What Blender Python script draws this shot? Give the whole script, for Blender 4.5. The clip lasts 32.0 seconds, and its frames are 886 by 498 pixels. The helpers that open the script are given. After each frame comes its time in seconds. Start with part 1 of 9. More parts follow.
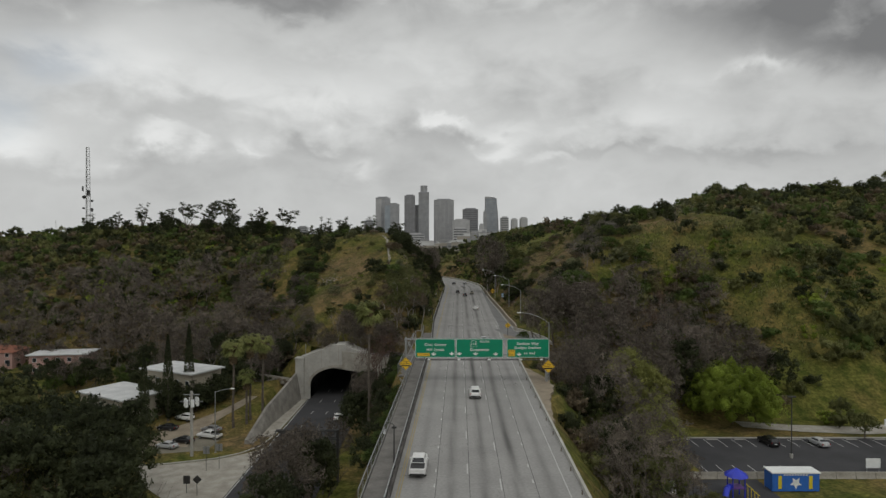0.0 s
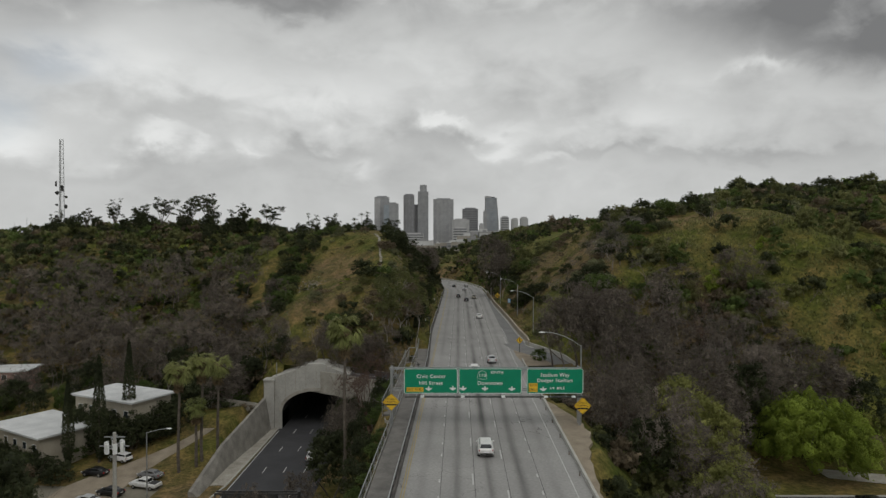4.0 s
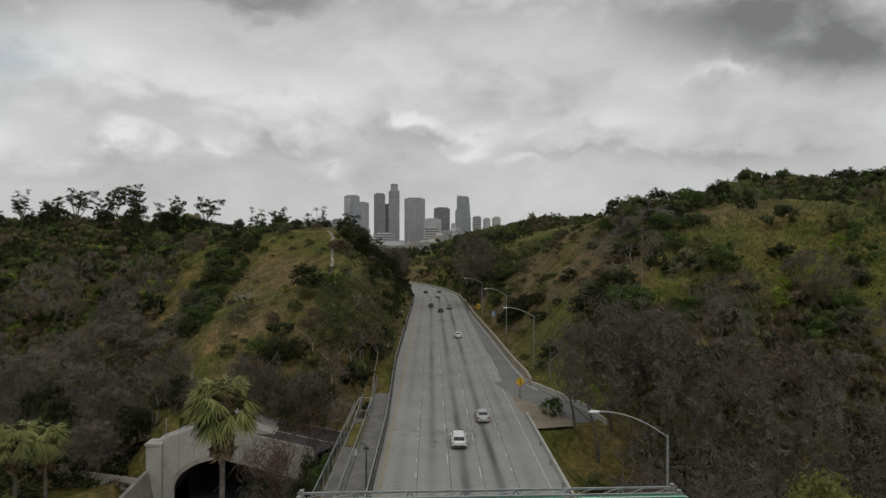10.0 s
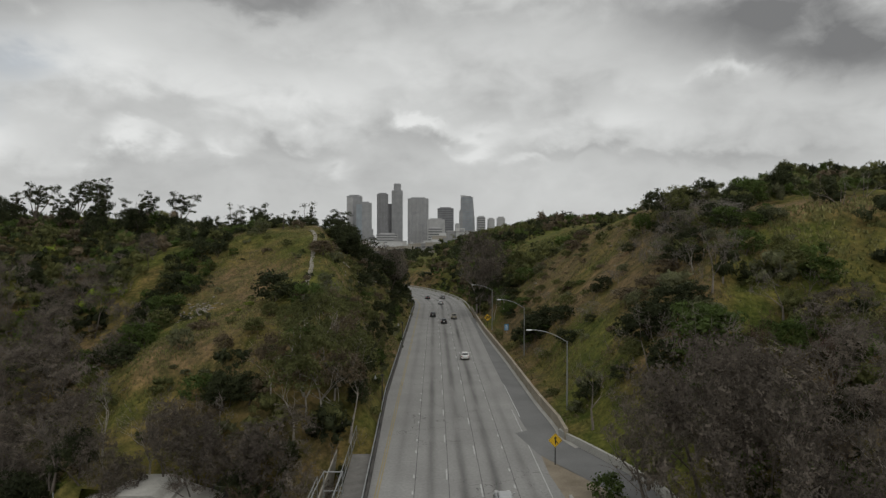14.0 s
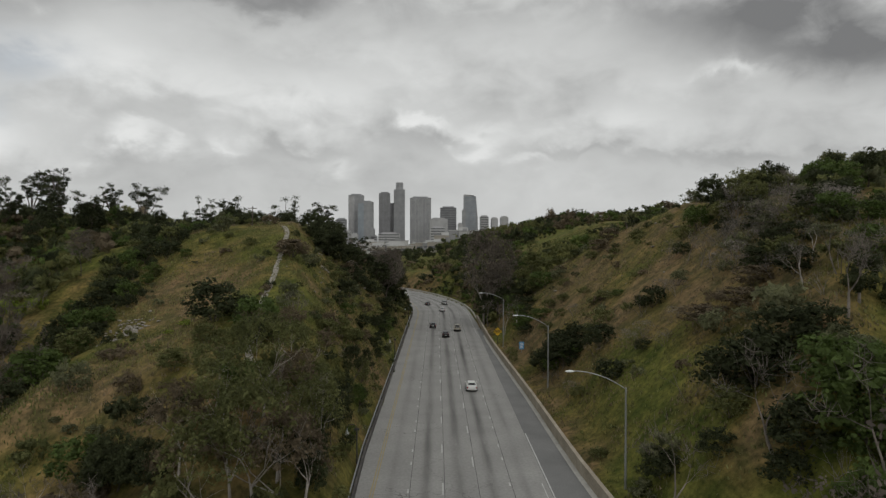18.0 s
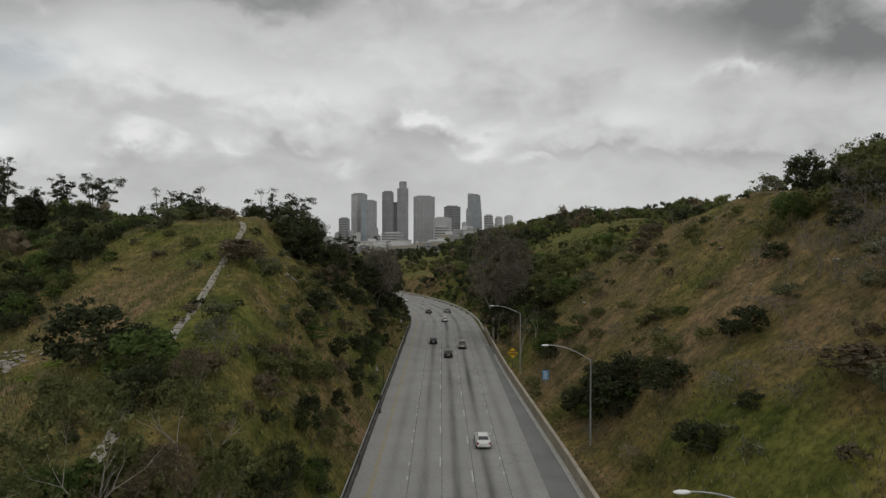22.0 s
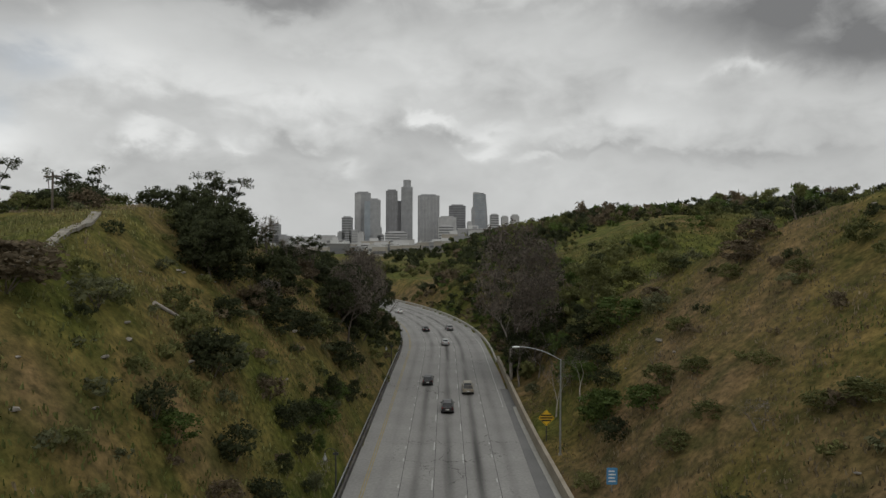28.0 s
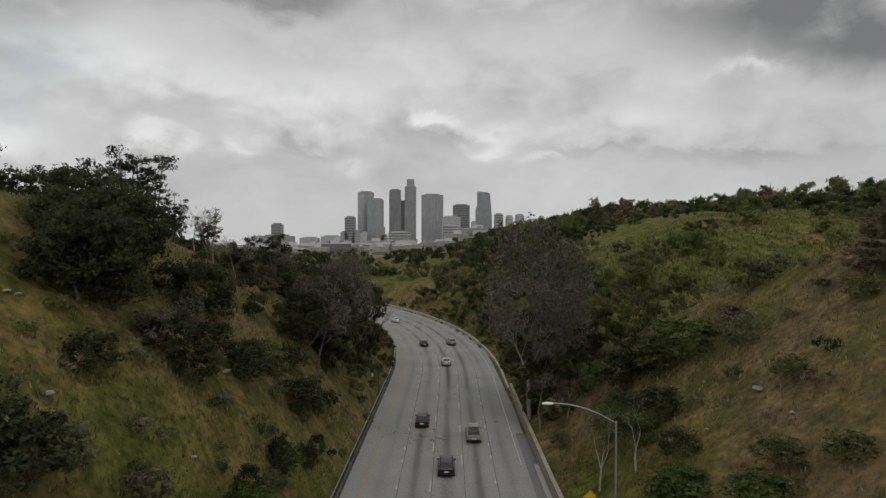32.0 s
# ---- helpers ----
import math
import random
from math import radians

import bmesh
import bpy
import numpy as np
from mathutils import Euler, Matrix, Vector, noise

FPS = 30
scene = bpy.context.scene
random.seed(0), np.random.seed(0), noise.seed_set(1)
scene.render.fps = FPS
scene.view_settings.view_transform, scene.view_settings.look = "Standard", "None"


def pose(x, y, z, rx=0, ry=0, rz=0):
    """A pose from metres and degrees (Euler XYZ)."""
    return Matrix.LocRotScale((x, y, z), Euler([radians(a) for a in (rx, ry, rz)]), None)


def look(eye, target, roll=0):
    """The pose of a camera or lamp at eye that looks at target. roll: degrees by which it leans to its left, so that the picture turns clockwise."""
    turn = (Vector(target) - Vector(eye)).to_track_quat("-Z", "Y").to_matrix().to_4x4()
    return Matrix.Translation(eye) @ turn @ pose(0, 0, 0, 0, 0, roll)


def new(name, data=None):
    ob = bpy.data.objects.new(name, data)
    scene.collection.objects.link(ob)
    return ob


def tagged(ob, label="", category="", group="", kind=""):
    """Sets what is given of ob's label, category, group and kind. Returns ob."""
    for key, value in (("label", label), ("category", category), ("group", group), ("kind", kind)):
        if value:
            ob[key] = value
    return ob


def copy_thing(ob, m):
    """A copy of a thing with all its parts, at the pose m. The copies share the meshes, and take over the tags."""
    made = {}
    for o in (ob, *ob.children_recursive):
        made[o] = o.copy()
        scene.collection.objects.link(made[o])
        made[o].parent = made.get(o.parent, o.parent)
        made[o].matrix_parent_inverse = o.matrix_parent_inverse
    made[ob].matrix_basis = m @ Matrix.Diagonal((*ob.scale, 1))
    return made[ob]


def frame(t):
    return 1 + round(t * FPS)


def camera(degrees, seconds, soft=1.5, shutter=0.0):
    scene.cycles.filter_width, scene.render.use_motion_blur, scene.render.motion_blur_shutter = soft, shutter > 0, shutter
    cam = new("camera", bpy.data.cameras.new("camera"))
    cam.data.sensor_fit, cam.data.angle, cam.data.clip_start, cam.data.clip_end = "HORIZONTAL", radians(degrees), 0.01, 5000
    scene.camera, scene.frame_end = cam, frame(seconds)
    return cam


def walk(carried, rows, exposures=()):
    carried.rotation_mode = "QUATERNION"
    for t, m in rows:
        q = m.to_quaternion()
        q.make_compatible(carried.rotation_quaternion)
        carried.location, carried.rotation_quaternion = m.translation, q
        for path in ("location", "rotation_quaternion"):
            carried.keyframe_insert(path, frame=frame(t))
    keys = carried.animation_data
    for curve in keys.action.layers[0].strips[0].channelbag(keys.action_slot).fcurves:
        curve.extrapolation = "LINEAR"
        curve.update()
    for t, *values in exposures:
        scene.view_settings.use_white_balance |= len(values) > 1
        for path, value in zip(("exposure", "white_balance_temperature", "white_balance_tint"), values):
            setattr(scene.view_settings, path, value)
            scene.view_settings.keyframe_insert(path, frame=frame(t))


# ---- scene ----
cam = camera(70.8, 32.0, soft=1.4)
METRES, EYE, TILT, LEAN, TURN = 228.0, 25.7, -0.6, 0.0, 0.0
ROWS = [
    (0.0, 0.0, 0.0, 0.0, 0.0, 0.0, -0.0),
    (0.5, 0.0002, 0.0162, 0.0002, -0.01, 0.0, -0.0),
    (1.0, 0.0003, 0.0322, 0.0008, -0.02, -0.01, -0.01),
    (1.5, 0.0003, 0.0482, 0.0011, -0.03, -0.01, -0.01),
    (2.0, 0.0004, 0.0641, 0.0014, -0.04, -0.02, -0.02),
    (2.5, 0.0005, 0.0801, 0.0016, -0.05, -0.02, -0.02),
    (3.0, 0.0006, 0.0958, 0.0012, -0.06, -0.01, -0.03),
    (3.5, 0.0007, 0.1114, 0.0002, -0.05, 0.0, -0.04),
    (5.5, 0.0008, 0.1748, -0.0013, -0.01, 0.01, -0.06),
    (6.0, 0.001, 0.1909, -0.0013, 0.02, 0.02, -0.07),
    (6.5, 0.0012, 0.2068, -0.0014, 0.06, 0.04, -0.07),
    (7.0, 0.0017, 0.2232, -0.0013, 0.05, 0.02, -0.08),
    (7.5, 0.0019, 0.2392, -0.0009, -0.79, 0.02, -0.11),
    (8.0, 0.0022, 0.2552, -0.0005, -1.38, 0.02, -0.1),
    (8.5, 0.0025, 0.2712, -0.0001, -2.21, 0.01, -0.08),
    (9.0, 0.0029, 0.2872, 0.0003, -2.74, -0.01, -0.06),
    (9.5, 0.0031, 0.303, 0.0005, -2.7, 0.0, -0.05),
    (10.0, 0.0037, 0.319, 0.0008, -2.66, 0.02, -0.05),
    (10.5, 0.0041, 0.335, 0.0009, -2.61, 0.03, -0.05),
    (11.0, 0.0048, 0.351, 0.0011, -2.56, 0.03, -0.03),
    (11.5, 0.0055, 0.3672, 0.0013, -2.52, 0.04, -0.03),
    (12.0, 0.0064, 0.3832, 0.0015, -2.47, 0.05, -0.02),
    (12.5, 0.0073, 0.3993, 0.0017, -2.42, 0.05, -0.04),
    (13.0, 0.0082, 0.4152, 0.0021, -2.38, 0.04, -0.02),
    (13.5, 0.0089, 0.4311, 0.0024, -2.36, 0.05, -0.03),
    (14.0, 0.0098, 0.4471, 0.0027, -2.32, 0.05, -0.03),
    (14.5, 0.0106, 0.463, 0.003, -2.29, 0.05, -0.03),
    (16.5, 0.014, 0.5265, 0.0035, -2.17, 0.04, -0.09),
    (17.0, 0.0148, 0.5425, 0.0036, -2.13, 0.03, -0.08),
    (17.5, 0.0155, 0.5584, 0.0037, -2.11, 0.03, -0.08),
    (18.0, 0.0163, 0.5743, 0.0039, -2.07, 0.02, -0.1),
    (18.5, 0.0171, 0.5902, 0.0043, -2.03, -0.01, -0.09),
    (19.0, 0.018, 0.6062, 0.0045, -1.98, -0.03, -0.09),
    (19.5, 0.0187, 0.6222, 0.0047, -1.94, -0.02, -0.1),
    (20.0, 0.0195, 0.6381, 0.0051, -1.88, -0.04, -0.07),
    (20.5, 0.0203, 0.654, 0.0053, -1.83, -0.03, -0.08),
    (21.0, 0.0211, 0.6698, 0.0056, -1.79, -0.03, -0.07),
    (21.5, 0.0219, 0.6857, 0.0056, -1.75, -0.02, -0.07),
    (22.0, 0.0228, 0.7015, 0.0059, -1.7, -0.03, -0.05),
    (22.5, 0.0236, 0.7172, 0.0062, -1.67, -0.04, -0.06),
    (23.0, 0.0245, 0.733, 0.0064, -1.63, -0.03, -0.08),
    (23.5, 0.0253, 0.7486, 0.0068, -1.6, -0.04, -0.07),
    (24.0, 0.0261, 0.7643, 0.007, -1.56, -0.04, -0.06),
    (24.5, 0.027, 0.78, 0.0073, -1.51, -0.05, -0.05),
    (25.0, 0.0279, 0.7958, 0.0076, -1.48, -0.05, -0.03),
    (25.5, 0.0288, 0.8114, 0.0079, -1.44, -0.05, -0.02),
    (27.5, 0.0325, 0.8743, 0.0095, -1.28, -0.07, -0.19),
    (28.0, 0.0336, 0.8899, 0.0098, -1.24, -0.08, -0.2),
    (28.5, 0.0345, 0.9056, 0.0101, -1.19, -0.08, -0.2),
    (29.0, 0.0354, 0.9212, 0.0103, -1.15, -0.07, -0.21),
    (29.5, 0.0361, 0.9368, 0.0105, -1.13, -0.09, -0.19),
    (30.0, 0.0368, 0.9523, 0.0108, -1.1, -0.09, -0.2),
    (30.5, 0.0376, 0.9673, 0.0111, -1.04, -0.04, -0.18),
    (31.0, 0.0384, 0.9804, 0.0114, -0.97, -0.01, -0.15),
    (31.5, 0.0391, 0.9907, 0.0115, -0.92, -0.05, -0.14),
    (32.0, 0.0395, 0.9988, 0.0115, -0.86, -0.09, -0.11),
]
walk(cam, [(t, pose(0, 0, EYE, TILT, LEAN, TURN) @ pose(METRES * x, METRES * y, METRES * z, 90 + pitch, roll, yaw)) for t, x, y, z, yaw, pitch, roll in ROWS])

# ---------------------------------------------------------------- world: overcast sky with broken cloud
world = bpy.data.worlds.new("overcast_sky")
scene.world = world
world.use_nodes = True
wt = world.node_tree
wt.nodes.clear()


def wn(kind, **kw):
    n = wt.nodes.new(kind)
    for k, v in kw.items():
        if k in n.inputs:
            n.inputs[k].default_value = v
    return n


def wmath(op, a, b=None, c=None, clamp=False):
    n = wt.nodes.new("ShaderNodeMath")
    n.operation = op
    n.use_clamp = clamp
    for i, v in enumerate((a, b, c)):
        if v is None:
            continue
        if isinstance(v, (int, float)):
            n.inputs[i].default_value = v
        else:
            wt.links.new(v, n.inputs[i])
    return n.outputs[0]


w_co = wt.nodes.new("ShaderNodeTexCoord")
w_sep = wt.nodes.new("ShaderNodeSeparateXYZ")
wt.links.new(w_co.outputs["Generated"], w_sep.inputs[0])
dx, dy, dz = w_sep.outputs
# direction as tangents across and up, looking along the road, and as angles for the cloud grain
ahead = wmath("MAXIMUM", dy, 0.15)
across, upward = wmath("DIVIDE", dx, ahead), wmath("DIVIDE", dz, ahead)
horiz = wmath("MAXIMUM", wmath("SQRT", wmath("ADD", wmath("MULTIPLY", dx, dx), wmath("MULTIPLY", dy, dy))), 0.05)
elev = wmath("MINIMUM", wmath("DIVIDE", dz, horiz), 3.0)
azim = wmath("ARCTAN2", dx, dy)
w_vec = wt.nodes.new("ShaderNodeCombineXYZ")
wt.links.new(azim, w_vec.inputs[0])
wt.links.new(elev, w_vec.inputs[1])


def cloud_noise(scale, sx, sy, ox, detail, rough, distort=0.0):
    m = wt.nodes.new("ShaderNodeMapping")
    m.inputs["Scale"].default_value = (sx, sy, 1)
    m.inputs["Location"].default_value = (ox, ox * 0.37, 0.5)
    wt.links.new(w_vec.outputs[0], m.inputs[0])
    n = wn("ShaderNodeTexNoise", Scale=scale, Detail=detail, Roughness=rough, Distortion=distort)
    wt.links.new(m.outputs[0], n.inputs["Vector"])
    return n.outputs[0]


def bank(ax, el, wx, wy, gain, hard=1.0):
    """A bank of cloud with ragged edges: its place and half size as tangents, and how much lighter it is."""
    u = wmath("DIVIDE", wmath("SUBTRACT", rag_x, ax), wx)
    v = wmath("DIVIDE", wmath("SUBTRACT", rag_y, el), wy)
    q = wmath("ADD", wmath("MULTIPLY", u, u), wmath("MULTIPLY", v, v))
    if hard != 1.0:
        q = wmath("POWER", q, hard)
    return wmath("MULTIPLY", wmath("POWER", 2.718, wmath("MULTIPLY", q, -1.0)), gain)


def added(terms):
    s = terms[0]
    for t in terms[1:]:
        s = wmath("ADD", s, t)
    return s


n_big = cloud_noise(3.6, 1.0, 1.8, 3.7, 5, 0.5, 0.2)
n_mid = cloud_noise(8.0, 1.0, 1.7, 8.1, 7, 0.55, 0.4)
n_puff = cloud_noise(17.0, 1.0, 1.35, 1.3, 5, 0.52, 0.35)
fade = wmath("MULTIPLY", wmath("ADD", elev, 0.03), 5.0, clamp=True)
rag_y = wmath("ADD", upward, wmath("ADD", wmath("MULTIPLY", wmath("SUBTRACT", n_mid, 0.5), 0.10), wmath("MULTIPLY", wmath("SUBTRACT", n_puff, 0.5), 0.085)))
rag_x = wmath("ADD", across, wmath("ADD", wmath("MULTIPLY", wmath("SUBTRACT", n_big, 0.5), 0.16), wmath("MULTIPLY", wmath("SUBTRACT", n_puff, 0.5), 0.11)))
SKY_TERMS = [
    wmath("MULTIPLY", wmath("SUBTRACT", n_big, 0.5), 0.35),
    wmath("MULTIPLY", wmath("SUBTRACT", n_mid, 0.5), 0.40),
    wmath("MULTIPLY", wmath("SUBTRACT", n_puff, 0.5), 0.29),
]
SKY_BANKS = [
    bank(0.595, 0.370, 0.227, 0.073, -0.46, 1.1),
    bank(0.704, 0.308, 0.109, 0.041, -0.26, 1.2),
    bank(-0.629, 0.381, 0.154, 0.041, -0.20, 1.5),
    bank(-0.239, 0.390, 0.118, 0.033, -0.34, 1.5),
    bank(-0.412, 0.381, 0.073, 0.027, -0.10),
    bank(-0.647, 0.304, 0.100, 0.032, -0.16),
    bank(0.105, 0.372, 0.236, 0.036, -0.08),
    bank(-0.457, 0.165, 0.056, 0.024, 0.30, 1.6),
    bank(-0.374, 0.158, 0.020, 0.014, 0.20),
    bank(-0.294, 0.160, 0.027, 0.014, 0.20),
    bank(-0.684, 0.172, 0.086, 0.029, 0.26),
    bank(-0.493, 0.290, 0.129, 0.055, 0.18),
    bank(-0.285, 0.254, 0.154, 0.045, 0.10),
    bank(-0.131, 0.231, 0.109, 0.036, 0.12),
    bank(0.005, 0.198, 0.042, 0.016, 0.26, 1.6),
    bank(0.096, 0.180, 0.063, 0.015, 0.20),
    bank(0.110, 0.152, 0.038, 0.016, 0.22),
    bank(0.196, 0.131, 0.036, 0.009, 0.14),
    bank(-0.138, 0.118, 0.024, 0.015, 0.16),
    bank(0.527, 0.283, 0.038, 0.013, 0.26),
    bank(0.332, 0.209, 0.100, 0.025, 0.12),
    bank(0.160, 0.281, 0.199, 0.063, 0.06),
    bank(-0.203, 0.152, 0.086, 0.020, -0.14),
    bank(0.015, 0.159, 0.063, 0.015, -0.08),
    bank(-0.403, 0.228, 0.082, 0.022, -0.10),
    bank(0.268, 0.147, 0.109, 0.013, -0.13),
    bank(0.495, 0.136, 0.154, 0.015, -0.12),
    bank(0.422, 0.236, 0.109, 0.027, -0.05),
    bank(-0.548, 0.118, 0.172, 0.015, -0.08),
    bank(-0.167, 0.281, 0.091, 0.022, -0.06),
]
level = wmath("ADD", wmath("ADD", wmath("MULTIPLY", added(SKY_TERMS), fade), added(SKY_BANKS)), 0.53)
w_ramp = wt.nodes.new("ShaderNodeValToRGB")
wt.links.new(level, w_ramp.inputs[0])
cr = w_ramp.color_ramp
cr.elements[0].position, cr.elements[0].color = 0.08, (0.148, 0.150, 0.152, 1)
cr.elements[1].position, cr.elements[1].color = 0.92, (0.660, 0.667, 0.660, 1)
for p, c in ((0.30, (0.268, 0.271, 0.270, 1)), (0.50, (0.403, 0.409, 0.404, 1)), (0.70, (0.518, 0.526, 0.520, 1))):
    e = cr.elements.new(p)
    e.color = c
# thin blue gaps between the banks show the clear sky behind
w_sky = wt.nodes.new("ShaderNodeTexSky")
w_sky.sky_type = "NISHITA"
w_sky.sun_disc = False
w_sky.sun_elevation = radians(48)
w_sky.sun_rotation = radians(200)
w_tint = wt.nodes.new("ShaderNodeMix")
w_tint.data_type = "RGBA"
w_scaled = wt.nodes.new("ShaderNodeVectorMath")
w_scaled.operation = "SCALE"
w_scaled.inputs["Scale"].default_value = 0.085
wt.links.new(w_sky.outputs[0], w_scaled.inputs[0])
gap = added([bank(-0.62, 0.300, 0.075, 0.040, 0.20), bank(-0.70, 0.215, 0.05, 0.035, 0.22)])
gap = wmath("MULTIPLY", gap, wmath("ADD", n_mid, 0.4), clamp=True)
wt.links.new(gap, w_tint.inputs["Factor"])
wt.links.new(w_ramp.outputs[0], w_tint.inputs["A"])
wt.links.new(w_scaled.outputs[0], w_tint.inputs["B"])
w_bg = wt.nodes.new("ShaderNodeBackground")
w_bg.inputs["Strength"].default_value = 1.28
wt.links.new(w_tint.outputs["Result"], w_bg.inputs[0])
w_out = wt.nodes.new("ShaderNodeOutputWorld")
wt.links.new(w_bg.outputs[0], w_out.inputs[0])

sun = new("sun", bpy.data.lights.new("sun", "SUN"))
sun.data.energy = 0.55
sun.data.angle = radians(25)
sun.data.color = (1.0, 0.97, 0.93)
sun.matrix_world = look((0, 0, 300), (-60, 160, 80))

# ---------------------------------------------------------------- materials


def mat(name, a, b, scale=1.0, rough=0.85, metal=0.0, fine=8.0, bump=0.3, dist=0.02, spec=0.3, contrast=0.25,
        per="none", vary=0.0, coord="Object", detail=5.0):
    """A surface that wanders between two colours, with finer grain and relief over it."""
    m = bpy.data.materials.new(name)
    m.use_nodes = True
    t = m.node_tree
    p = t.nodes["Principled BSDF"]
    p.inputs["Roughness"].default_value = rough
    p.inputs["Metallic"].default_value = metal
    p.inputs["Specular IOR Level"].default_value = spec
    co = t.nodes.new("ShaderNodeTexCoord")
    n1 = t.nodes.new("ShaderNodeTexNoise")
    n1.inputs["Scale"].default_value = scale
    n1.inputs["Detail"].default_value = detail
    n2 = t.nodes.new("ShaderNodeTexNoise")
    n2.inputs["Scale"].default_value = fine
    n2.inputs["Detail"].default_value = 4
    t.links.new(co.outputs[coord], n1.inputs["Vector"])
    t.links.new(co.outputs[coord], n2.inputs["Vector"])
    rp = t.nodes.new("ShaderNodeValToRGB")
    rp.color_ramp.elements[0].position, rp.color_ramp.elements[0].color = 0.5 - contrast, (*a, 1)
    rp.color_ramp.elements[1].position, rp.color_ramp.elements[1].color = 0.5 + contrast, (*b, 1)
    t.links.new(n1.outputs[0], rp.inputs[0])
    hs = t.nodes.new("ShaderNodeHueSaturation")
    t.links.new(rp.outputs[0], hs.inputs["Color"])
    mr = t.nodes.new("ShaderNodeMapRange")
    mr.inputs["To Min"].default_value, mr.inputs["To Max"].default_value = 0.72, 1.28
    t.links.new(n2.outputs[0], mr.inputs["Value"])
    val = mr.outputs[0]
    if per != "none":
        g = t.nodes.new("ShaderNodeNewGeometry" if per == "island" else "ShaderNodeObjectInfo")
        r = t.nodes.new("ShaderNodeMapRange")
        r.inputs["To Min"].default_value, r.inputs["To Max"].default_value = 1 - vary, 1 + vary
        t.links.new(g.outputs["Random Per Island" if per == "island" else "Random"], r.inputs["Value"])
        mm = t.nodes.new("ShaderNodeMath")
        mm.operation = "MULTIPLY"
        t.links.new(val, mm.inputs[0])
        t.links.new(r.outputs[0], mm.inputs[1])
        val = mm.outputs[0]
    t.links.new(val, hs.inputs["Value"])
    t.links.new(hs.outputs[0], p.inputs["Base Color"])
    if bump > 0:
        bp = t.nodes.new("ShaderNodeBump")
        bp.inputs["Strength"].default_value = bump
        bp.inputs["Distance"].default_value = dist
        t.links.new(n2.outputs[0], bp.inputs["Height"])
        t.links.new(bp.outputs[0], p.inputs["Normal"])
    return m


def plain(name, col, rough=0.5, metal=0.0, spec=0.5):
    return mat(name, tuple(c * 0.9 for c in col), tuple(min(1, c * 1.08) for c in col), 1.5, rough, metal, 20.0, 0.05, 0.003, spec)


def leafy(name, a, b, scale=0.12, vary=0.35, rough=0.75, leaflet=6.0, fill=0.60):
    m = mat(name, a, b, scale, rough, 0, 0.9, 0.0, 0.01, 0.2, 0.18, "island", vary, "Object", 3.0)
    if leaflet:
        # each spray is cut into separate leaflets
        t = m.node_tree
        vo = t.nodes.new("ShaderNodeTexVoronoi")
        vo.inputs["Scale"].default_value = leaflet
        t.links.new(t.nodes["Texture Coordinate"].outputs["Object"], vo.inputs["Vector"])
        cut = t.nodes.new("ShaderNodeMath")
        cut.operation = "LESS_THAN"
        cut.inputs[1].default_value = fill
        t.links.new(vo.outputs["Distance"], cut.inputs[0])
        pr = t.nodes["Principled BSDF"]
        # light passes through the leaves
        tl, half, gap, whole = (t.nodes.new("ShaderNode" + k) for k in ("BsdfTranslucent", "MixShader", "BsdfTransparent", "MixShader"))
        t.links.new(pr.inputs["Base Color"].links[0].from_socket, tl.inputs["Color"])
        half.inputs[0].default_value = 0.42
        t.links.new(pr.outputs[0], half.inputs[1])
        t.links.new(tl.outputs[0], half.inputs[2])
        t.links.new(cut.outputs[0], whole.inputs[0])
        t.links.new(gap.outputs[0], whole.inputs[1])
        t.links.new(half.outputs[0], whole.inputs[2])
        t.links.new(whole.outputs[0], [n for n in t.nodes if n.type == "OUTPUT_MATERIAL"][0].inputs["Surface"])
    return m


M_ASPHALT = mat("grey_asphalt", (0.15, 0.15, 0.148), (0.215, 0.215, 0.21), 0.2, 0.9, 0, 6.0, 0.25, 0.01)
M_ASPHALT_DARK = mat("dark_asphalt", (0.04, 0.04, 0.043), (0.065, 0.065, 0.068), 0.2, 0.9, 0, 6.0, 0.25, 0.01)
M_CONCRETE = mat("stained_concrete", (0.26, 0.24, 0.20), (0.42, 0.40, 0.35), 0.5, 0.9, 0, 4.0, 0.25, 0.02)
M_CONCRETE_PALE = mat("pale_concrete", (0.34, 0.33, 0.30), (0.48, 0.47, 0.43), 0.4, 0.9, 0, 4.0, 0.25, 0.02)
M_CONCRETE_TAN = mat("tan_concrete", (0.28, 0.245, 0.19), (0.41, 0.365, 0.295), 0.5, 0.9, 0, 4.0, 0.25, 0.02)
M_ROCK = mat("pale_rock", (0.17, 0.155, 0.13), (0.38, 0.35, 0.31), 1.0, 0.9, 0, 5.0, 0.4, 0.05)
M_DIRT = mat("pale_dirt", (0.20, 0.165, 0.12), (0.34, 0.29, 0.22), 0.4, 0.95, 0, 5.0, 0.4, 0.03)
M_CONCRETE_WALK = mat("weathered_dark_concrete", (0.12, 0.115, 0.105), (0.21, 0.20, 0.185), 0.6, 0.9, 0, 4.0, 0.25, 0.02)
M_CONCRETE_WALL = mat("mottled_grey_concrete", (0.17, 0.16, 0.14), (0.31, 0.295, 0.26), 0.5, 0.9, 0, 4.0, 0.25, 0.02)
M_CONCRETE_DARK = mat("mottled_dark_concrete", (0.05, 0.048, 0.045), (0.14, 0.13, 0.12), 0.4, 0.9, 0, 4.0, 0.25, 0.02)
M_STEEL = mat("galvanised_steel", (0.33, 0.34, 0.34), (0.45, 0.46, 0.46), 1.2, 0.5, 0.7, 12.0, 0.1, 0.003)
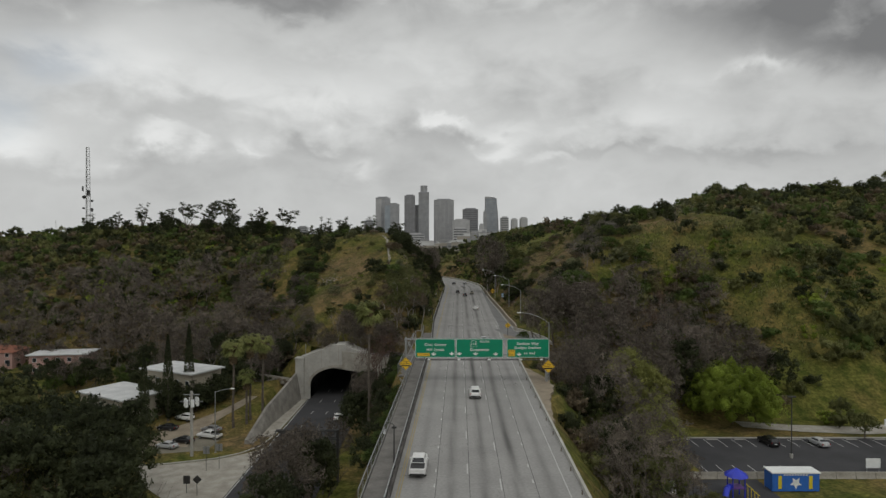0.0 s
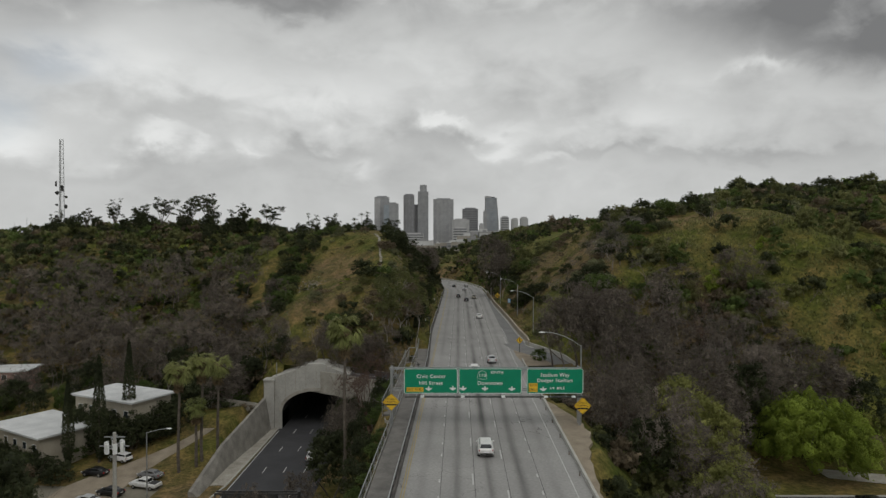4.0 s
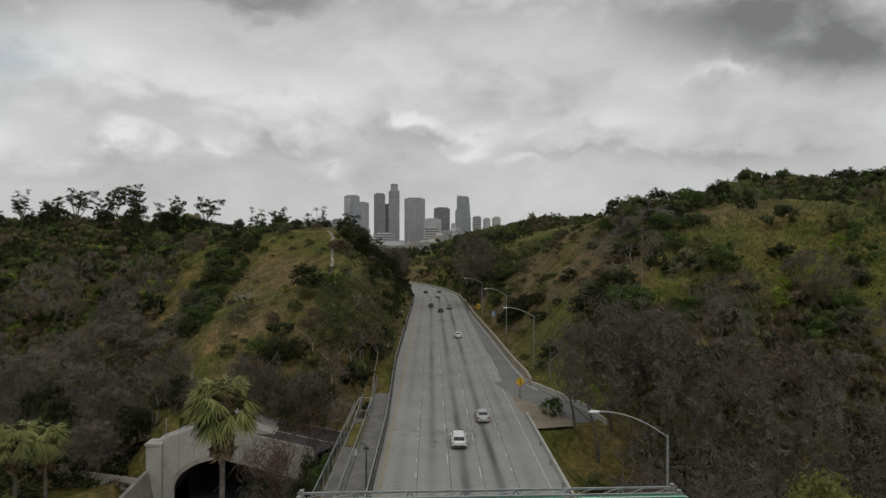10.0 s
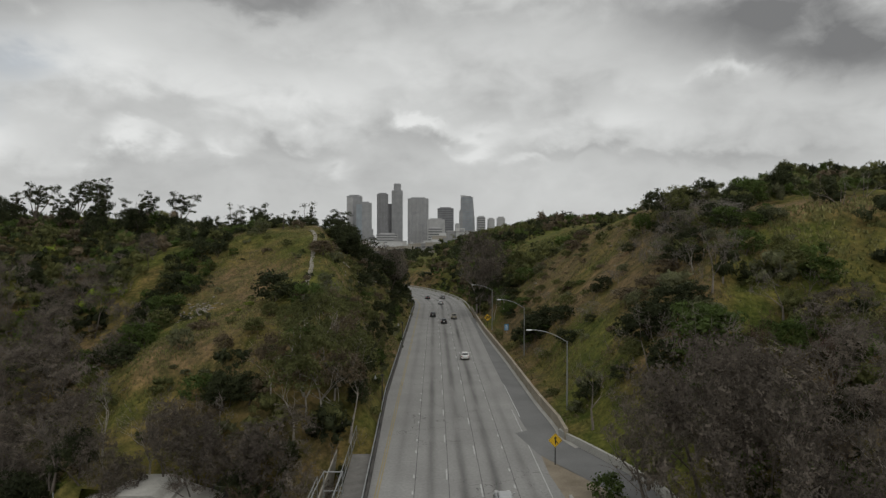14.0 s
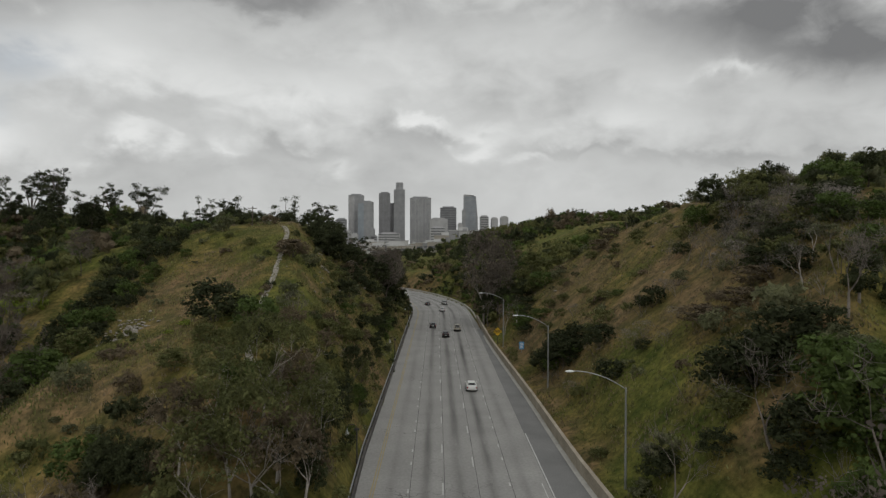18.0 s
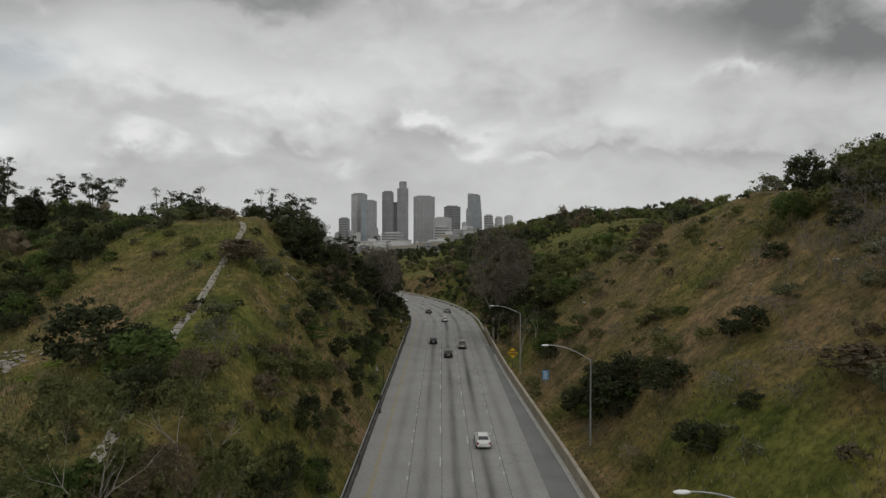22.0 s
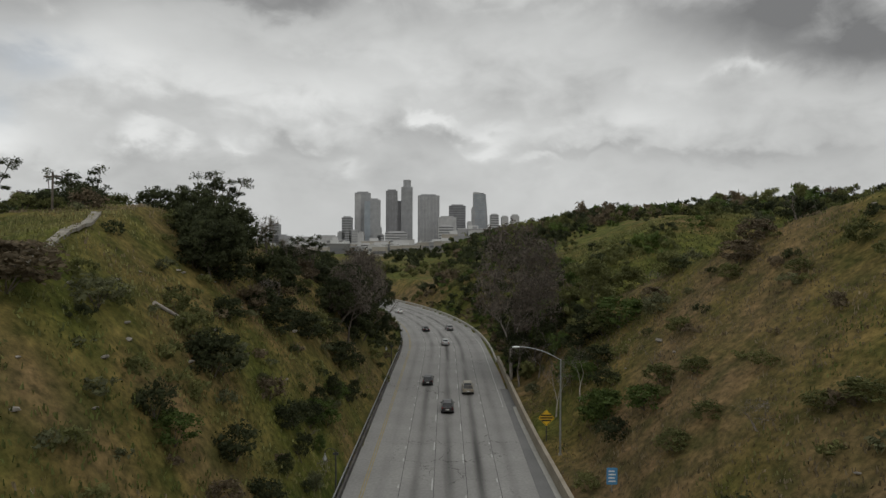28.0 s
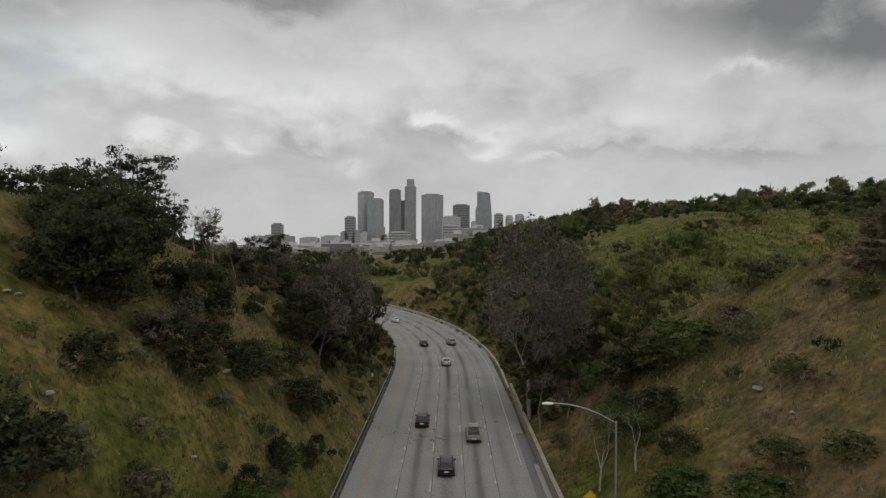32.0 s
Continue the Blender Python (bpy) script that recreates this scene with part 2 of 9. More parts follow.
M_DARKSTEEL = mat("dull_dark_steel", (0.05, 0.05, 0.05), (0.10, 0.10, 0.095), 1.2, 0.6, 0.5, 12.0, 0.1, 0.003)
M_WHITE = mat("worn_white_paint", (0.36, 0.36, 0.35), (0.62, 0.62, 0.60), 2.0, 0.7, 0, 9.0, 0.1, 0.003)
M_YELLOWLINE = mat("worn_yellow_paint", (0.27, 0.225, 0.12), (0.40, 0.32, 0.15), 1.0, 0.7, 0, 9.0, 0.1, 0.003)
M_GREEN_SIGN = mat("green_sign_sheeting", (0.0, 0.22, 0.115), (0.0, 0.26, 0.135), 0.8, 0.45, 0, 9.0, 0.03, 0.002, 0.4)
M_SIGN_WHITE = plain("white_sign_sheeting", (0.80, 0.82, 0.80), 0.5)
M_YELLOW_SIGN = plain("yellow_sign_sheeting", (0.80, 0.50, 0.03), 0.5)
M_BLUE_SIGN = plain("blue_sign_sheeting", (0.08, 0.27, 0.50), 0.5)
M_STREET_BACK = mat("grimy_sign_back", (0.07, 0.07, 0.068), (0.13, 0.13, 0.125), 1.0, 0.6, 0.3, 6.0, 0.1, 0.005)
M_BLACK = plain("black_paint", (0.02, 0.02, 0.02), 0.5)
M_LITTER = mat("brown_weathered_plastic", (0.10, 0.075, 0.055), (0.19, 0.15, 0.115), 2.0, 0.8)
M_RUBBER = plain("tyre_rubber", (0.025, 0.025, 0.025), 0.85)
M_BARK = mat("grey_brown_bark", (0.07, 0.058, 0.045), (0.17, 0.145, 0.12), 1.5, 0.9, 0, 9.0, 0.4, 0.03)
M_BARK_PALE = mat("pale_bark", (0.25, 0.22, 0.19), (0.48, 0.44, 0.39), 1.0, 0.85, 0, 7.0, 0.3, 0.03)
M_TWIG = mat("bare_twigs", (0.120, 0.103, 0.086), (0.265, 0.232, 0.200), 0.25, 0.9, 0, 5.0, 0.0, 0.01, 0.2, 0.25, "island", 0.35)
M_TWIG_RED = mat("reddish_brown_twigs", (0.075, 0.045, 0.035), (0.15, 0.10, 0.075), 0.25, 0.9, 0, 5.0, 0.0, 0.01, 0.2, 0.25, "island", 0.35)
M_HAZE = leafy("brown_twig_haze", (0.112, 0.094, 0.076), (0.215, 0.184, 0.152), leaflet=5.5, fill=0.46)
M_BRUSH = leafy("grey_brush_twigs", (0.150, 0.133, 0.114), (0.286, 0.260, 0.227), leaflet=6.5, fill=0.40)
M_LEAF_DARK = leafy("dark_evergreen_leaves", (0.032, 0.039, 0.019), (0.084, 0.097, 0.043))
M_LEAF_OLIVE = leafy("olive_leaves", (0.092, 0.102, 0.038), (0.205, 0.210, 0.080))
M_LEAF_GREEN = leafy("green_leaves", (0.060, 0.092, 0.024), (0.134, 0.182, 0.050))
M_LEAF_BRIGHT = leafy("fresh_green_leaves", (0.150, 0.200, 0.027), (0.290, 0.360, 0.058), leaflet=5.5, fill=0.55)
M_LEAF_WILLOW = leafy("yellow_green_leaves", (0.190, 0.200, 0.062), (0.380, 0.385, 0.125))
M_LEAF_BROWN = leafy("brown_olive_leaves", (0.112, 0.088, 0.056), (0.225, 0.180, 0.118))
M_LEAF_GREY = leafy("grey_green_leaves", (0.102, 0.110, 0.060), (0.210, 0.216, 0.114))
M_PALM = leafy("palm_leaves", (0.12, 0.14, 0.04), (0.25, 0.26, 0.09), leaflet=0)
M_PALM_DRY = leafy("dry_palm_skirt", (0.12, 0.085, 0.05), (0.22, 0.165, 0.095), leaflet=0)
M_GRASS = leafy("hill_grass", (0.108, 0.126, 0.037), (0.208, 0.198, 0.080), 0.06, 0.4, leaflet=0)
M_GRASS_DRY = leafy("dry_grass", (0.150, 0.120, 0.070), (0.240, 0.195, 0.125), 0.1, 0.35, leaflet=0)

# ---------------------------------------------------------------- the freeway's line
# the line between the second and the third lane, straight and then bending left
ARC_START, ARC_R, ARC_END = 346.0, 250.0, 160.0
HEAD = math.atan(0.0265)


def road_axis(s):
    """Place and heading of the line at s metres (s is about y on the straight)."""
    if s <= ARC_START:
        return 0.9 + 0.0265 * s, s, HEAD
    a = min(s - ARC_START, ARC_END) / ARC_R
    x0, y0 = 0.9 + 0.0265 * ARC_START, ARC_START
    # centre of the bend lies to the left
    cx, cy = x0 - ARC_R * math.cos(HEAD), y0 + ARC_R * math.sin(HEAD)
    h = HEAD - a
    x, y = cx + ARC_R * math.cos(h), cy - ARC_R * math.sin(h)
    over = max(0.0, s - ARC_START - ARC_END)
    return x + over * math.sin(h), y + over * math.cos(h), h


def on_road(s, u, z=0.0):
    """The point u metres to the right of the line."""
    x, y, h = road_axis(s)
    return Vector((x + u * math.cos(h), y - u * math.sin(h), z))


def inset(u):
    """A line along the left edge, which runs closer to the lanes before the cut."""
    return lambda s: u + float(np.interp(s, (160, 205), (1.25, 0.0)))


AXIS = np.array([road_axis(s) for s in np.arange(-200, 900, 2.5)])


def road_uv(x, y):
    """Signed distance to the right of the line, for arrays."""
    x, y = np.asarray(x, float).ravel(), np.asarray(y, float).ravel()
    u = np.empty_like(x)
    for i in range(0, len(x), 4000):
        d2 = (x[i:i + 4000, None] - AXIS[None, :, 0]) ** 2 + (y[i:i + 4000, None] - AXIS[None, :, 1]) ** 2
        k = d2.argmin(1)
        h = AXIS[k, 2]
        u[i:i + 4000] = (x[i:i + 4000] - AXIS[k, 0]) * np.cos(h) - (y[i:i + 4000] - AXIS[k, 1]) * np.sin(h)
        far = np.sqrt(d2.min(1))
        u[i:i + 4000] = np.sign(u[i:i + 4000]) * np.maximum(np.abs(u[i:i + 4000]), far)
    return u


def smooth(a, b, v):
    q = np.clip((v - a) / (b - a), 0, 1)
    return q * q * (3 - 2 * q)


def smin(a, b, k=4.0):
    h = np.clip(0.5 + 0.5 * (b - a) / k, 0, 1)
    return b * (1 - h) + a * h - k * h * (1 - h)


def wavy(x, y, f, seed):
    """Cheap smooth unevenness, about -1 to 1."""
    r = np.random.RandomState(seed)
    out = np.zeros_like(x)
    for i in range(6):
        a, p, g = r.uniform(0, 6.28), r.uniform(0, 6.28), f * r.uniform(0.6, 1.9)
        out += np.sin((x * math.cos(a) + y * math.sin(a)) * g + p + 1.3 * np.sin((x * math.sin(a) - y * math.cos(a)) * g * 0.7 + p * 2))
    return out / 3.5


# the spur left of the freeway: heights along seven lines across it, from the road outwards
SPUR_X = (-58, -48, -40, -32, -24, -16, -8)
SPUR_Y = (173.0, 175.8, 186, 190, 196, 200, 205, 212, 220, 230, 240, 248, 256, 266, 275, 285, 300, 330, 365, 420)
SPUR_Z = {
    -58: (-17.5, -15, -14, -13.5, -12, -10, -7, -4, 0, 4, 9, 13, 17, 22, 25, 26, 26, 20, 5, -2.5),
    -48: (-17.5, -14, -12, -11, -6, -1, 3, 5, 6.5, 8.5, 12.5, 16.5, 20.5, 25, 28, 28, 27, 20, 5, -2.5),
    -40: (-17.5, -4.5, -2, 0, 3, 6, 7.5, 8.5, 9.5, 11, 16, 19.5, 23, 27, 29, 29, 28, 20, 5, -2.5),
    -32: (-17.5, -4.5, -1, 1, 4.5, 8, 9.5, 10.5, 12, 14.5, 18.5, 21.5, 25, 28.5, 29.5, 29.5, 28, 20, 5, -2.5),
    -24: (-17.5, -4.5, 1, 4, 7.5, 11.5, 12.5, 14, 15.5, 18, 21, 23.5, 26.5, 28.5, 29.5, 29, 27, 19, 4.5, -2.5),
    -16: (-17.5, -4.5, 5, 9.5, 11, 12, 13, 14.5, 16, 18.5, 21.5, 23.5, 26, 27, 27, 26, 24, 16, 4, -2.5),
    -8: (-17.5, -4.5, 3, 9, 10.5, 11.5, 12.5, 13.5, 15, 17, 20, 22, 24, 25, 25, 24, 21, 13, 3, -2.5),
}


def shelf(xs, ys, table, x, y):
    """Heights between lines that are given as tables along y."""
    rows_ = np.array([np.interp(y, ys, table[k]) for k in xs])
    q = np.interp(x, xs, np.arange(len(xs)))
    i = np.clip(q.astype(int), 0, len(xs) - 2)
    f = q - i
    j = np.arange(len(x))
    return rows_[i, j] * (1 - f) + rows_[i + 1, j] * f


def natural(x, y, left):
    """The hills without the cuts for the roads."""
    # left: the spur beside the freeway, and the long ridge further back
    spur = shelf(SPUR_X, SPUR_Y, SPUR_Z, x, y) - 1.5
    ridge = np.interp(y, [165, 210, 240, 285, 330, 350, 400, 480, 620], [-19, -17, -4, 13, 27, 30, 29, 15, -5])
    k = smooth(-60, -96, x)
    zl = spur * (1 - k) + ridge * k
    zl = zl - 9 * smooth(-165, -245, x) * smooth(200, 300, y) * smooth(410, 370, y)
    # a grass bank beside the wing wall of the tunnel portal
    zl = zl + 5.5 * smooth(136, 172, y) * smooth(176, 170, y) * smooth(-42.0, -45, x) * smooth(-82, -58, x)
    # right: a steep hill beside the freeway, a green one behind, and a long low ridge
    front = np.interp(y, [134, 150, 187, 205, 228, 262, 288, 318, 345], [-14, -7, 16, 27.5, 33, 33, 25, 9, 7])
    front = smin(front + np.clip(x - 70, 0, 400) * 0.13 * smooth(150, 215, y), 33 + 0.11 * (x - 60), 6)
    back = np.interp(y, [300, 345, 392, 550, 900, 1300, 1700], [0, 16, 33, 36, 29, 24, -5])
    back = smin(back + np.clip(x - 117, 0, 300) * 0.10, 9 + 0.36 * (x - 18), 6)
    back = np.where(y > 300, back, -50.0)
    kk = smooth(60, 130, x)
    zr = np.maximum(front, back) * (1 - kk) + np.maximum(np.maximum(front, back), smin(32 + 0.11 * (x - 60), np.interp(y, [134, 215], [-14, 34 + 30]), 6) * smooth(390, 300, y)) * kk
    # further right the hillside falls back and climbs to a distant brow
    kf = smooth(90, 120, x - 0.6 * np.clip(y - 300, 0, 200)) * smooth(480, 400, y)
    brow = np.interp(y, [134, 160, 175, 208, 224, 260, 300, 350, 420], [-14, -2, 8, 21, 29, 35, 42, 49, 46]) + np.clip(x - 185, 0, 300) * 0.06
    zr = zr * (1 - kf) + brow * kf
    far = smooth(600, 1500, y)
    z = np.where(left, zl, zr)
    z = np.where(left, z * (1 - far) - 6 * far, z)
    z = np.where((~left) & (y > 1700), -6.0, z)
    return z


def ramp_edge(y):
    """How far right of the line the paving reaches."""
    return np.interp(y, [100, 104, 128, 132, 154, 157, 164, 170, 177, 183, 190, 231, 292, 312], [12.2, 15.8, 15.8, 12.2, 12.2, 23.8, 22.6, 20.8, 18.0, 16.0, 15.7, 14.6, 12.7, 12.2])


def ground_height(x, y):
    x, y = np.asarray(x, float), np.asarray(y, float)
    shape = x.shape
    x, y = x.ravel(), y.ravel()
    u = road_uv(x, y)
    left = u < 1.5
    z = natural(x, y, left) + 1.5
    z = np.where(left, np.maximum(z, -17.5), np.maximum(z, -12.5))
    rough = smooth(-16.5, -10, np.where(left, z, z - 4)) * (0.6 * wavy(x, y, 0.16, 3) + 0.25 * wavy(x, y, 0.55, 5)) + smooth(-10, 5, z) * 0.8 * wavy(x, y, 0.06, 8)
    z = z + rough * smooth(14, 24, np.abs(u))
    # cuts above the road and banks below it
    dl = np.maximum(0, -np.interp(y, [116, 122, 160, 180, 205], [10.95, 13.1, 13.1, 9.2, 9.9]) - u)
    dr = np.maximum(0, u - ramp_edge(y))
    lo_l, hi_l = -2.2 * dl, np.interp(dl, [0, 9, 14, 22, 60], [0.5, 14.2, 20.2, 28.0, 62.0])
    lo_r, hi_r = -1.1 * dr, np.interp(dr, [0, 3.5, 7, 12, 80], [0.5, 1.6, 6.2, 11.2, 69.7])
    z = np.where(left, np.clip(z, lo_l, hi_l), np.clip(z, lo_r, hi_r))
    # bench of the small road that crosses above the portal
    along = (x + 28) * 0.835 - (y - 178.6) * 0.55
    aside = (x + 28) * 0.55 + (y - 178.6) * 0.835
    bench = smooth(9.0, 5.2, np.abs(aside)) * smooth(-1, 3, along) * smooth(27, 24, along)
    z = np.where(left, z + np.minimum(0, -5.15 - z) * bench, z)
    on = np.where(left, dl <= 0, dr <= 0)
    z = np.where(on, -0.4, z)
    # the street below the portal and the flat lots
    return z.reshape(shape)


def spaced(knots):
    """Grid lines: (from, to, step) stretches."""
    out = []
    for a, b, st in knots:
        out += list(np.linspace(a, b, max(1, round((b - a) / st)), endpoint=False))
    return np.array(out + [knots[-1][1]])


def fast_mesh(name, verts, faces, material, smooth_shade=False):
    """A mesh object out of arrays; all faces have the same number of corners."""
    me = bpy.data.meshes.new(name)
    verts, faces = np.asarray(verts, np.float32), np.asarray(faces, np.int32)
    n, k = faces.shape
    me.vertices.add(len(verts))
    me.vertices.foreach_set("co", verts.ravel())
    me.loops.add(n * k)
    me.loops.foreach_set("vertex_index", faces.ravel())
    me.polygons.add(n)
    me.polygons.foreach_set("loop_start", np.arange(0, n * k, k, dtype=np.int32))
    me.polygons.foreach_set("loop_total", np.full(n, k, np.int32))
    if smooth_shade:
        me.polygons.foreach_set("use_smooth", np.ones(n, bool))
    me.update(calc_edges=True)
    me.materials.append(material)
    return me


GX = spaced([(-4500, -900, 300), (-900, -300, 30), (-300, -130, 6), (-130, -30, 2.5), (-30, 60, 1.5), (60, 160, 3), (160, 320, 8), (320, 900, 40), (900, 4500, 300)])
GY = spaced([(-600, -50, 50), (-50, 60, 6), (60, 330, 1.8), (330, 480, 3), (480, 800, 10), (800, 1800, 40), (1800, 4900, 300)])
gx, gy = np.meshgrid(GX, GY)
gz = ground_height(gx, gy)
gi = np.arange(gx.size).reshape(gx.shape)
g_faces = np.stack([gi[:-1, :-1], gi[:-1, 1:], gi[1:, 1:], gi[1:, :-1]], -1).reshape(-1, 4)


# no ground in the mouth of the tunnel
fx, fy = gx[:-1, :-1].ravel(), gy[:-1, :-1].ravel()
g_faces = g_faces[~((fx > -38.4) & (fx < -20.4) & (fy > 171.0) & (fy < 176.2))]


def ground_material():
    """Soil, green and dried grass in patches of three sizes."""
    m = mat("hillside_soil_and_grass", (0.045, 0.050, 0.018), (0.17, 0.135, 0.07), 0.045, 0.95, 0, 1.1, 0.6, 0.25, 0.1, 0.22)
    t = m.node_tree
    p = t.nodes["Principled BSDF"]
    co = t.nodes["Texture Coordinate"]
    src = p.inputs["Base Color"].links[0].from_socket
    at = t.nodes.new("ShaderNodeAttribute")
    at.attribute_name = "dry"
    old = t.nodes["Color Ramp"]
    noise_in = old.inputs[0].links[0].from_socket
    mixin = t.nodes.new("ShaderNodeMath")
    mixin.operation = "MULTIPLY_ADD"
    mixin.inputs[1].default_value = 0.5
    t.links.new(noise_in, mixin.inputs[0])
    sub = t.nodes.new("ShaderNodeMath")
    sub.operation = "MULTIPLY_ADD"
    sub.inputs[1].default_value, sub.inputs[2].default_value = 0.75, -0.12
    t.links.new(at.outputs["Fac"], sub.inputs[0])
    t.links.new(sub.outputs[0], mixin.inputs[2])
    t.links.new(mixin.outputs[0], old.inputs[0])
    for el, (pos, col) in zip(old.color_ramp.elements, ((0.22, (0.112, 0.128, 0.042, 1)), (0.85, (0.182, 0.142, 0.099, 1)))):
        el.position, el.color = pos, col
    mid = old.color_ramp.elements.new(0.52)
    mid.color = (0.154, 0.134, 0.064, 1)
    n = t.nodes.new("ShaderNodeTexNoise")
    n.inputs["Scale"].default_value, n.inputs["Detail"].default_value = 0.35, 6
    t.links.new(co.outputs["Object"], n.inputs["Vector"])
    rp = t.nodes.new("ShaderNodeValToRGB")
    rp.color_ramp.elements[0].position, rp.color_ramp.elements[0].color = 0.35, (0.50, 0.58, 0.40, 1)
    rp.color_ramp.elements[1].position, rp.color_ramp.elements[1].color = 0.68, (1.25, 1.12, 0.95, 1)
    t.links.new(n.outputs[0], rp.inputs[0])
    mx = t.nodes.new("ShaderNodeMix")
    mx.data_type, mx.blend_type = "RGBA", "MULTIPLY"
    mx.inputs["Factor"].default_value = 1
    t.links.new(src, mx.inputs["A"])
    t.links.new(rp.outputs[0], mx.inputs["B"])
    # clumps of grass, thatch and bare earth
    n2 = t.nodes.new("ShaderNodeTexNoise")
    n2.inputs["Scale"].default_value, n2.inputs["Detail"].default_value, n2.inputs["Roughness"].default_value = 1.5, 9, 0.68
    t.links.new(co.outputs["Object"], n2.inputs["Vector"])
    r2 = t.nodes.new("ShaderNodeValToRGB")
    r2.color_ramp.elements[0].position, r2.color_ramp.elements[0].color = 0.34, (0.50, 0.53, 0.46, 1)
    r2.color_ramp.elements[1].position, r2.color_ramp.elements[1].color = 0.68, (1.55, 1.42, 1.25, 1)
    t.links.new(n2.outputs[0], r2.inputs[0])
    m2 = t.nodes.new("ShaderNodeMix")
    m2.data_type, m2.blend_type = "RGBA", "MULTIPLY"
    m2.inputs["Factor"].default_value = 1
    t.links.new(mx.outputs["Result"], m2.inputs["A"])
    t.links.new(r2.outputs[0], m2.inputs["B"])
    t.links.new(m2.outputs["Result"], p.inputs["Base Color"])
    return m




def dryness(x, y):
    """Where the grass has dried: 0 green, 1 straw and bare soil."""
    u = road_uv(x, y)
    d = np.full(x.shape, 0.45)
    d = np.where((u > 0) & (y > 196) & (y < 325) & (u < 75), 0.62, d)
    d = np.where((u > 0) & (y <= 205) & (x > 58), 0.26, d)
    d = np.where((u > 0) & (y >= 325), 0.22, d)
    d = np.where((u < 0) & (y < 175), 0.45, d)
    d = np.where((u < 0) & (y > 205) & (u > -60), 0.42, d)
    d = np.where((u < 0) & (y > 222) & (y < 245) & (u < -18), 0.60, d)
    d = np.where((u < -9) & (u > -21) & (y > 214) & (y < 292), 0.46, d)
    for px_, py_, r, g in ((39, 190, 6, 0.6), (44, 196, 5, 0.5), (-33, 236, 8, 0.45), (-40, 244, 6, 0.4), (-40, 206, 5, 0.5), (-33, 200, 4, 0.35), (-30, 194, 6, 0.4), (-38, 199, 5, 0.5), (-16, 230, 5, -0.4), (-18, 224, 6, -0.35), (-30, 206, 7, -0.3), (-14, 238, 5, 0.35), (-12, 250, 6, 0.3), (32, 180, 3.5, 0.6), (33.8, 193.6, 3.5, 0.6), (-16, 268, 3, 0.4), (-13, 276, 2.5, 0.4), (-12, 258, 3, 0.35), (34, 172, 5, -0.5), (24, 190, 5, -0.5), (-24, 248, 8, -0.45), (-48, 246, 8, -0.35), (2, 468, 22, 0.6), (30, 290, 6, 0.2), (-60, 137, 13, 0.7), (36, 197, 9, -0.4), (39.6, 190, 3.5, 0.6), (34, 183, 2.5, 0.5), (22, 200, 3, 0.6), (21.6, 212, 3, 0.6), (22, 224, 3, 0.6), (34, 212, 8, -0.25)):
        d = d + g * np.exp(-((x - px_) ** 2 + (y - py_) ** 2) / (r * r))
    return np.clip(d + 0.42 * wavy(x, y, 0.12, 21) + 0.22 * wavy(x, y, 0.5, 22), 0, 1)


M_GROUND = ground_material()
ground = new("ground", fast_mesh("ground", np.stack([gx, gy, gz], -1).reshape(-1, 3), g_faces, M_GROUND, True))
dry_at = ground.data.attributes.new("dry", "FLOAT", "POINT")
dry_at.data.foreach_set("value", dryness(gx.ravel(), gy.ravel()).astype(np.float32))
tagged(ground, "hilly ground of grass and bare soil reaching the horizon", "ground", kind="structure")


def part(name, bm, material, parent, label=""):
    me = bpy.data.meshes.new(name)
    bm.to_mesh(me)
    bm.free()
    me.materials.append(material)
    ob = new(name, me)
    if parent is not None:
        ob.parent = parent
    if label:
        ob["label"] = label
    return ob


def box(bm, x0, y0, z0, x1, y1, z1, m=None):
    r = bmesh.ops.create_cube(bm, size=1.0, matrix=(m or Matrix()) @ Matrix.Translation(((x0 + x1) / 2, (y0 + y1) / 2, (z0 + z1) / 2)) @ Matrix.Diagonal((x1 - x0, y1 - y0, z1 - z0, 1)))
    return r["verts"]


def rod(bm, a, b, r0, r1=None, sides=8):
    a, b = Vector(a), Vector(b)
    d = b - a
    m = Matrix.Translation((a + b) / 2) @ d.to_track_quat("Z", "Y").to_matrix().to_4x4()
    bmesh.ops.create_cone(bm, cap_ends=True, segments=sides, radius1=r0, radius2=r0 if r1 is None else r1, depth=d.length, matrix=m)


def one(name, bm, material, label, category, kind="", group=""):
    return tagged(part(name, bm, material, None), label, category, group, kind)


def ribbon(bm, path, ua, ub, za, zb=None, thick=0.0):
    """A strip along the freeway: path is a list of s; ua and ub numbers or functions of s."""
    fa = ua if callable(ua) else (lambda s: ua)
    fb = ub if callable(ub) else (lambda s: ub)
    za_ = za if callable(za) else (lambda s: za)
    zb_ = za_ if zb is None else (zb if callable(zb) else (lambda s: zb))
    top = [(bm.verts.new(on_road(s, fa(s), za_(s))), bm.verts.new(on_road(s, fb(s), zb_(s)))) for s in path]
    for (a, b), (c, d) in zip(top, top[1:]):
        bm.faces.new((a, b, d, c))
    if thick:
        low = [(bm.verts.new(a.co - Vector((0, 0, thick))), bm.verts.new(b.co - Vector((0, 0, thick)))) for a, b in top]
        for (a, b), (c, d), (e, f), (g, h) in zip(top, top[1:], low, low[1:]):
            bm.faces.new((a, c, g, e))
            bm.faces.new((b, f, h, d))
        bm.faces.new((top[0][0], low[0][0], low[0][1], top[0][1]))
        bm.faces.new((top[-1][0], top[-1][1], low[-1][1], low[-1][0]))


def stretch(a, b, step=4.0):
    return list(np.linspace(a, b, max(2, int((b - a) / step) + 1)))



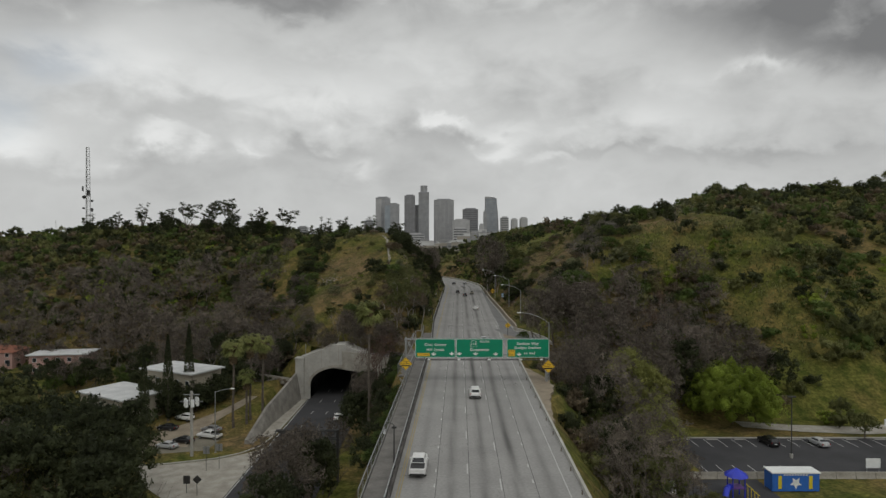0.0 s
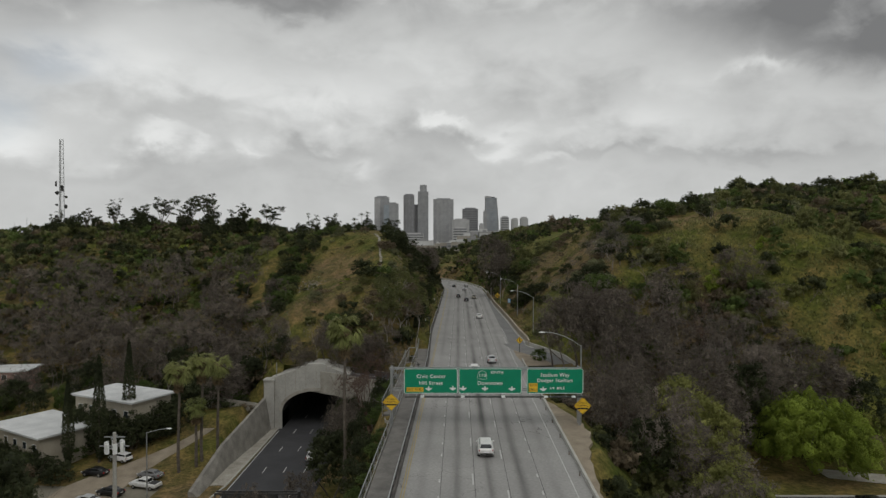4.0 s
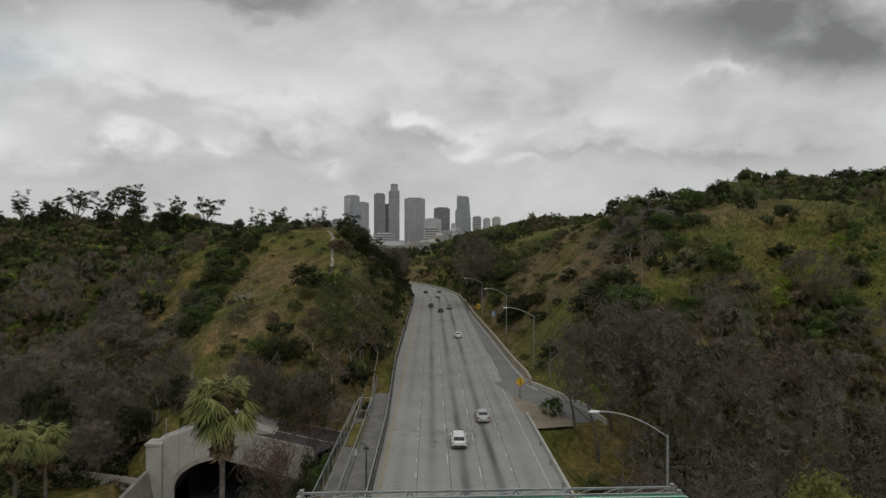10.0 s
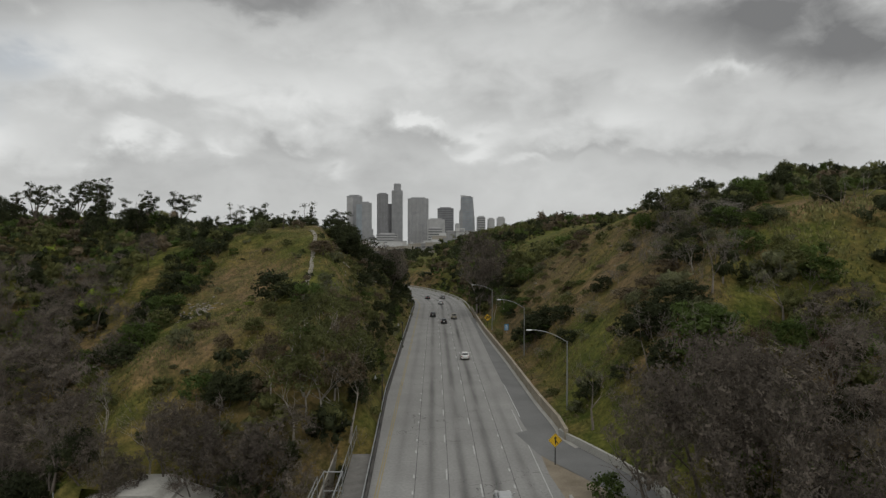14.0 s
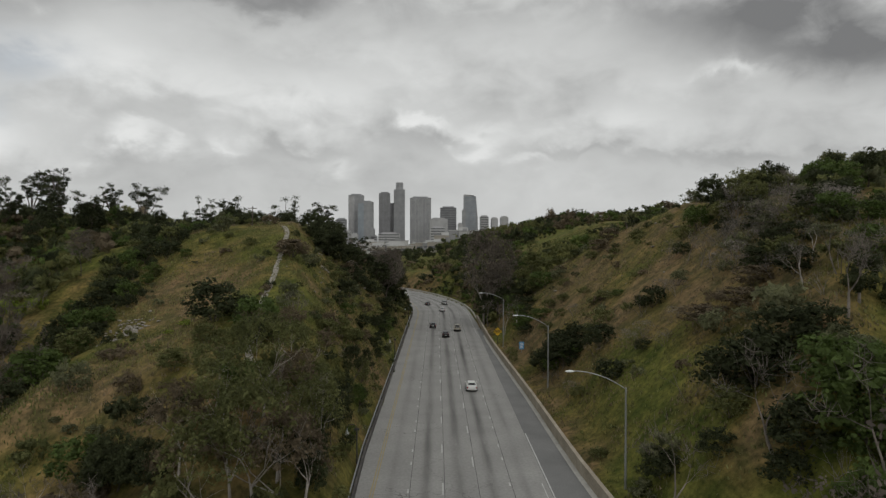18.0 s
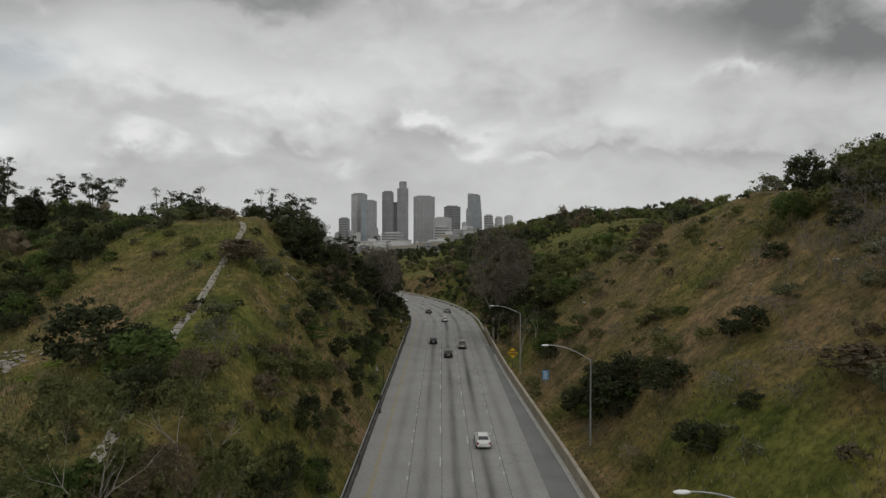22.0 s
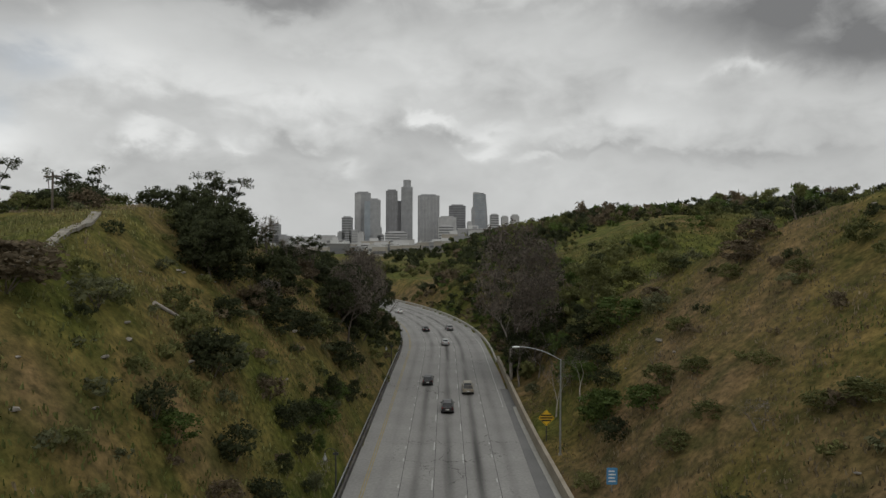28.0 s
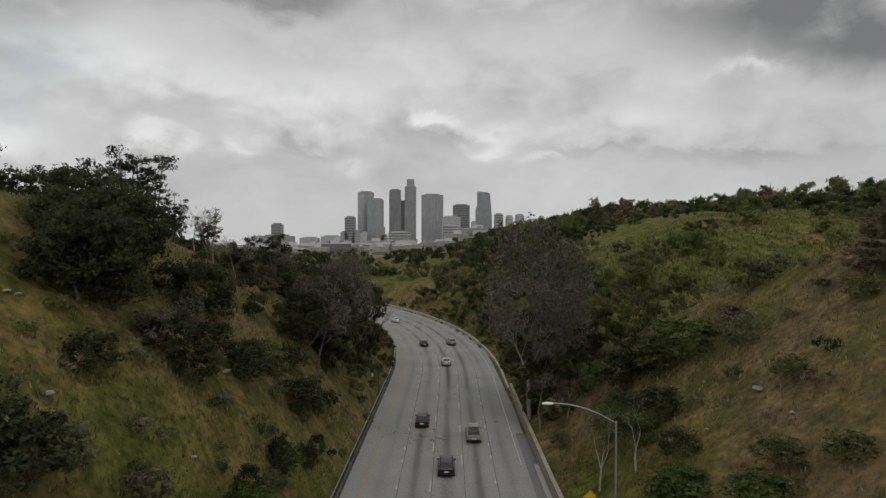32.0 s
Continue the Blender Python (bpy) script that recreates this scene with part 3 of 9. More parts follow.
# ---------------------------------------------------------------- the freeway
LANE = 3.5
LINES = (-7.15, -3.55, 0.0, 3.5, 7.0, 10.4)     # yellow edge, four lane lines, white edge


def paving_material():
    """Concrete slabs with the dark drip of traffic down the middle of each lane and fine cracks."""
    m = mat("weathered_concrete_slabs", (0.250, 0.246, 0.236), (0.335, 0.330, 0.315), 0.16, 0.85, 0, 3.0, 0.2, 0.01, 0.3, 0.3, "object", 0.022)
    t = m.node_tree
    p = t.nodes["Principled BSDF"]
    src = p.inputs["Base Color"].links[0].from_socket
    geo = t.nodes.new("ShaderNodeNewGeometry")
    for node in [n for n in t.nodes if n.type == "TEX_NOISE"]:
        t.links.new(geo.outputs["Position"], node.inputs["Vector"])
    mp = t.nodes.new("ShaderNodeMapping")
    mp.inputs["Scale"].default_value = (0.55, 0.035, 0.1)
    t.links.new(geo.outputs["Position"], mp.inputs[0])
    nz = t.nodes.new("ShaderNodeTexNoise")
    nz.inputs["Scale"].default_value, nz.inputs["Detail"].default_value = 1.0, 5
    t.links.new(mp.outputs[0], nz.inputs["Vector"])
    uv = t.nodes.new("ShaderNodeUVMap")
    sp = t.nodes.new("ShaderNodeSeparateXYZ")
    t.links.new(uv.outputs[0], sp.inputs[0])

    def mth(op, a, b=None, clamp=False):
        n = t.nodes.new("ShaderNodeMath")
        n.operation, n.use_clamp = op, clamp
        for i, v in enumerate((a, b)):
            if v is None:
                continue
            if isinstance(v, (int, float)):
                n.inputs[i].default_value = v
            else:
                t.links.new(v, n.inputs[i])
        return n.outputs[0]

    q = mth("DIVIDE", sp.outputs[0], 0.52)
    band = mth("POWER", 2.718, mth("MULTIPLY", mth("MULTIPLY", q, q), -1.0))
    amount = mth("MULTIPLY", mth("SUBTRACT", nz.outputs[0], 0.26), 2.3, True)
    band = mth("MULTIPLY", mth("MULTIPLY", band, amount), sp.outputs[1], True)
    mx = t.nodes.new("ShaderNodeMix")
    mx.data_type = "RGBA"
    mx.inputs["B"].default_value = (0.075, 0.073, 0.070, 1)
    t.links.new(band, mx.inputs["Factor"])
    t.links.new(src, mx.inputs["A"])
    # wandering cracks
    vo = t.nodes.new("ShaderNodeTexVoronoi")
    vo.feature = "DISTANCE_TO_EDGE"
    vo.inputs["Scale"].default_value = 0.22
    wob = t.nodes.new("ShaderNodeTexNoise")
    wob.inputs["Scale"].default_value, wob.inputs["Detail"].default_value = 0.6, 5
    t.links.new(geo.outputs["Position"], wob.inputs["Vector"])
    ad = t.nodes.new("ShaderNodeMix")
    ad.data_type = "VECTOR"
    ad.inputs["Factor"].default_value = 0.2
    sc = t.nodes.new("ShaderNodeVectorMath")
    sc.operation = "MULTIPLY"
    sc.inputs[1].default_value = (14, 14, 14)
    t.links.new(wob.outputs["Color"], sc.inputs[0])
    t.links.new(geo.outputs["Position"], ad.inputs["A"])
    t.links.new(sc.outputs[0], ad.inputs["B"])
    t.links.new(ad.outputs["Result"], vo.inputs["Vector"])
    crack = mth("LESS_THAN", vo.outputs["Distance"], 0.006)
    nz2 = t.nodes.new("ShaderNodeTexNoise")
    nz2.inputs["Scale"].default_value = 0.05
    t.links.new(geo.outputs["Position"], nz2.inputs["Vector"])
    crack = mth("MULTIPLY", crack, mth("MULTIPLY", mth("SUBTRACT", nz2.outputs[0], 0.48), 5.0, True), True)
    m2 = t.nodes.new("ShaderNodeMix")
    m2.data_type = "RGBA"
    m2.inputs["B"].default_value = (0.06, 0.058, 0.055, 1)
    t.links.new(crack, m2.inputs["Factor"])
    t.links.new(mx.outputs["Result"], m2.inputs["A"])
    t.links.new(m2.outputs["Result"], p.inputs["Base Color"])
    return m


M_PAVING = paving_material()
STAIN = (0.35, 0.8, 1.0, 1.0, 0.45)     # how dark each lane's middle has become
ALONG = stretch(-80, 600, 5)
bm = bmesh.new()
uvl = bm.loops.layers.uv.new("UVMap")
columns = [(inset(-9.1), LINES[0], 9, 9, 0)] + [(a, b, -LANE / 2, LANE / 2, st) for a, b, st in zip(LINES, LINES[1:], STAIN)] + [(LINES[-1], 12.0, 9, 9, 0)]
for ua, ub, ta, tb, st in columns:
    row = [(bm.verts.new(on_road(s, ua(s) if callable(ua) else ua, -0.012)), bm.verts.new(on_road(s, ub, -0.012))) for s in ALONG]
    for (a, b), (c, d) in zip(row, row[1:]):
        f = bm.faces.new((a, b, d, c))
        for lp, (uu, vv) in zip(f.loops, ((ta, st), (tb, st), (tb, st), (ta, st))):
            lp[uvl].uv = (uu, vv)
bmesh.ops.remove_doubles(bm, verts=bm.verts, dist=0.001)
road = one("road", bm, M_PAVING, "five-lane freeway of weathered grey concrete slabs", "road", "structure")
bm = bmesh.new()
ribbon(bm, ALONG, inset(-9.1), 12.0, -0.05, None, 0.7)
one("road_deck", bm, M_CONCRETE, "concrete deck under the freeway lanes", "road", "structure")

# the slabs themselves, each lane's six-metre pieces with open joints
SLAB = 6.0
for lane_no, (ua, ub, st) in enumerate(zip(LINES, LINES[1:], STAIN)):
    w = (ub - ua) / 2 - 0.004
    bm = bmesh.new()
    lay_uv = bm.loops.layers.uv.new("UVMap")
    box(bm, -w, -SLAB / 2 + 0.004, -0.011, w, SLAB / 2 - 0.004, 0.0)
    for f in bm.faces:
        for lp in f.loops:
            lp[lay_uv].uv = (lp.vert.co.x, st)
    slab_me = bpy.data.meshes.new("slab")
    bm.to_mesh(slab_me)
    bm.free()
    slab_me.materials.append(M_PAVING)
    for k in range(60):
        s = 60 + SLAB * (k + 0.5)
        x, y, h = road_axis(s)
        ob = new("slab", slab_me)
        ob.parent = road
        ob.matrix_basis = Matrix.Translation(on_road(s, (ua + ub) / 2, 0.0)) @ Matrix.Rotation(-h, 4, "Z")

# tarred seams between the lanes
for u in LINES[1:5]:
    bm = bmesh.new()
    ribbon(bm, ALONG, u + 0.16, u + 0.21, 0.003)
    part("seam", bm, M_ASPHALT_DARK, road, "dark tarred joint")

# painted lines
PERIOD = 12.4
bm = bmesh.new()
ribbon(bm, stretch(-80, 196, 5), LINES[5] - 0.05, LINES[5] + 0.05, 0.016)
part("edge_line", bm, M_WHITE, road, "worn white edge line")
bm = bmesh.new()
ribbon(bm, stretch(300, 600, 5), LINES[5] - 0.05, LINES[5] + 0.05, 0.016)
part("edge_line", bm, M_WHITE, road, "worn white edge line")
for off in (-0.14, 0.14):
    bm = bmesh.new()
    ribbon(bm, ALONG, LINES[0] + off - 0.06, LINES[0] + off + 0.06, 0.016)
    part("yellow_line", bm, M_YELLOWLINE, road, "faded yellow edge line")


def flat_plate(w, l, h=0.012):
    bm = bmesh.new()
    box(bm, -w / 2, -l / 2, 0, w / 2, l / 2, h)
    me = bpy.data.meshes.new("lane_mark")
    bm.to_mesh(me)
    bm.free()
    me.materials.append(M_WHITE)
    return me


DASH, DOT = flat_plate(0.15, 3.1), flat_plate(0.16, 0.9)


def lay(name, me, s, u, z, parent):
    x, y, h = road_axis(s)
    ob = new(name, me)
    ob.parent = parent
    ob.matrix_basis = Matrix.Translation(on_road(s, u, z)) @ Matrix.Rotation(-h, 4, "Z")
    return ob


marks_far = bmesh.new()
for k in range(-6, 48):
    s = k * PERIOD + 3.5
    for u, me, shifts in ((LINES[1], DOT, (0, 4.4)), (LINES[2], DASH, (5.0,)), (LINES[3], DASH, (0.5,)), (LINES[4], DOT, (1.5, 6.2))):
        for d in shifts:
            if 40 < s < 430:
                lay("lane_mark", me, s + d, u, 0.004, road)
            else:
                h = 1.5 if me is DASH else 0.45
                ribbon(marks_far, [s + d - h, s + d + h], u - 0.08, u + 0.08, 0.016)
tagged(part("far_lane_marks", marks_far, M_WHITE, road), kind="stuff")

# kerbs, barriers, the footway
bm = bmesh.new()
ribbon(bm, stretch(-80, 600, 5), inset(-9.35), inset(-9.1), 0.55, None, 1.1)
left_barrier = one("barrier", bm, M_CONCRETE_DARK, "low dark concrete barrier along the freeway", "barrier", "structure")
bm = bmesh.new()
for s in stretch(-78, 560, 2.5):
    p = on_road(s, inset(-9.42)(s))
    box(bm, p.x - 0.05, p.y - 0.05, 0, p.x + 0.05, p.y + 0.05, 1.12)
part("posts", bm, M_DARKSTEEL, left_barrier, "row of dark steel rail posts")
for z, mtl in ((1.12, M_STEEL), (0.82, M_DARKSTEEL)):
    bm = bmesh.new()
    ribbon(bm, ALONG[:-8], inset(-9.48), inset(-9.36), z, None, 0.09)
    part("rail", bm, mtl, left_barrier, "steel pedestrian rail")
bm = bmesh.new()
ribbon(bm, stretch(-80, 176, 4), inset(-11.9), inset(-9.5), 0.12, None, 0.9)
one("footway", bm, M_CONCRETE_WALK, "narrow grey concrete footway beside the freeway", "footway", "structure")
bm = bmesh.new()
ribbon(bm, stretch(121, 164, 4), inset(-14.2), inset(-12.2), -0.7, None, 0.5)
one("stair_landing", bm, M_CONCRETE_WALK, "lower concrete walkway behind a steel fence", "footway", "structure")
bm = bmesh.new()
outer = (lambda s: float(np.interp(s, (116, 122), (-11.0, -13.1))) if s < 160 else inset(-14.35)(s))
ribbon(bm, stretch(-80, 180, 3), outer, lambda s: outer(s) + 0.15, lambda s: -0.1 if s < 118 else -0.7, None, 7)
one("retaining_wall", bm, M_CONCRETE, "stained concrete retaining wall below the footway", "wall", "structure")


def mesh_material():
    """Woven wire, see-through between its strands."""
    m = plain("chain_link_wire", (0.24, 0.245, 0.24), 0.55, 0.6)
    t = m.node_tree
    out = t.nodes["Material Output"]
    p = t.nodes["Principled BSDF"]
    geo = t.nodes.new("ShaderNodeNewGeometry")
    wv = []
    for ax in ((0, 1, 1), (0, 1, -1)):
        d = t.nodes.new("ShaderNodeVectorMath")
        d.operation = "DOT_PRODUCT"
        d.inputs[1].default_value = ax
        t.links.new(geo.outputs["Position"], d.inputs[0])
        f = t.nodes.new("ShaderNodeMath")
        f.operation = "MULTIPLY"
        f.inputs[1].default_value = 9.0
        t.links.new(d.outputs["Value"], f.inputs[0])
        g = t.nodes.new("ShaderNodeMath")
        g.operation = "FRACT"
        t.links.new(f.outputs[0], g.inputs[0])
        k = t.nodes.new("ShaderNodeMath")
        k.operation = "LESS_THAN"
        k.inputs[1].default_value = 0.16
        t.links.new(g.outputs[0], k.inputs[0])
        wv.append(k.outputs[0])
    mxm = t.nodes.new("ShaderNodeMath")
    mxm.operation = "MAXIMUM"
    t.links.new(wv[0], mxm.inputs[0])
    t.links.new(wv[1], mxm.inputs[1])
    t.links.new(mxm.outputs[0], p.inputs["Alpha"])
    return m


M_MESH = mesh_material()


def wire_fence(s0, s1, u, z0, h, label):
    fence = tagged(new("wire_fence"), label, "fence", "wire fences")
    for s in stretch(s0, s1, 3.0):
        bm = bmesh.new()
        p = on_road(s, u(s))
        rod(bm, (p.x, p.y, z0), (p.x, p.y, z0 + h), 0.045, None, 6)
        part("post", bm, M_STEEL, fence)
    for z in (z0 + h, z0 + 0.15):
        bm = bmesh.new()
        ribbon(bm, stretch(s0, s1, 6.0), lambda s: u(s) - 0.035, lambda s: u(s) + 0.035, z + 0.035, None, 0.07)
        part("rail", bm, M_STEEL, fence)
    bm = bmesh.new()
    ribbon(bm, stretch(s0, s1, 6), u, u, z0 + 0.1, z0 + h)
    ob = part("mesh_panel", bm, M_MESH, fence, "woven steel mesh")
    ob.visible_shadow = False
    return fence


wire_fence(60, 182, inset(-12.0), 0.12, 1.6, "galvanised wire fence beside the footway")
wire_fence(121, 164, inset(-14.15), -0.7, 2.6, "tall galvanised wire fence on the retaining wall")
# the frame that closes the lower walkway
bm = bmesh.new()
for u in (-12.4, -10.5):
    rod(bm, on_road(164, u, -0.7), on_road(164, u, 2.4), 0.06)
    rod(bm, on_road(164, u, 2.4), on_road(150, u, 2.4), 0.05)
rod(bm, on_road(164, -12.4, 2.4), on_road(164, -10.5, 2.4), 0.06)
rod(bm, on_road(164, -12.4, 0.5), on_road(164, -10.5, 0.5), 0.05)
one("gate_frame", bm, M_STEEL, "steel tube frame closing a walkway", "gate")

bm = bmesh.new()
ribbon(bm, stretch(121, 150, 5), inset(-14.0), inset(-12.1), -0.28, None, 0.3)
one("lower_walkway", bm, M_CONCRETE_WALK, "narrow weathered walkway between two wire fences", "footway", "structure")

# right side: kerb parapet, verge, ramp and retaining wall
bm = bmesh.new()
ribbon(bm, stretch(-80, 163, 4), 11.95, 12.25, 0.42, None, 1.6)
one("parapet", bm, M_CONCRETE_PALE, "low pale concrete parapet along the freeway edge", "parapet", "structure")
bm = bmesh.new()
ribbon(bm, stretch(90, 128, 2), 12.25, lambda s: float(np.interp(s, (90, 103, 111, 118, 128), (12.7, 14.0, 15.9, 15.6, 12.8))) + 0.25 * math.sin(s * 1.7), 0.03, None, 1.2)
one("sign_pad", bm, M_DIRT, "bare earth ledge with rubble beside the freeway", "pavement", "structure")
RW = [(176, 17.3), (181, 15.3), (187, 15.5), (199, 14.9), (209, 14.65), (231, 14.2), (262, 13.2), (280, 12.65), (292, 12.45), (312, 12.35), (335, 12.3)]


def wall_u(s):
    return float(np.interp(s, [a for a, b in RW], [b for a, b in RW]))


bm = bmesh.new()
ribbon(bm, stretch(176, 312, 4), lambda s: float(np.interp(s, (176, 190), (11.9, 10.95))), wall_u, 0.012, None, 0.5)
one("ramp", bm, M_ASPHALT, "grey asphalt merging lane of a ramp", "road", "structure")
bm = bmesh.new()
c0 = [(15.2, 184, 0.02), (16.0, 179.5, 0.02), (16.7, 175.6, 0.02), (18.6, 171.4, 0.02), (20.5, 167.3, -0.02), (22.4, 163.0, -0.15), (23.6, 157.0, -0.6)]
c1 = [(21.5, 188, 0.02), (20.9, 182.5, 0.02), (22.6, 177.3, 0.02), (25.1, 170.2, 0.02), (25.9, 167.0, -0.02), (26.8, 164.0, -0.15), (27.8, 158.0, -0.6)]
for drop, up in ((0, 1), (-0.3, 0)):
    vs = [(bm.verts.new((a[0], a[1], a[2] + drop)), bm.verts.new((b[0], b[1], b[2] + drop))) for a, b in zip(c0, c1)]
    for (a, b), (c, d) in zip(vs, vs[1:]):
        bm.faces.new((a, b, d, c) if not up else (a, c, d, b))
one("ramp_entry", bm, M_ASPHALT, "asphalt ramp coming up from the street", "road", "structure")
bm = bmesh.new()
ribbon(bm, stretch(181, 335, 3), lambda s: wall_u(s) + 0.0, lambda s: wall_u(s) + 0.45, 1.55, None, 2.3)
retaining = one("wall_right", bm, M_CONCRETE_TAN, "low tan concrete retaining wall beside the ramp", "wall", "structure")
bm = bmesh.new()
pts = [(20.62, 182.6, 0.95), (21.0, 180.9, 0.95), (22.4, 177.3, 0.95), (24.9, 170.2, 0.95), (26.6, 164.2, 0.85), (27.6, 158.5, 0.4)]
pv = []
for px_, py_, zt in pts:
    pv.append([bm.verts.new((px_ + dx_, py_ + dx_ * 0.6, z_)) for dx_, z_ in ((0, zt), (0.35, zt), (0.35, zt - 2.2), (0, zt - 2.2))])
for a, b in zip(pv, pv[1:]):
    for i in range(4):
        bm.faces.new((a[i], a[(i + 1) % 4], b[(i + 1) % 4], b[i]))
bm.faces.new(pv[0])
bm.faces.new(pv[-1])
bmesh.ops.recalc_face_normals(bm, faces=bm.faces[:])
one("ramp_wall", bm, M_CONCRETE_PALE, "curved concrete wall on the outside of the ramp", "wall", "structure")
bm = bmesh.new()
bm.faces.new([bm.verts.new((x, y, 0.012)) for x, y in ((17.4, 156.0), (23.4, 157.2), (22.3, 163.0), (20.45, 167.2), (18.55, 171.3), (16.9, 175.2), (16.6, 169.0), (16.9, 162.0))])
one("gore", bm, M_DIRT, "wedge of bare brown soil between the freeway and the ramp", "ground", "structure")
bm = bmesh.new()
ribbon(bm, stretch(178, 300, 4), lambda s: wall_u(s) - 0.55, lambda s: wall_u(s) - 0.02, 0.05, 0.16)
part("gutter", bm, M_CONCRETE_PALE, retaining, "pale concrete gutter")
bm = bmesh.new()
ribbon(bm, stretch(192, 213, 4), 11.0, 11.14, 0.03)
part("gore_line", bm, M_WHITE, retaining, "white gore line")
bm = bmesh.new()
ribbon(bm, stretch(335, 560, 5), 12.0, 12.35, 0.8, None, 1.4)
one("barrier_right", bm, M_CONCRETE_PALE, "pale concrete barrier round the outside of the bend", "barrier", "structure")
# short marker posts along the right shoulder
for k in range(15):
    s = 57 + 6.6 * k
    p = on_road(s, 11.62)
    bm = bmesh.new()
    rod(bm, (p.x, p.y, -0.02), (p.x, p.y, 0.40), 0.07, 0.06, 10)
    th = tagged(part("marker_post", bm, M_LITTER, None), "short brown weathered marker post on the hard shoulder", "post", "shoulder posts")
    bm = bmesh.new()
    rod(bm, (p.x, p.y, 0.405), (p.x, p.y, 0.44), 0.09, 0.05, 10)
    part("cap", bm, M_DARKSTEEL, th, "dark rounded cap")

# ---------------------------------------------------------------- signs and lamps


def text_part(name, words, size, place, parent, material, turn=None, bold=0.0):
    """Lettering as a thin solid, centred on a place, facing the oncoming camera."""
    cu = bpy.data.curves.new(name, "FONT")
    cu.body, cu.size, cu.align_x, cu.align_y = words, size, "CENTER", "CENTER"
    cu.extrude, cu.offset, cu.resolution_u, cu.space_character = 0.006, bold, 2, 1.12
    tmp = bpy.data.objects.new(name, cu)
    scene.collection.objects.link(tmp)
    dg = bpy.context.evaluated_depsgraph_get()
    me = bpy.data.meshes.new_from_object(tmp.evaluated_get(dg))
    bpy.data.objects.remove(tmp)
    bpy.data.curves.remove(cu)
    me.materials.clear()
    me.materials.append(material)
    ob = new(name, me)
    ob.parent = parent
    ob.matrix_basis = Matrix.Translation(place) @ Matrix.Rotation(radians(90), 4, "X") @ (turn or Matrix())
    return ob


def rounded_plate(bm, x0, z0, x1, z1, y0, y1, r, seg=5):
    """An upright panel with rounded corners, front at y0."""
    loop = []
    for cx_, cz_, a0 in ((x1 - r, z1 - r, 0), (x0 + r, z1 - r, 90), (x0 + r, z0 + r, 180), (x1 - r, z0 + r, 270)):
        for k in range(seg + 1):
            a = radians(a0 + 90 * k / seg)
            loop.append((cx_ + r * math.cos(a), cz_ + r * math.sin(a)))
    fr = [bm.verts.new((x, y0, z)) for x, z in loop]
    bk = [bm.verts.new((x, y1, z)) for x, z in loop]
    bm.faces.new(fr)
    bm.faces.new(bk[::-1])
    n = len(loop)
    for i in range(n):
        bm.faces.new((fr[i], bk[i], bk[(i + 1) % n], fr[(i + 1) % n]))
    bmesh.ops.recalc_face_normals(bm, faces=bm.faces[:])


def rounded_rim(bm, x0, z0, x1, z1, y, r, w, seg=5):
    """A raised border, a flat ring standing a little proud."""
    rings = []
    for inset in (0, w):
        ring = []
        for cx_, cz_, a0 in ((x1 - r, z1 - r, 0), (x0 + r, z1 - r, 90), (x0 + r, z0 + r, 180), (x1 - r, z0 + r, 270)):
            for k in range(seg + 1):
                a = radians(a0 + 90 * k / seg)
                ring.append(bm.verts.new((cx_ + (r - inset) * math.cos(a), y, cz_ + (r - inset) * math.sin(a))))
        rings.append(ring)
    n = len(rings[0])
    for i in range(n):
        bm.faces.new((rings[0][i], rings[0][(i + 1) % n], rings[1][(i + 1) % n], rings[1][i]))
    ex = bmesh.ops.extrude_face_region(bm, geom=bm.faces[:])
    for v in ex["geom"]:
        if isinstance(v, bmesh.types.BMVert):
            v.co.y += 0.01
    bmesh.ops.recalc_face_normals(bm, faces=bm.faces[:])


def outline(bm, pts, y0, y1):
    fr = [bm.verts.new((x, y0, z)) for x, z in pts]
    bk = [bm.verts.new((x, y1, z)) for x, z in pts]
    bm.faces.new(fr)
    bm.faces.new(bk[::-1])
    n = len(pts)
    for i in range(n):
        bm.faces.new((fr[i], bk[i], bk[(i + 1) % n], fr[(i + 1) % n]))
    bmesh.ops.recalc_face_normals(bm, faces=bm.faces[:])


GY0, G_BOT, G_TOP = 113.9, 4.62, 8.08
gantry = tagged(new("overhead_sign"), "galvanised truss gantry with three green road signs over the freeway", "road sign")


def sign_panel(x0, x1):
    bm = bmesh.new()
    rounded_plate(bm, x0, G_BOT, x1, G_TOP, GY0, GY0 + 0.09, 0.28)
    p = part("panel", bm, M_GREEN_SIGN, gantry, "green sign panel with a white border")
    bm = bmesh.new()
    rounded_rim(bm, x0 + 0.03, G_BOT + 0.03, x1 - 0.03, G_TOP - 0.03, GY0 - 0.012, 0.25, 0.07)
    part("border", bm, M_SIGN_WHITE, p, "white border")
    return p


def sgn(px_, py_):
    """A place on the signs from a plan of their faces, 51 units to the metre."""
    return Vector((-5.10 + (px_ - 157) * 0.01962, GY0 - 0.02, G_TOP - (py_ - 101) * 0.01962))


def arrow(px_, py_, parent, s=1.0):
    c = sgn(px_, py_)
    bm = bmesh.new()
    outline(bm, [(c.x + dx_ * s, c.z + dz_ * s) for dx_, dz_ in ((-0.09, 0.34), (0.09, 0.34), (0.09, 0.10), (0.45, 0.12), (0.45, 0.0), (0.0, -0.30), (-0.45, 0.0), (-0.45, 0.12), (-0.09, 0.10))], GY0 - 0.02, GY0 - 0.002)
    part("arrow", bm, M_SIGN_WHITE, parent, "white down arrow")


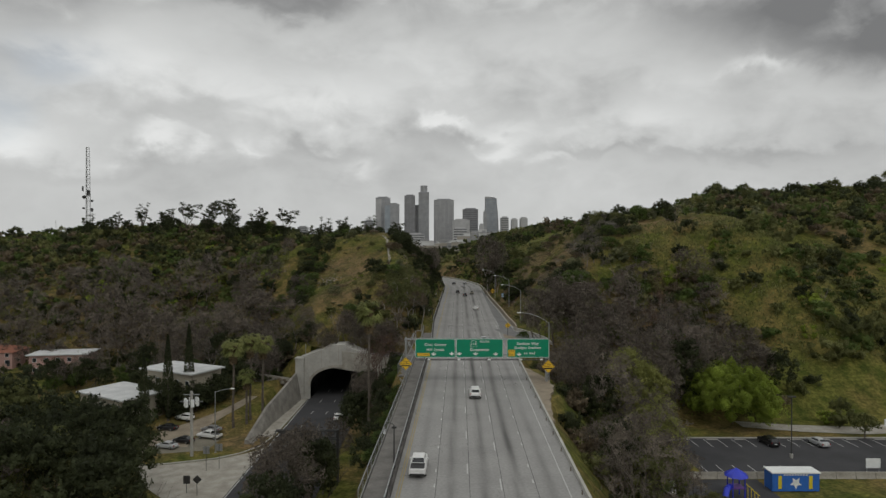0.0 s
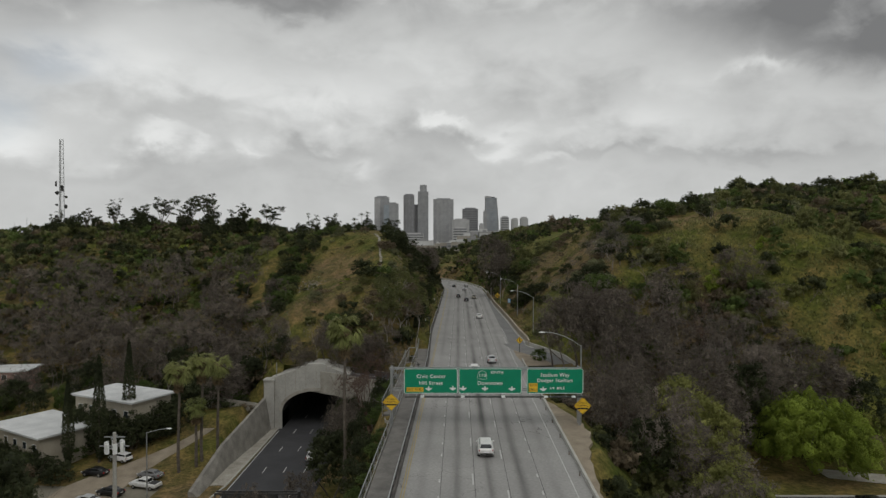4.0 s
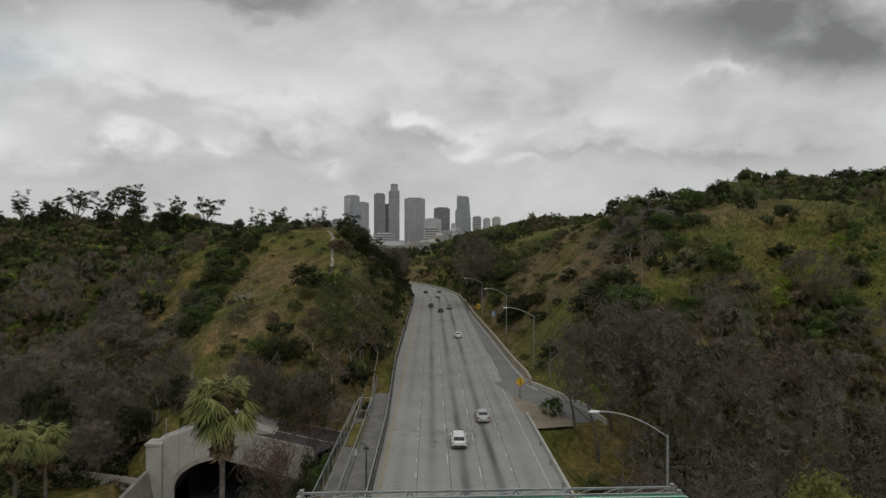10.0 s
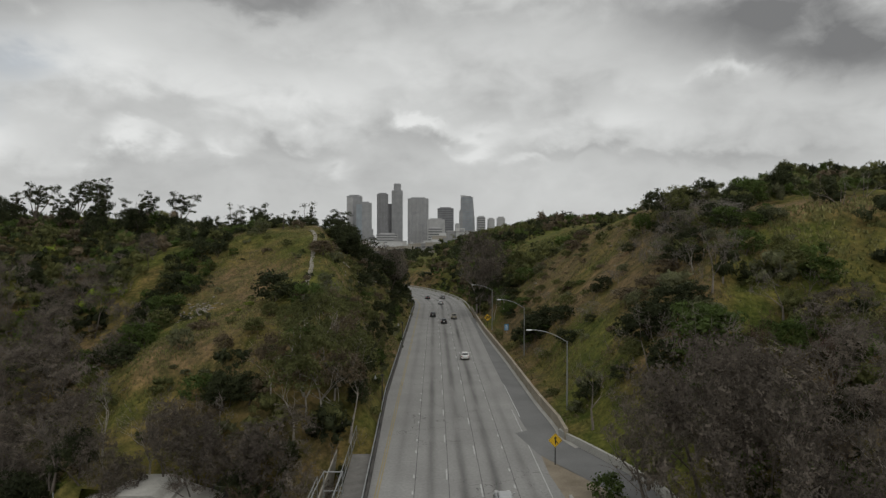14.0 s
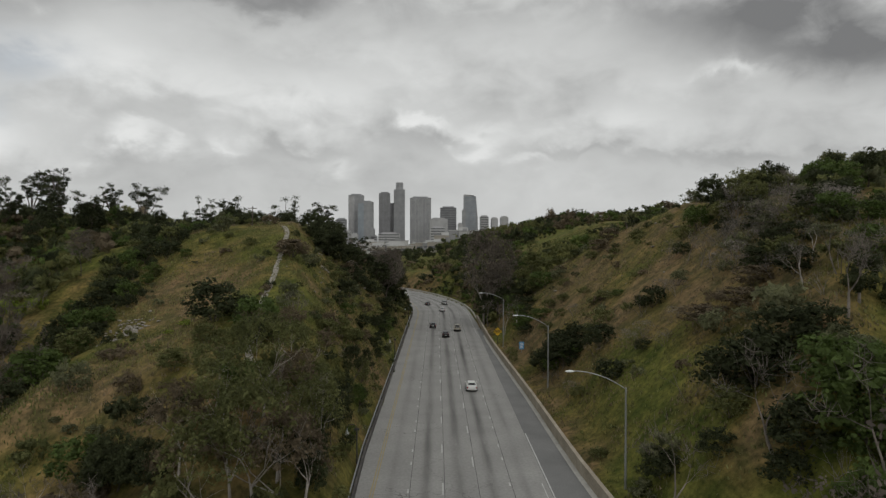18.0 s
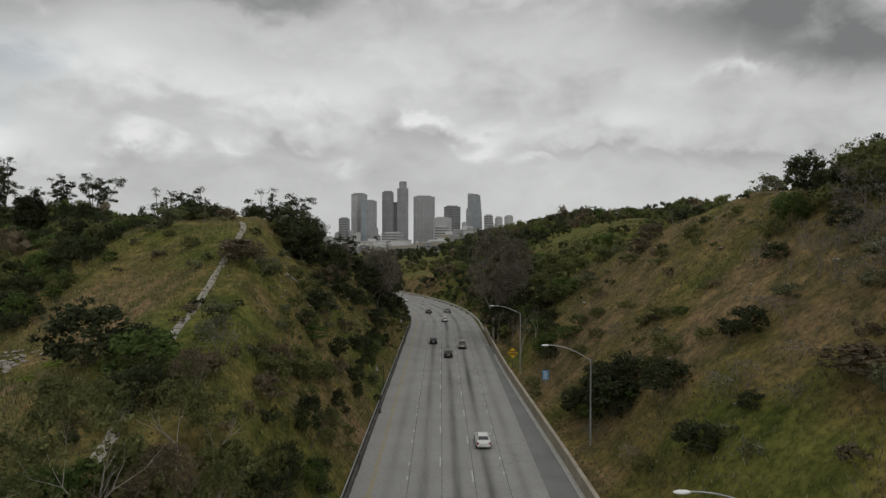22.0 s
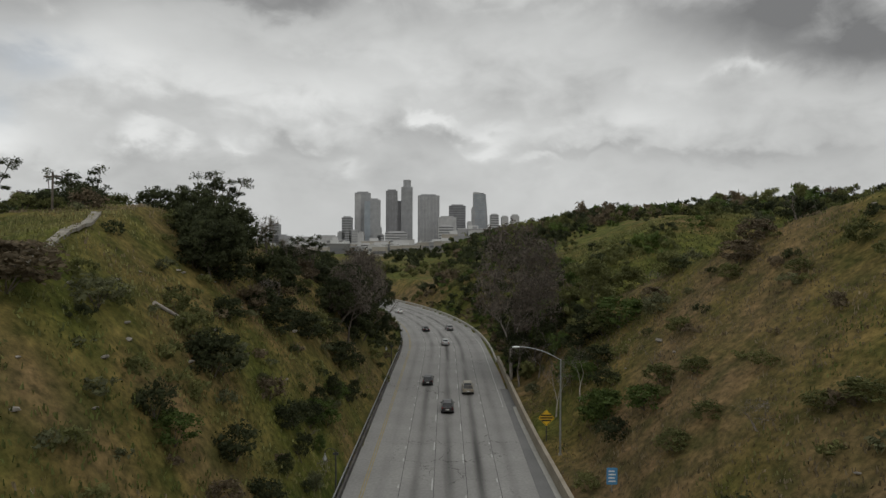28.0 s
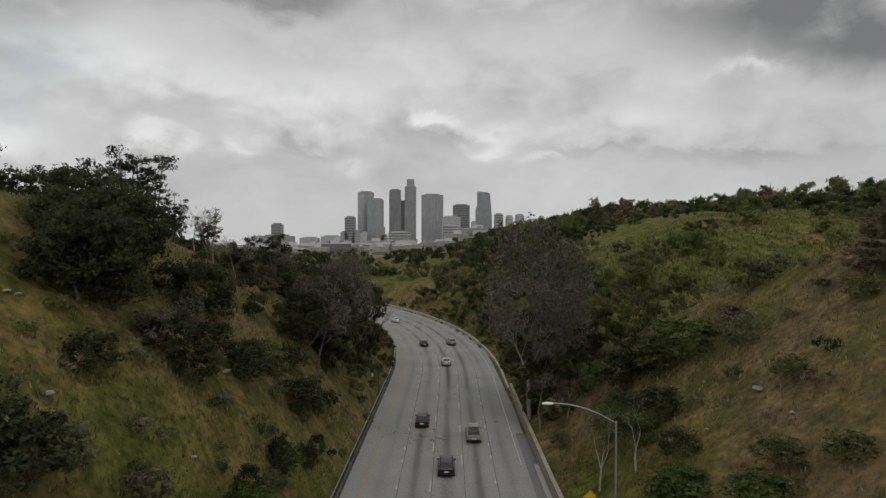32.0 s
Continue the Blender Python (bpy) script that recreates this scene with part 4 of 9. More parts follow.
def exit_tab(x0, y0, x1, y1, lines, parent):
    a, b = sgn(x0, y1), sgn(x1, y0)
    bm = bmesh.new()
    rounded_plate(bm, a.x, a.z, b.x, b.z, GY0 - 0.018, GY0 - 0.002, 0.06)
    tab = part("exit_tab", bm, M_YELLOW_SIGN, parent, "yellow exit only tab")
    for i, wds in enumerate(lines):
        text_part("lettering", wds, 0.44, Vector(((a.x + b.x) / 2, GY0 - 0.03, b.z - (i + 0.5) * (b.z - a.z) / len(lines))), tab, M_BLACK)


pa, pb, pc = sign_panel(-5.10, 2.26), sign_panel(2.38, 11.01), sign_panel(11.68, 19.43)
for wds, px_, py_, size, par in (("Civic Center", 346, 157, 0.68, pa), ("Hill Street", 345, 204, 0.68, pa), ("SOUTH", 805, 129, 0.48, pb), ("Downtown", 757, 204, 0.68, pb),
                                 ("110", 702, 150, 0.62, pb), ("Stadium Way", 1208, 147, 0.66, pc), ("Dodger Stadium", 1208, 185, 0.66, pc), ("1/4  MILE", 1223, 239, 0.48, pc)):
    text_part("lettering", wds, size, sgn(px_, py_), par, M_SIGN_WHITE, None, 0.012)
for px_, py_, par in ((330, 244, pa), (498, 241, pa), (569, 242, pb), (721, 242, pb), (909, 244, pb), (1127, 246, pc)):
    arrow(px_, py_, par)
exit_tab(174, 234, 294, 263, ["EXIT ONLY"], pa)
exit_tab(1026, 204, 1088, 264, ["EXIT", "ONLY"], pc)
# the route shield, drawn as a plain outline
c = sgn(702, 148)
shield = [(-0.50, 0.30), (-0.38, 0.46), (-0.18, 0.56), (0, 0.60), (0.18, 0.56), (0.38, 0.46), (0.50, 0.30), (0.62, -0.02), (0.62, -0.44), (0.50, -0.54), (-0.50, -0.54), (-0.62, -0.44), (-0.62, -0.02)]
bm = bmesh.new()
for (ax, az), (bx, bz) in zip(shield, shield[1:] + shield[:1]):
    rod(bm, (c.x + ax, GY0 - 0.012, c.z + az), (c.x + bx, GY0 - 0.012, c.z + bz), 0.022, None, 6)
part("route_shield", bm, M_SIGN_WHITE, pb, "white shield outline")

# truss behind the panels: four chords, diagonals, posts, catwalk and lamps
XL, XR = -6.9, 19.2
for zz, yy in ((7.75, 115.0), (4.85, 115.0), (7.75, 116.1), (4.85, 116.1)):
    bm = bmesh.new()
    box(bm, XL - 0.3, yy - 0.07, zz - 0.07, XR + 0.3, yy + 0.07, zz + 0.07)
    part("chord", bm, M_STEEL, gantry)
n = 14
for k in range(n):
    xa, xb = XL + (XR - XL) * k / n, XL + (XR - XL) * (k + 1) / n
    for yy in (115.0, 116.1):
        bm = bmesh.new()
        rod(bm, (xa, yy, 4.85 if k % 2 else 7.75), (xb, yy, 7.75 if k % 2 else 4.85), 0.05, None, 6)
        part("diagonal", bm, M_STEEL, gantry)
    bm = bmesh.new()
    rod(bm, (xa, 115.0, 7.75), (xb, 116.1, 7.75), 0.035, None, 5)
    part("top_brace", bm, M_STEEL, gantry)
for xx, zb in ((XL, -0.7), (XR, -0.3)):
    for yy in (115.0, 116.1):
        bm = bmesh.new()
        rod(bm, (xx, yy, zb), (xx, yy, 8.0), 0.20, 0.17, 12)
        part("post", bm, M_STEEL, gantry)
    bm = bmesh.new()
    box(bm, xx - 0.5, 114.5, zb - 0.3, xx + 0.5, 116.6, zb + 0.12)
    part("base_plate", bm, M_CONCRETE, gantry)
bm = bmesh.new()
box(bm, XL + 2.0, 113.0, 4.30, XR, 113.8, 4.36)
part("catwalk", bm, M_DARKSTEEL, gantry, "narrow steel catwalk below the panels")
for k in range(12):
    bm = bmesh.new()
    xx = XL + 2.4 + k * 2.15
    rod(bm, (xx, 113.1, 4.32), (xx, 115.0, 4.85), 0.03, None, 5)
    part("bracket", bm, M_STEEL, gantry)
for px_ in (287, 565, 845, 1137, 1328):
    c = sgn(px_, 300)
    bm = bmesh.new()
    box(bm, c.x - 0.24, 112.75, 4.36, c.x + 0.24, 113.15, 4.56)
    part("sign_light", bm, M_SIGN_WHITE, gantry, "small white floodlight")


def diamond_sign(x, y, zc, half, zbase, label, words=(), bars=0, post=True, symbol=""):
    """A yellow warning sign on its point."""
    th = tagged(new("warning_sign"), label, "road sign", "yellow warning signs")
    th.location = (x, y, zbase)
    if post:
        bm = bmesh.new()
        box(bm, -0.06, 0.03, 0, 0.06, 0.13, zc - zbase + half * 0.6)
        part("post", bm, M_DARKSTEEL, th)
    bm = bmesh.new()
    rounded_plate(bm, -half * 0.707, -half * 0.707, half * 0.707, half * 0.707, 0, 0.03, half * 0.12)
    rot = Matrix.Rotation(radians(45), 4, "Y")
    bmesh.ops.transform(bm, matrix=Matrix.Translation((0, 0, zc - zbase)) @ rot, verts=bm.verts)
    pl = part("panel", bm, M_YELLOW_SIGN, th, "yellow diamond panel")
    bm = bmesh.new()
    rounded_rim(bm, -half * 0.66, -half * 0.66, half * 0.66, half * 0.66, -0.008, half * 0.1, 0.03)
    bmesh.ops.transform(bm, matrix=Matrix.Translation((0, 0, zc - zbase)) @ rot, verts=bm.verts)
    part("border", bm, M_BLACK, pl, "black border")
    rows_ = len(words) + bars
    for i, wds in enumerate(words):
        text_part("lettering", wds, half * 0.34, Vector((0, -0.012, zc - zbase + half * (0.30 - 0.30 * i))), pl, M_BLACK)
    for i in range(bars):
        j = len(words) + i
        w = half * (0.62, 0.72, 0.55)[i % 3] * (0.7 if rows_ > 3 and i == bars - 1 else 1)
        zz = zc - zbase + half * (0.30 - 0.30 * j)
        bm = bmesh.new()
        box(bm, -w, -0.014, zz - half * 0.085, w, -0.002, zz + half * 0.085)
        part("text_bar", bm, M_BLACK, pl)
    if symbol == "merge":
        bm = bmesh.new()
        k = half
        z0 = zc - zbase
        outline(bm, [(-0.07 * k, z0 - 0.6 * k), (0.07 * k, z0 - 0.6 * k), (0.07 * k, z0 + 0.25 * k), (0.24 * k, z0 + 0.2 * k), (0, z0 + 0.62 * k), (-0.24 * k, z0 + 0.2 * k), (-0.07 * k, z0 + 0.25 * k)], -0.016, -0.002)
        rod(bm, (0.36 * k, -0.01, z0 - 0.45 * k), (0.05 * k, -0.01, z0 - 0.05 * k), 0.06 * k, None, 6)
        part("symbol", bm, M_BLACK, pl, "black merging arrow")
    return th


diamond_sign(-6.8, 113.4, 3.6, 1.2, 2.4, "yellow diamond warning sign hung on the gantry post", ("THRU", "TRAFFIC"), 1, False)
diamond_sign(19.2, 113.4, 3.1, 1.2, 1.9, "yellow diamond warning sign hung on the gantry post", ("THRU", "TRAFFIC"), 1, False)
diamond_sign(17.9, 172.1, 2.8, 0.82, 0.0, "yellow merge warning sign on a post at the ramp nose", symbol="merge")
diamond_sign(22.3, 280.0, 3.9, 1.05, 0.9, "yellow diamond warning sign with text above the retaining wall", (), 3)

blue = tagged(new("blue_sign"), "small blue information sign on a post by the slope", "road sign")
blue.location = (25.1, 261.6, 1.15)
bm = bmesh.new()
rounded_plate(bm, -0.52, 1.6, 0.52, 3.2, 0, 0.03, 0.08)
bp_ = part("panel", bm, M_BLUE_SIGN, blue, "blue panel with a white legend")
bm = bmesh.new()
for i in range(4):
    box(bm, -0.34, -0.012, 1.85 + i * 0.32, 0.34 - 0.1 * (i % 2), -0.002, 1.98 + i * 0.32)
part("legend", bm, M_SIGN_WHITE, bp_)
bm = bmesh.new()
box(bm, -0.05, 0.03, -0.6, 0.05, 0.11, 3.0)
part("post", bm, M_STEEL, blue)

# the far green sign round the bend
far = tagged(new("direction_sign"), "green direction sign on a post beyond the bend", "road sign")
far.location = (-6.0, 520, -4)
bm = bmesh.new()
rounded_plate(bm, -4.6, 4.4, 3.6, 8.4, 0, 0.1, 0.3)
fp = part("panel", bm, M_GREEN_SIGN, far, "green panel with white legend")
bm = bmesh.new()
rounded_rim(bm, -4.5, 4.5, 3.5, 8.3, -0.02, 0.3, 0.12)
part("border", bm, M_SIGN_WHITE, fp)
bm = bmesh.new()
for z0, w in ((7.0, 2.6), (6.0, 3.0), (5.0, 1.0)):
    box(bm, -0.5 - w, -0.03, z0, -0.5 + w, -0.004, z0 + 0.55)
part("legend", bm, M_SIGN_WHITE, fp)
for xx in (-3.2, 2.2):
    bm = bmesh.new()
    rod(bm, (xx, 0.25, 0), (xx, 0.25, 8.0), 0.14)
    part("post", bm, M_STEEL, far)


def street_lamp(x, y, zb, ztop, reach, ztip, label="tall galvanised street lamp with a curved arm"):
    """A tapered pole with a rising, curved arm towards the road (to -x)."""
    th = tagged(new("street_lamp"), label, "street lamp", "freeway lamps")
    th.location = (x, y, zb)
    h = ztop - zb
    bm = bmesh.new()
    rod(bm, (0, 0, 0), (0, 0, h), 0.13, 0.08, 12)
    part("pole", bm, M_STEEL, th)
    bm = bmesh.new()
    box(bm, -0.22, -0.22, -0.25, 0.22, 0.22, 0.08)
    part("base", bm, M_CONCRETE, th)
    bm = bmesh.new()
    rise = ztip - ztop
    pts_ = [(-reach * q, 0, h - 0.15 + (rise + 0.15) * (1 - (1 - q) ** 2.0)) for q in [k / 8 for k in range(9)]]
    rings = [[bm.verts.new((px, py + 0.052 * math.cos(a), pz + 0.052 * math.sin(a))) for a in [j * math.pi / 4 for j in range(8)]] for px, py, pz in pts_]
    for ra, rb in zip(rings, rings[1:]):
        for j in range(8):
            bm.faces.new((ra[j], ra[(j + 1) % 8], rb[(j + 1) % 8], rb[j]))
    part("arm", bm, M_STEEL, th)
    bm = bmesh.new()
    bmesh.ops.create_uvsphere(bm, u_segments=12, v_segments=8, radius=1, matrix=Matrix.Translation((-reach - 0.35, 0, h + rise - 0.02)) @ Matrix.Diagonal((0.48, 0.19, 0.11, 1)))
    part("lamp_head", bm, M_SIGN_WHITE, th, "pale cobra-head luminaire")
    return th


street_lamp(20.4, 119.8, -3.2, 10.3, 5.4, 12.2)
street_lamp(23.8, 191.0, 0.6, 11.1, 5.2, 12.75)
street_lamp(24.6, 232.0, 1.0, 11.7, 5.0, 13.4)
street_lamp(23.0, 275.1, 1.0, 12.2, 4.9, 13.6)


def lantern(s):
    """A short post with a crook and a bell-shaped lantern on the left barrier."""
    th = tagged(new("lantern_post"), "short dark lamp post with a hanging lantern behind the barrier", "street lamp", "barrier lanterns")
    th.location = on_road(s, inset(-9.75)(s), 0)
    bm = bmesh.new()
    rod(bm, (0, 0, -0.4), (0, 0, 4.4), 0.10, 0.07)
    part("post", bm, M_DARKSTEEL, th)
    bm = bmesh.new()
    box(bm, -0.28, -0.1, 4.1, 0.28, 0.1, 4.3)
    part("crossarm", bm, M_DARKSTEEL, th)
    bm = bmesh.new()
    pts_ = [(-1.1 * (1 - math.cos(a)) / 2 * 1.0, 0, 4.3 + 0.45 * math.sin(a)) for a in [k * math.pi / 8 for k in range(9)]]
    for a, b in zip(pts_, pts_[1:]):
        rod(bm, a, b, 0.04, None, 6)
    part("crook", bm, M_DARKSTEEL, th)
    bm = bmesh.new()
    rod(bm, (-1.1, 0, 3.65), (-1.1, 0, 4.05), 0.26, 0.10, 12)
    rod(bm, (-1.1, 0, 4.05), (-1.1, 0, 4.3), 0.07, 0.05, 8)
    part("lantern", bm, M_STEEL, th, "grey bell lantern")
    bm = bmesh.new()
    bmesh.ops.create_uvsphere(bm, u_segments=10, v_segments=6, radius=0.2, matrix=Matrix.Translation((-1.1, 0, 3.62)))
    part("globe", bm, M_SIGN_WHITE, th, "frosted globe")


for s in (72, 136, 201, 266, 331):
    lantern(s)

# ---------------------------------------------------------------- plants: shapes as arrays, then single plants and thickets
RS = np.random.RandomState(11)


def leaves_at(points, normals, size, rs, narrow=0.6):
    """One small bent-free leaf spray (a quad) at each point, roughly facing outwards."""
    n = len(points)
    nrm = normals + rs.normal(0, 0.55, (n, 3))
    nrm /= np.linalg.norm(nrm, axis=1, keepdims=True) + 1e-9
    ref = rs.normal(0, 1, (n, 3))
    a = np.cross(nrm, ref)
    a /= np.linalg.norm(a, axis=1, keepdims=True) + 1e-9
    b = np.cross(nrm, a)
    s = size * rs.uniform(0.6, 1.35, (n, 1))
    a, b = a * s, b * s * narrow
    v = np.stack([points - a, points - b * 0.9 + a * 0.1, points + a, points + b], 1).reshape(-1, 3)
    f = np.arange(n * 4).reshape(-1, 4)
    return v, f


CORE_V = np.array([(x, y, z) for z in (-0.5, 0.5) for x, y in ((-0.6, -0.6), (0.6, -0.6), (0.6, 0.6), (-0.6, 0.6))])
CORE_F = np.array([(3, 2, 1, 0), (4, 5, 6, 7), (0, 1, 5, 4), (1, 2, 6, 5), (2, 3, 7, 6), (3, 0, 4, 7)])


def foliage(rs, clumps, per, half, base, leaf, clump_r, top_bias=0.0, narrow=0.6, core=0.9):
    """A crown of many clumps of leaves within an ellipsoid of the given half sizes, its foot at base."""
    c = rs.normal(0, 1, (clumps, 3))
    c /= np.linalg.norm(c, axis=1, keepdims=True)
    c *= rs.uniform(0.35, 1.0, (clumps, 1)) ** 0.5
    c[:, 2] = np.where(c[:, 2] < -0.55, -c[:, 2] * 0.6, c[:, 2]) + top_bias * rs.uniform(0, 0.3, clumps)
    c = c * np.array(half) + [0, 0, base + half[2]]
    r = clump_r * rs.uniform(0.6, 1.4, (clumps, 1))
    d = rs.normal(0, 1, (clumps, per, 3))
    d /= np.linalg.norm(d, axis=2, keepdims=True)
    d[:, :, 2] = np.abs(d[:, :, 2]) * np.where(rs.rand(clumps, per) < 0.78, 1, -1)
    p = c[:, None, :] + d * r[:, :, None] * rs.uniform(0.7, 1.1, (clumps, per, 1)) * np.array([1, 1, 0.75])
    v, f = leaves_at(p.reshape(-1, 3), d.reshape(-1, 3), leaf, rs, narrow)
    if not core:
        return v, f
    # the dense inside of each clump
    turn = np.linalg.qr(rs.normal(0, 1, (clumps, 3, 3)))[0]
    cv = (CORE_V[None] @ turn) * (r * core)[:, :, None] * rs.uniform(0.6, 1.25, (clumps, 8, 1)) + c[:, None, :]
    cf = CORE_F[None] + (np.arange(clumps) * 8)[:, None, None] + len(v)
    return np.concatenate([v, cv.reshape(-1, 3)]), np.concatenate([f, cf.reshape(-1, 4)])


def tube(a, b, r0, r1, sides=4):
    """A tapered, open stick."""
    a, b = np.asarray(a, float), np.asarray(b, float)
    d = b - a
    d /= np.linalg.norm(d) + 1e-9
    ref = np.array([0.3, 0.9, 0.2]) if abs(d[2]) > 0.8 else np.array([0, 0, 1.0])
    u = np.cross(d, ref)
    u /= np.linalg.norm(u)
    w = np.cross(d, u)
    ang = np.arange(sides) * 2 * math.pi / sides
    ring = np.cos(ang)[:, None] * u + np.sin(ang)[:, None] * w
    v = np.concatenate([a + ring * r0, b + ring * r1])
    f = np.array([[i, (i + 1) % sides, sides + (i + 1) % sides, sides + i] for i in range(sides)])
    return v, f


def joined(pieces):
    vs, fs, n = [], [], 0
    for v, f in pieces:
        vs.append(v)
        fs.append(f + n)
        n += len(v)
    return np.concatenate(vs), np.concatenate(fs)


def branching(rs, start, way, length, radius, depth, spread, lift, out, tips, split=(2, 3), keep=0.72, bend=0.22):
    """Grows limbs: pieces go into out, the ends into tips."""
    p = np.array(start, float)
    d = np.array(way, float) / np.linalg.norm(way)
    seg = 3 if depth > 1 else 2
    r = radius
    for k in range(seg):
        d = d + rs.normal(0, bend, 3) * 0.5 + [0, 0, lift]
        d /= np.linalg.norm(d)
        q = p + d * length / seg
        r2 = radius * (1 - 0.42 * (k + 1) / seg)
        out.append(tube(p, q, r, r2, 5 if depth > 2 else 3))
        p, r = q, r2
    if depth <= 2:
        tips.append(p)
    if depth == 0:
        return
    for k in range(rs.randint(split[0], split[1] + 1)):
        w = d + rs.normal(0, spread, 3)
        branching(rs, p, w, length * keep * rs.uniform(0.75, 1.2), r * 0.72, depth - 1, spread, lift, out, tips, split, keep, bend)


def shrub_shape(seed, w, h, n, leaf, per=14, core=0.75):
    rs = np.random.RandomState(seed)
    return foliage(rs, n, per, (w / 2, w / 2 * rs.uniform(0.8, 1.1), h * 0.5), -h * 0.05, leaf, w * 0.17, core=core)


def bare_shape(seed, h, depth=4, r=0.16, spread=0.45, split=(2, 3), keep=0.72):
    rs = np.random.RandomState(seed)
    out, tips = [], []
    branching(rs, (0, 0, -0.3), (rs.normal(0, 0.08), rs.normal(0, 0.08), 1), h * 0.36, r, depth, spread, 0.06, out, tips, split, keep)
    return joined(out), np.array(tips)


def thicket_twigs(seed, h, stems, spread=0.30):
    """A leafless shrub: many thin forking stems from the ground."""
    rs = np.random.RandomState(seed)
    out, tips = [], []
    for k in range(stems):
        a = rs.uniform(0, 6.28)
        branching(rs, (0.3 * math.cos(a), 0.3 * math.sin(a), -0.2), (math.cos(a) * 0.55, math.sin(a) * 0.55, 1), h * 0.42, 0.045, 2, spread, 0.03, out, tips, (2, 4), 0.7)
    return joined(out), np.array(tips)


def tree_thing(name, label, category, group, trunk, crown, m_trunk, m_crown, crown_label=""):
    """A single tree: trunk and crown under an Empty at its foot. Kept as a pattern below the ground until copied."""
    th = tagged(new(name), label, category, group)
    tr = new("trunk", fast_mesh("trunk", *trunk, m_trunk, True))
    tr.parent = th
    if crown is not None:
        cr_ = new("crown", fast_mesh("crown", *crown, m_crown))
        cr_.parent = th
        if crown_label:
            cr_["label"] = crown_label
    return th


FIRST = set()


def set_tree(pattern, x, y, scale=1.0, turn=0.0, dz=0.0, sz=1.0, z=None):
    """The pattern itself is put at its first place, copies at the others."""
    zz = float(ground_height(np.array([x]), np.array([y]))[0]) + dz if z is None else z
    m = Matrix.Translation((x, y, zz)) @ Matrix.Rotation(turn, 4, "Z") @ Matrix.Diagonal((scale, scale, scale * sz, 1))
    if pattern.name not in FIRST:
        FIRST.add(pattern.name)
        pattern.matrix_basis = m
        return pattern
    return copy_thing(pattern, m)


# ---- patterns
def leafy_tree(seed, h, cw, n, per, leaf, m_leaf, name, label, group, bark=None, base=0.30, trunk_r=0.22, narrow=0.6, droop=0.0, core=0.5):
    rs = np.random.RandomState(seed)
    out, tips = [], []
    branching(rs, (0, 0, -0.4), (rs.normal(0, 0.08), rs.normal(0, 0.08), 1), h * 0.34, trunk_r, 3, 0.5, 0.04, out, tips)
    v, f = foliage(rs, n, per, (cw / 2, cw / 2, h * (1 - base) / 2), h * base, leaf, cw * 0.13, 0.2, narrow, core)
    if droop:
        edge = np.clip(np.linalg.norm(v[:, :2], axis=1) / (cw / 2), 0, 1.4)
        v[:, 2] -= droop * edge ** 2
    return tree_thing(name, label, "tree", group, joined(out), (v, f), bark or M_BARK, m_leaf)


def gum_tree(seed, h, label):
    """A tall slender tree with separate tufts of leaves on bare limbs."""
    rs = np.random.RandomState(seed)
    lean = rs.normal(0, 0.06, 2)
    fork = np.array([lean[0] * h * 0.4, lean[1] * h * 0.4, h * rs.uniform(0.20, 0.32)])
    out = [tube((0, 0, -0.4), fork * 0.55, 0.40, 0.34, 6), tube(fork * 0.55, fork, 0.34, 0.28, 6)]
    pts, nr = [], []

    def tuft(c, r):
        n = 48
        d = rs.normal(0, 1, (n, 3))
        d /= np.linalg.norm(d, axis=1, keepdims=True)
        pts.append(c + d * rs.uniform(0.3, 1.0, (n, 1)) * r * np.array([1.3, 1.3, 0.75]))
        nr.append(d)

    for k in range(rs.randint(5, 8)):
        a = k * 1.2 + rs.uniform(-0.4, 0.4)
        top = h * rs.uniform(0.62, 1.0)
        reach = h * rs.uniform(0.04, 0.25)
        end = np.array([lean[0] * h + math.cos(a) * reach, lean[1] * h + math.sin(a) * reach, top])
        mid = fork + (end - fork) * 0.5 + np.array([math.cos(a), math.sin(a), 0]) * h * 0.03
        out += [tube(fork, mid, 0.19, 0.13, 5), tube(mid, end, 0.13, 0.05, 4)]
        tuft(end, h * rs.uniform(0.055, 0.095))
        for j in range(rs.randint(6, 10)):
            q = rs.uniform(-0.3, 0.95)
            foot = mid + (end - mid) * q
            c = foot + np.array([rs.normal(0, 0.07), rs.normal(0, 0.07), rs.uniform(-0.05, 0.08)]) * h
            out.append(tube(foot, c, 0.07, 0.03, 3))
            tuft(c, h * rs.uniform(0.03, 0.06))
    crown = leaves_at(np.concatenate(pts), np.concatenate(nr), 0.36, rs, 0.45)
    return tree_thing("eucalyptus", label, "tree", "ridge eucalyptus", joined(out), crown, M_BARK, M_LEAF_DARK, "dark tufted crown")


def bare_tree(seed, h, mt, label, twig=True, leaf_m=None):
    tr, tips = bare_shape(seed, h, 4, 0.21 * h / 9, 0.42)
    rs = np.random.RandomState(seed + 1)
    crown = None
    if twig:
        fine = []
        for tpt in tips:
            for k in range(3):
                d = rs.normal(0, 0.6, 3) + [0, 0, 0.6]
                fine.append(tube(tpt, tpt + d * h * 0.09, 0.022, 0.008, 3))
        crown = joined(fine)
    th = tree_thing("bare_tree", label, "tree", "leafless trees", tr, crown, mt, leaf_m or M_TWIG, "fine grey twigs")
    return th


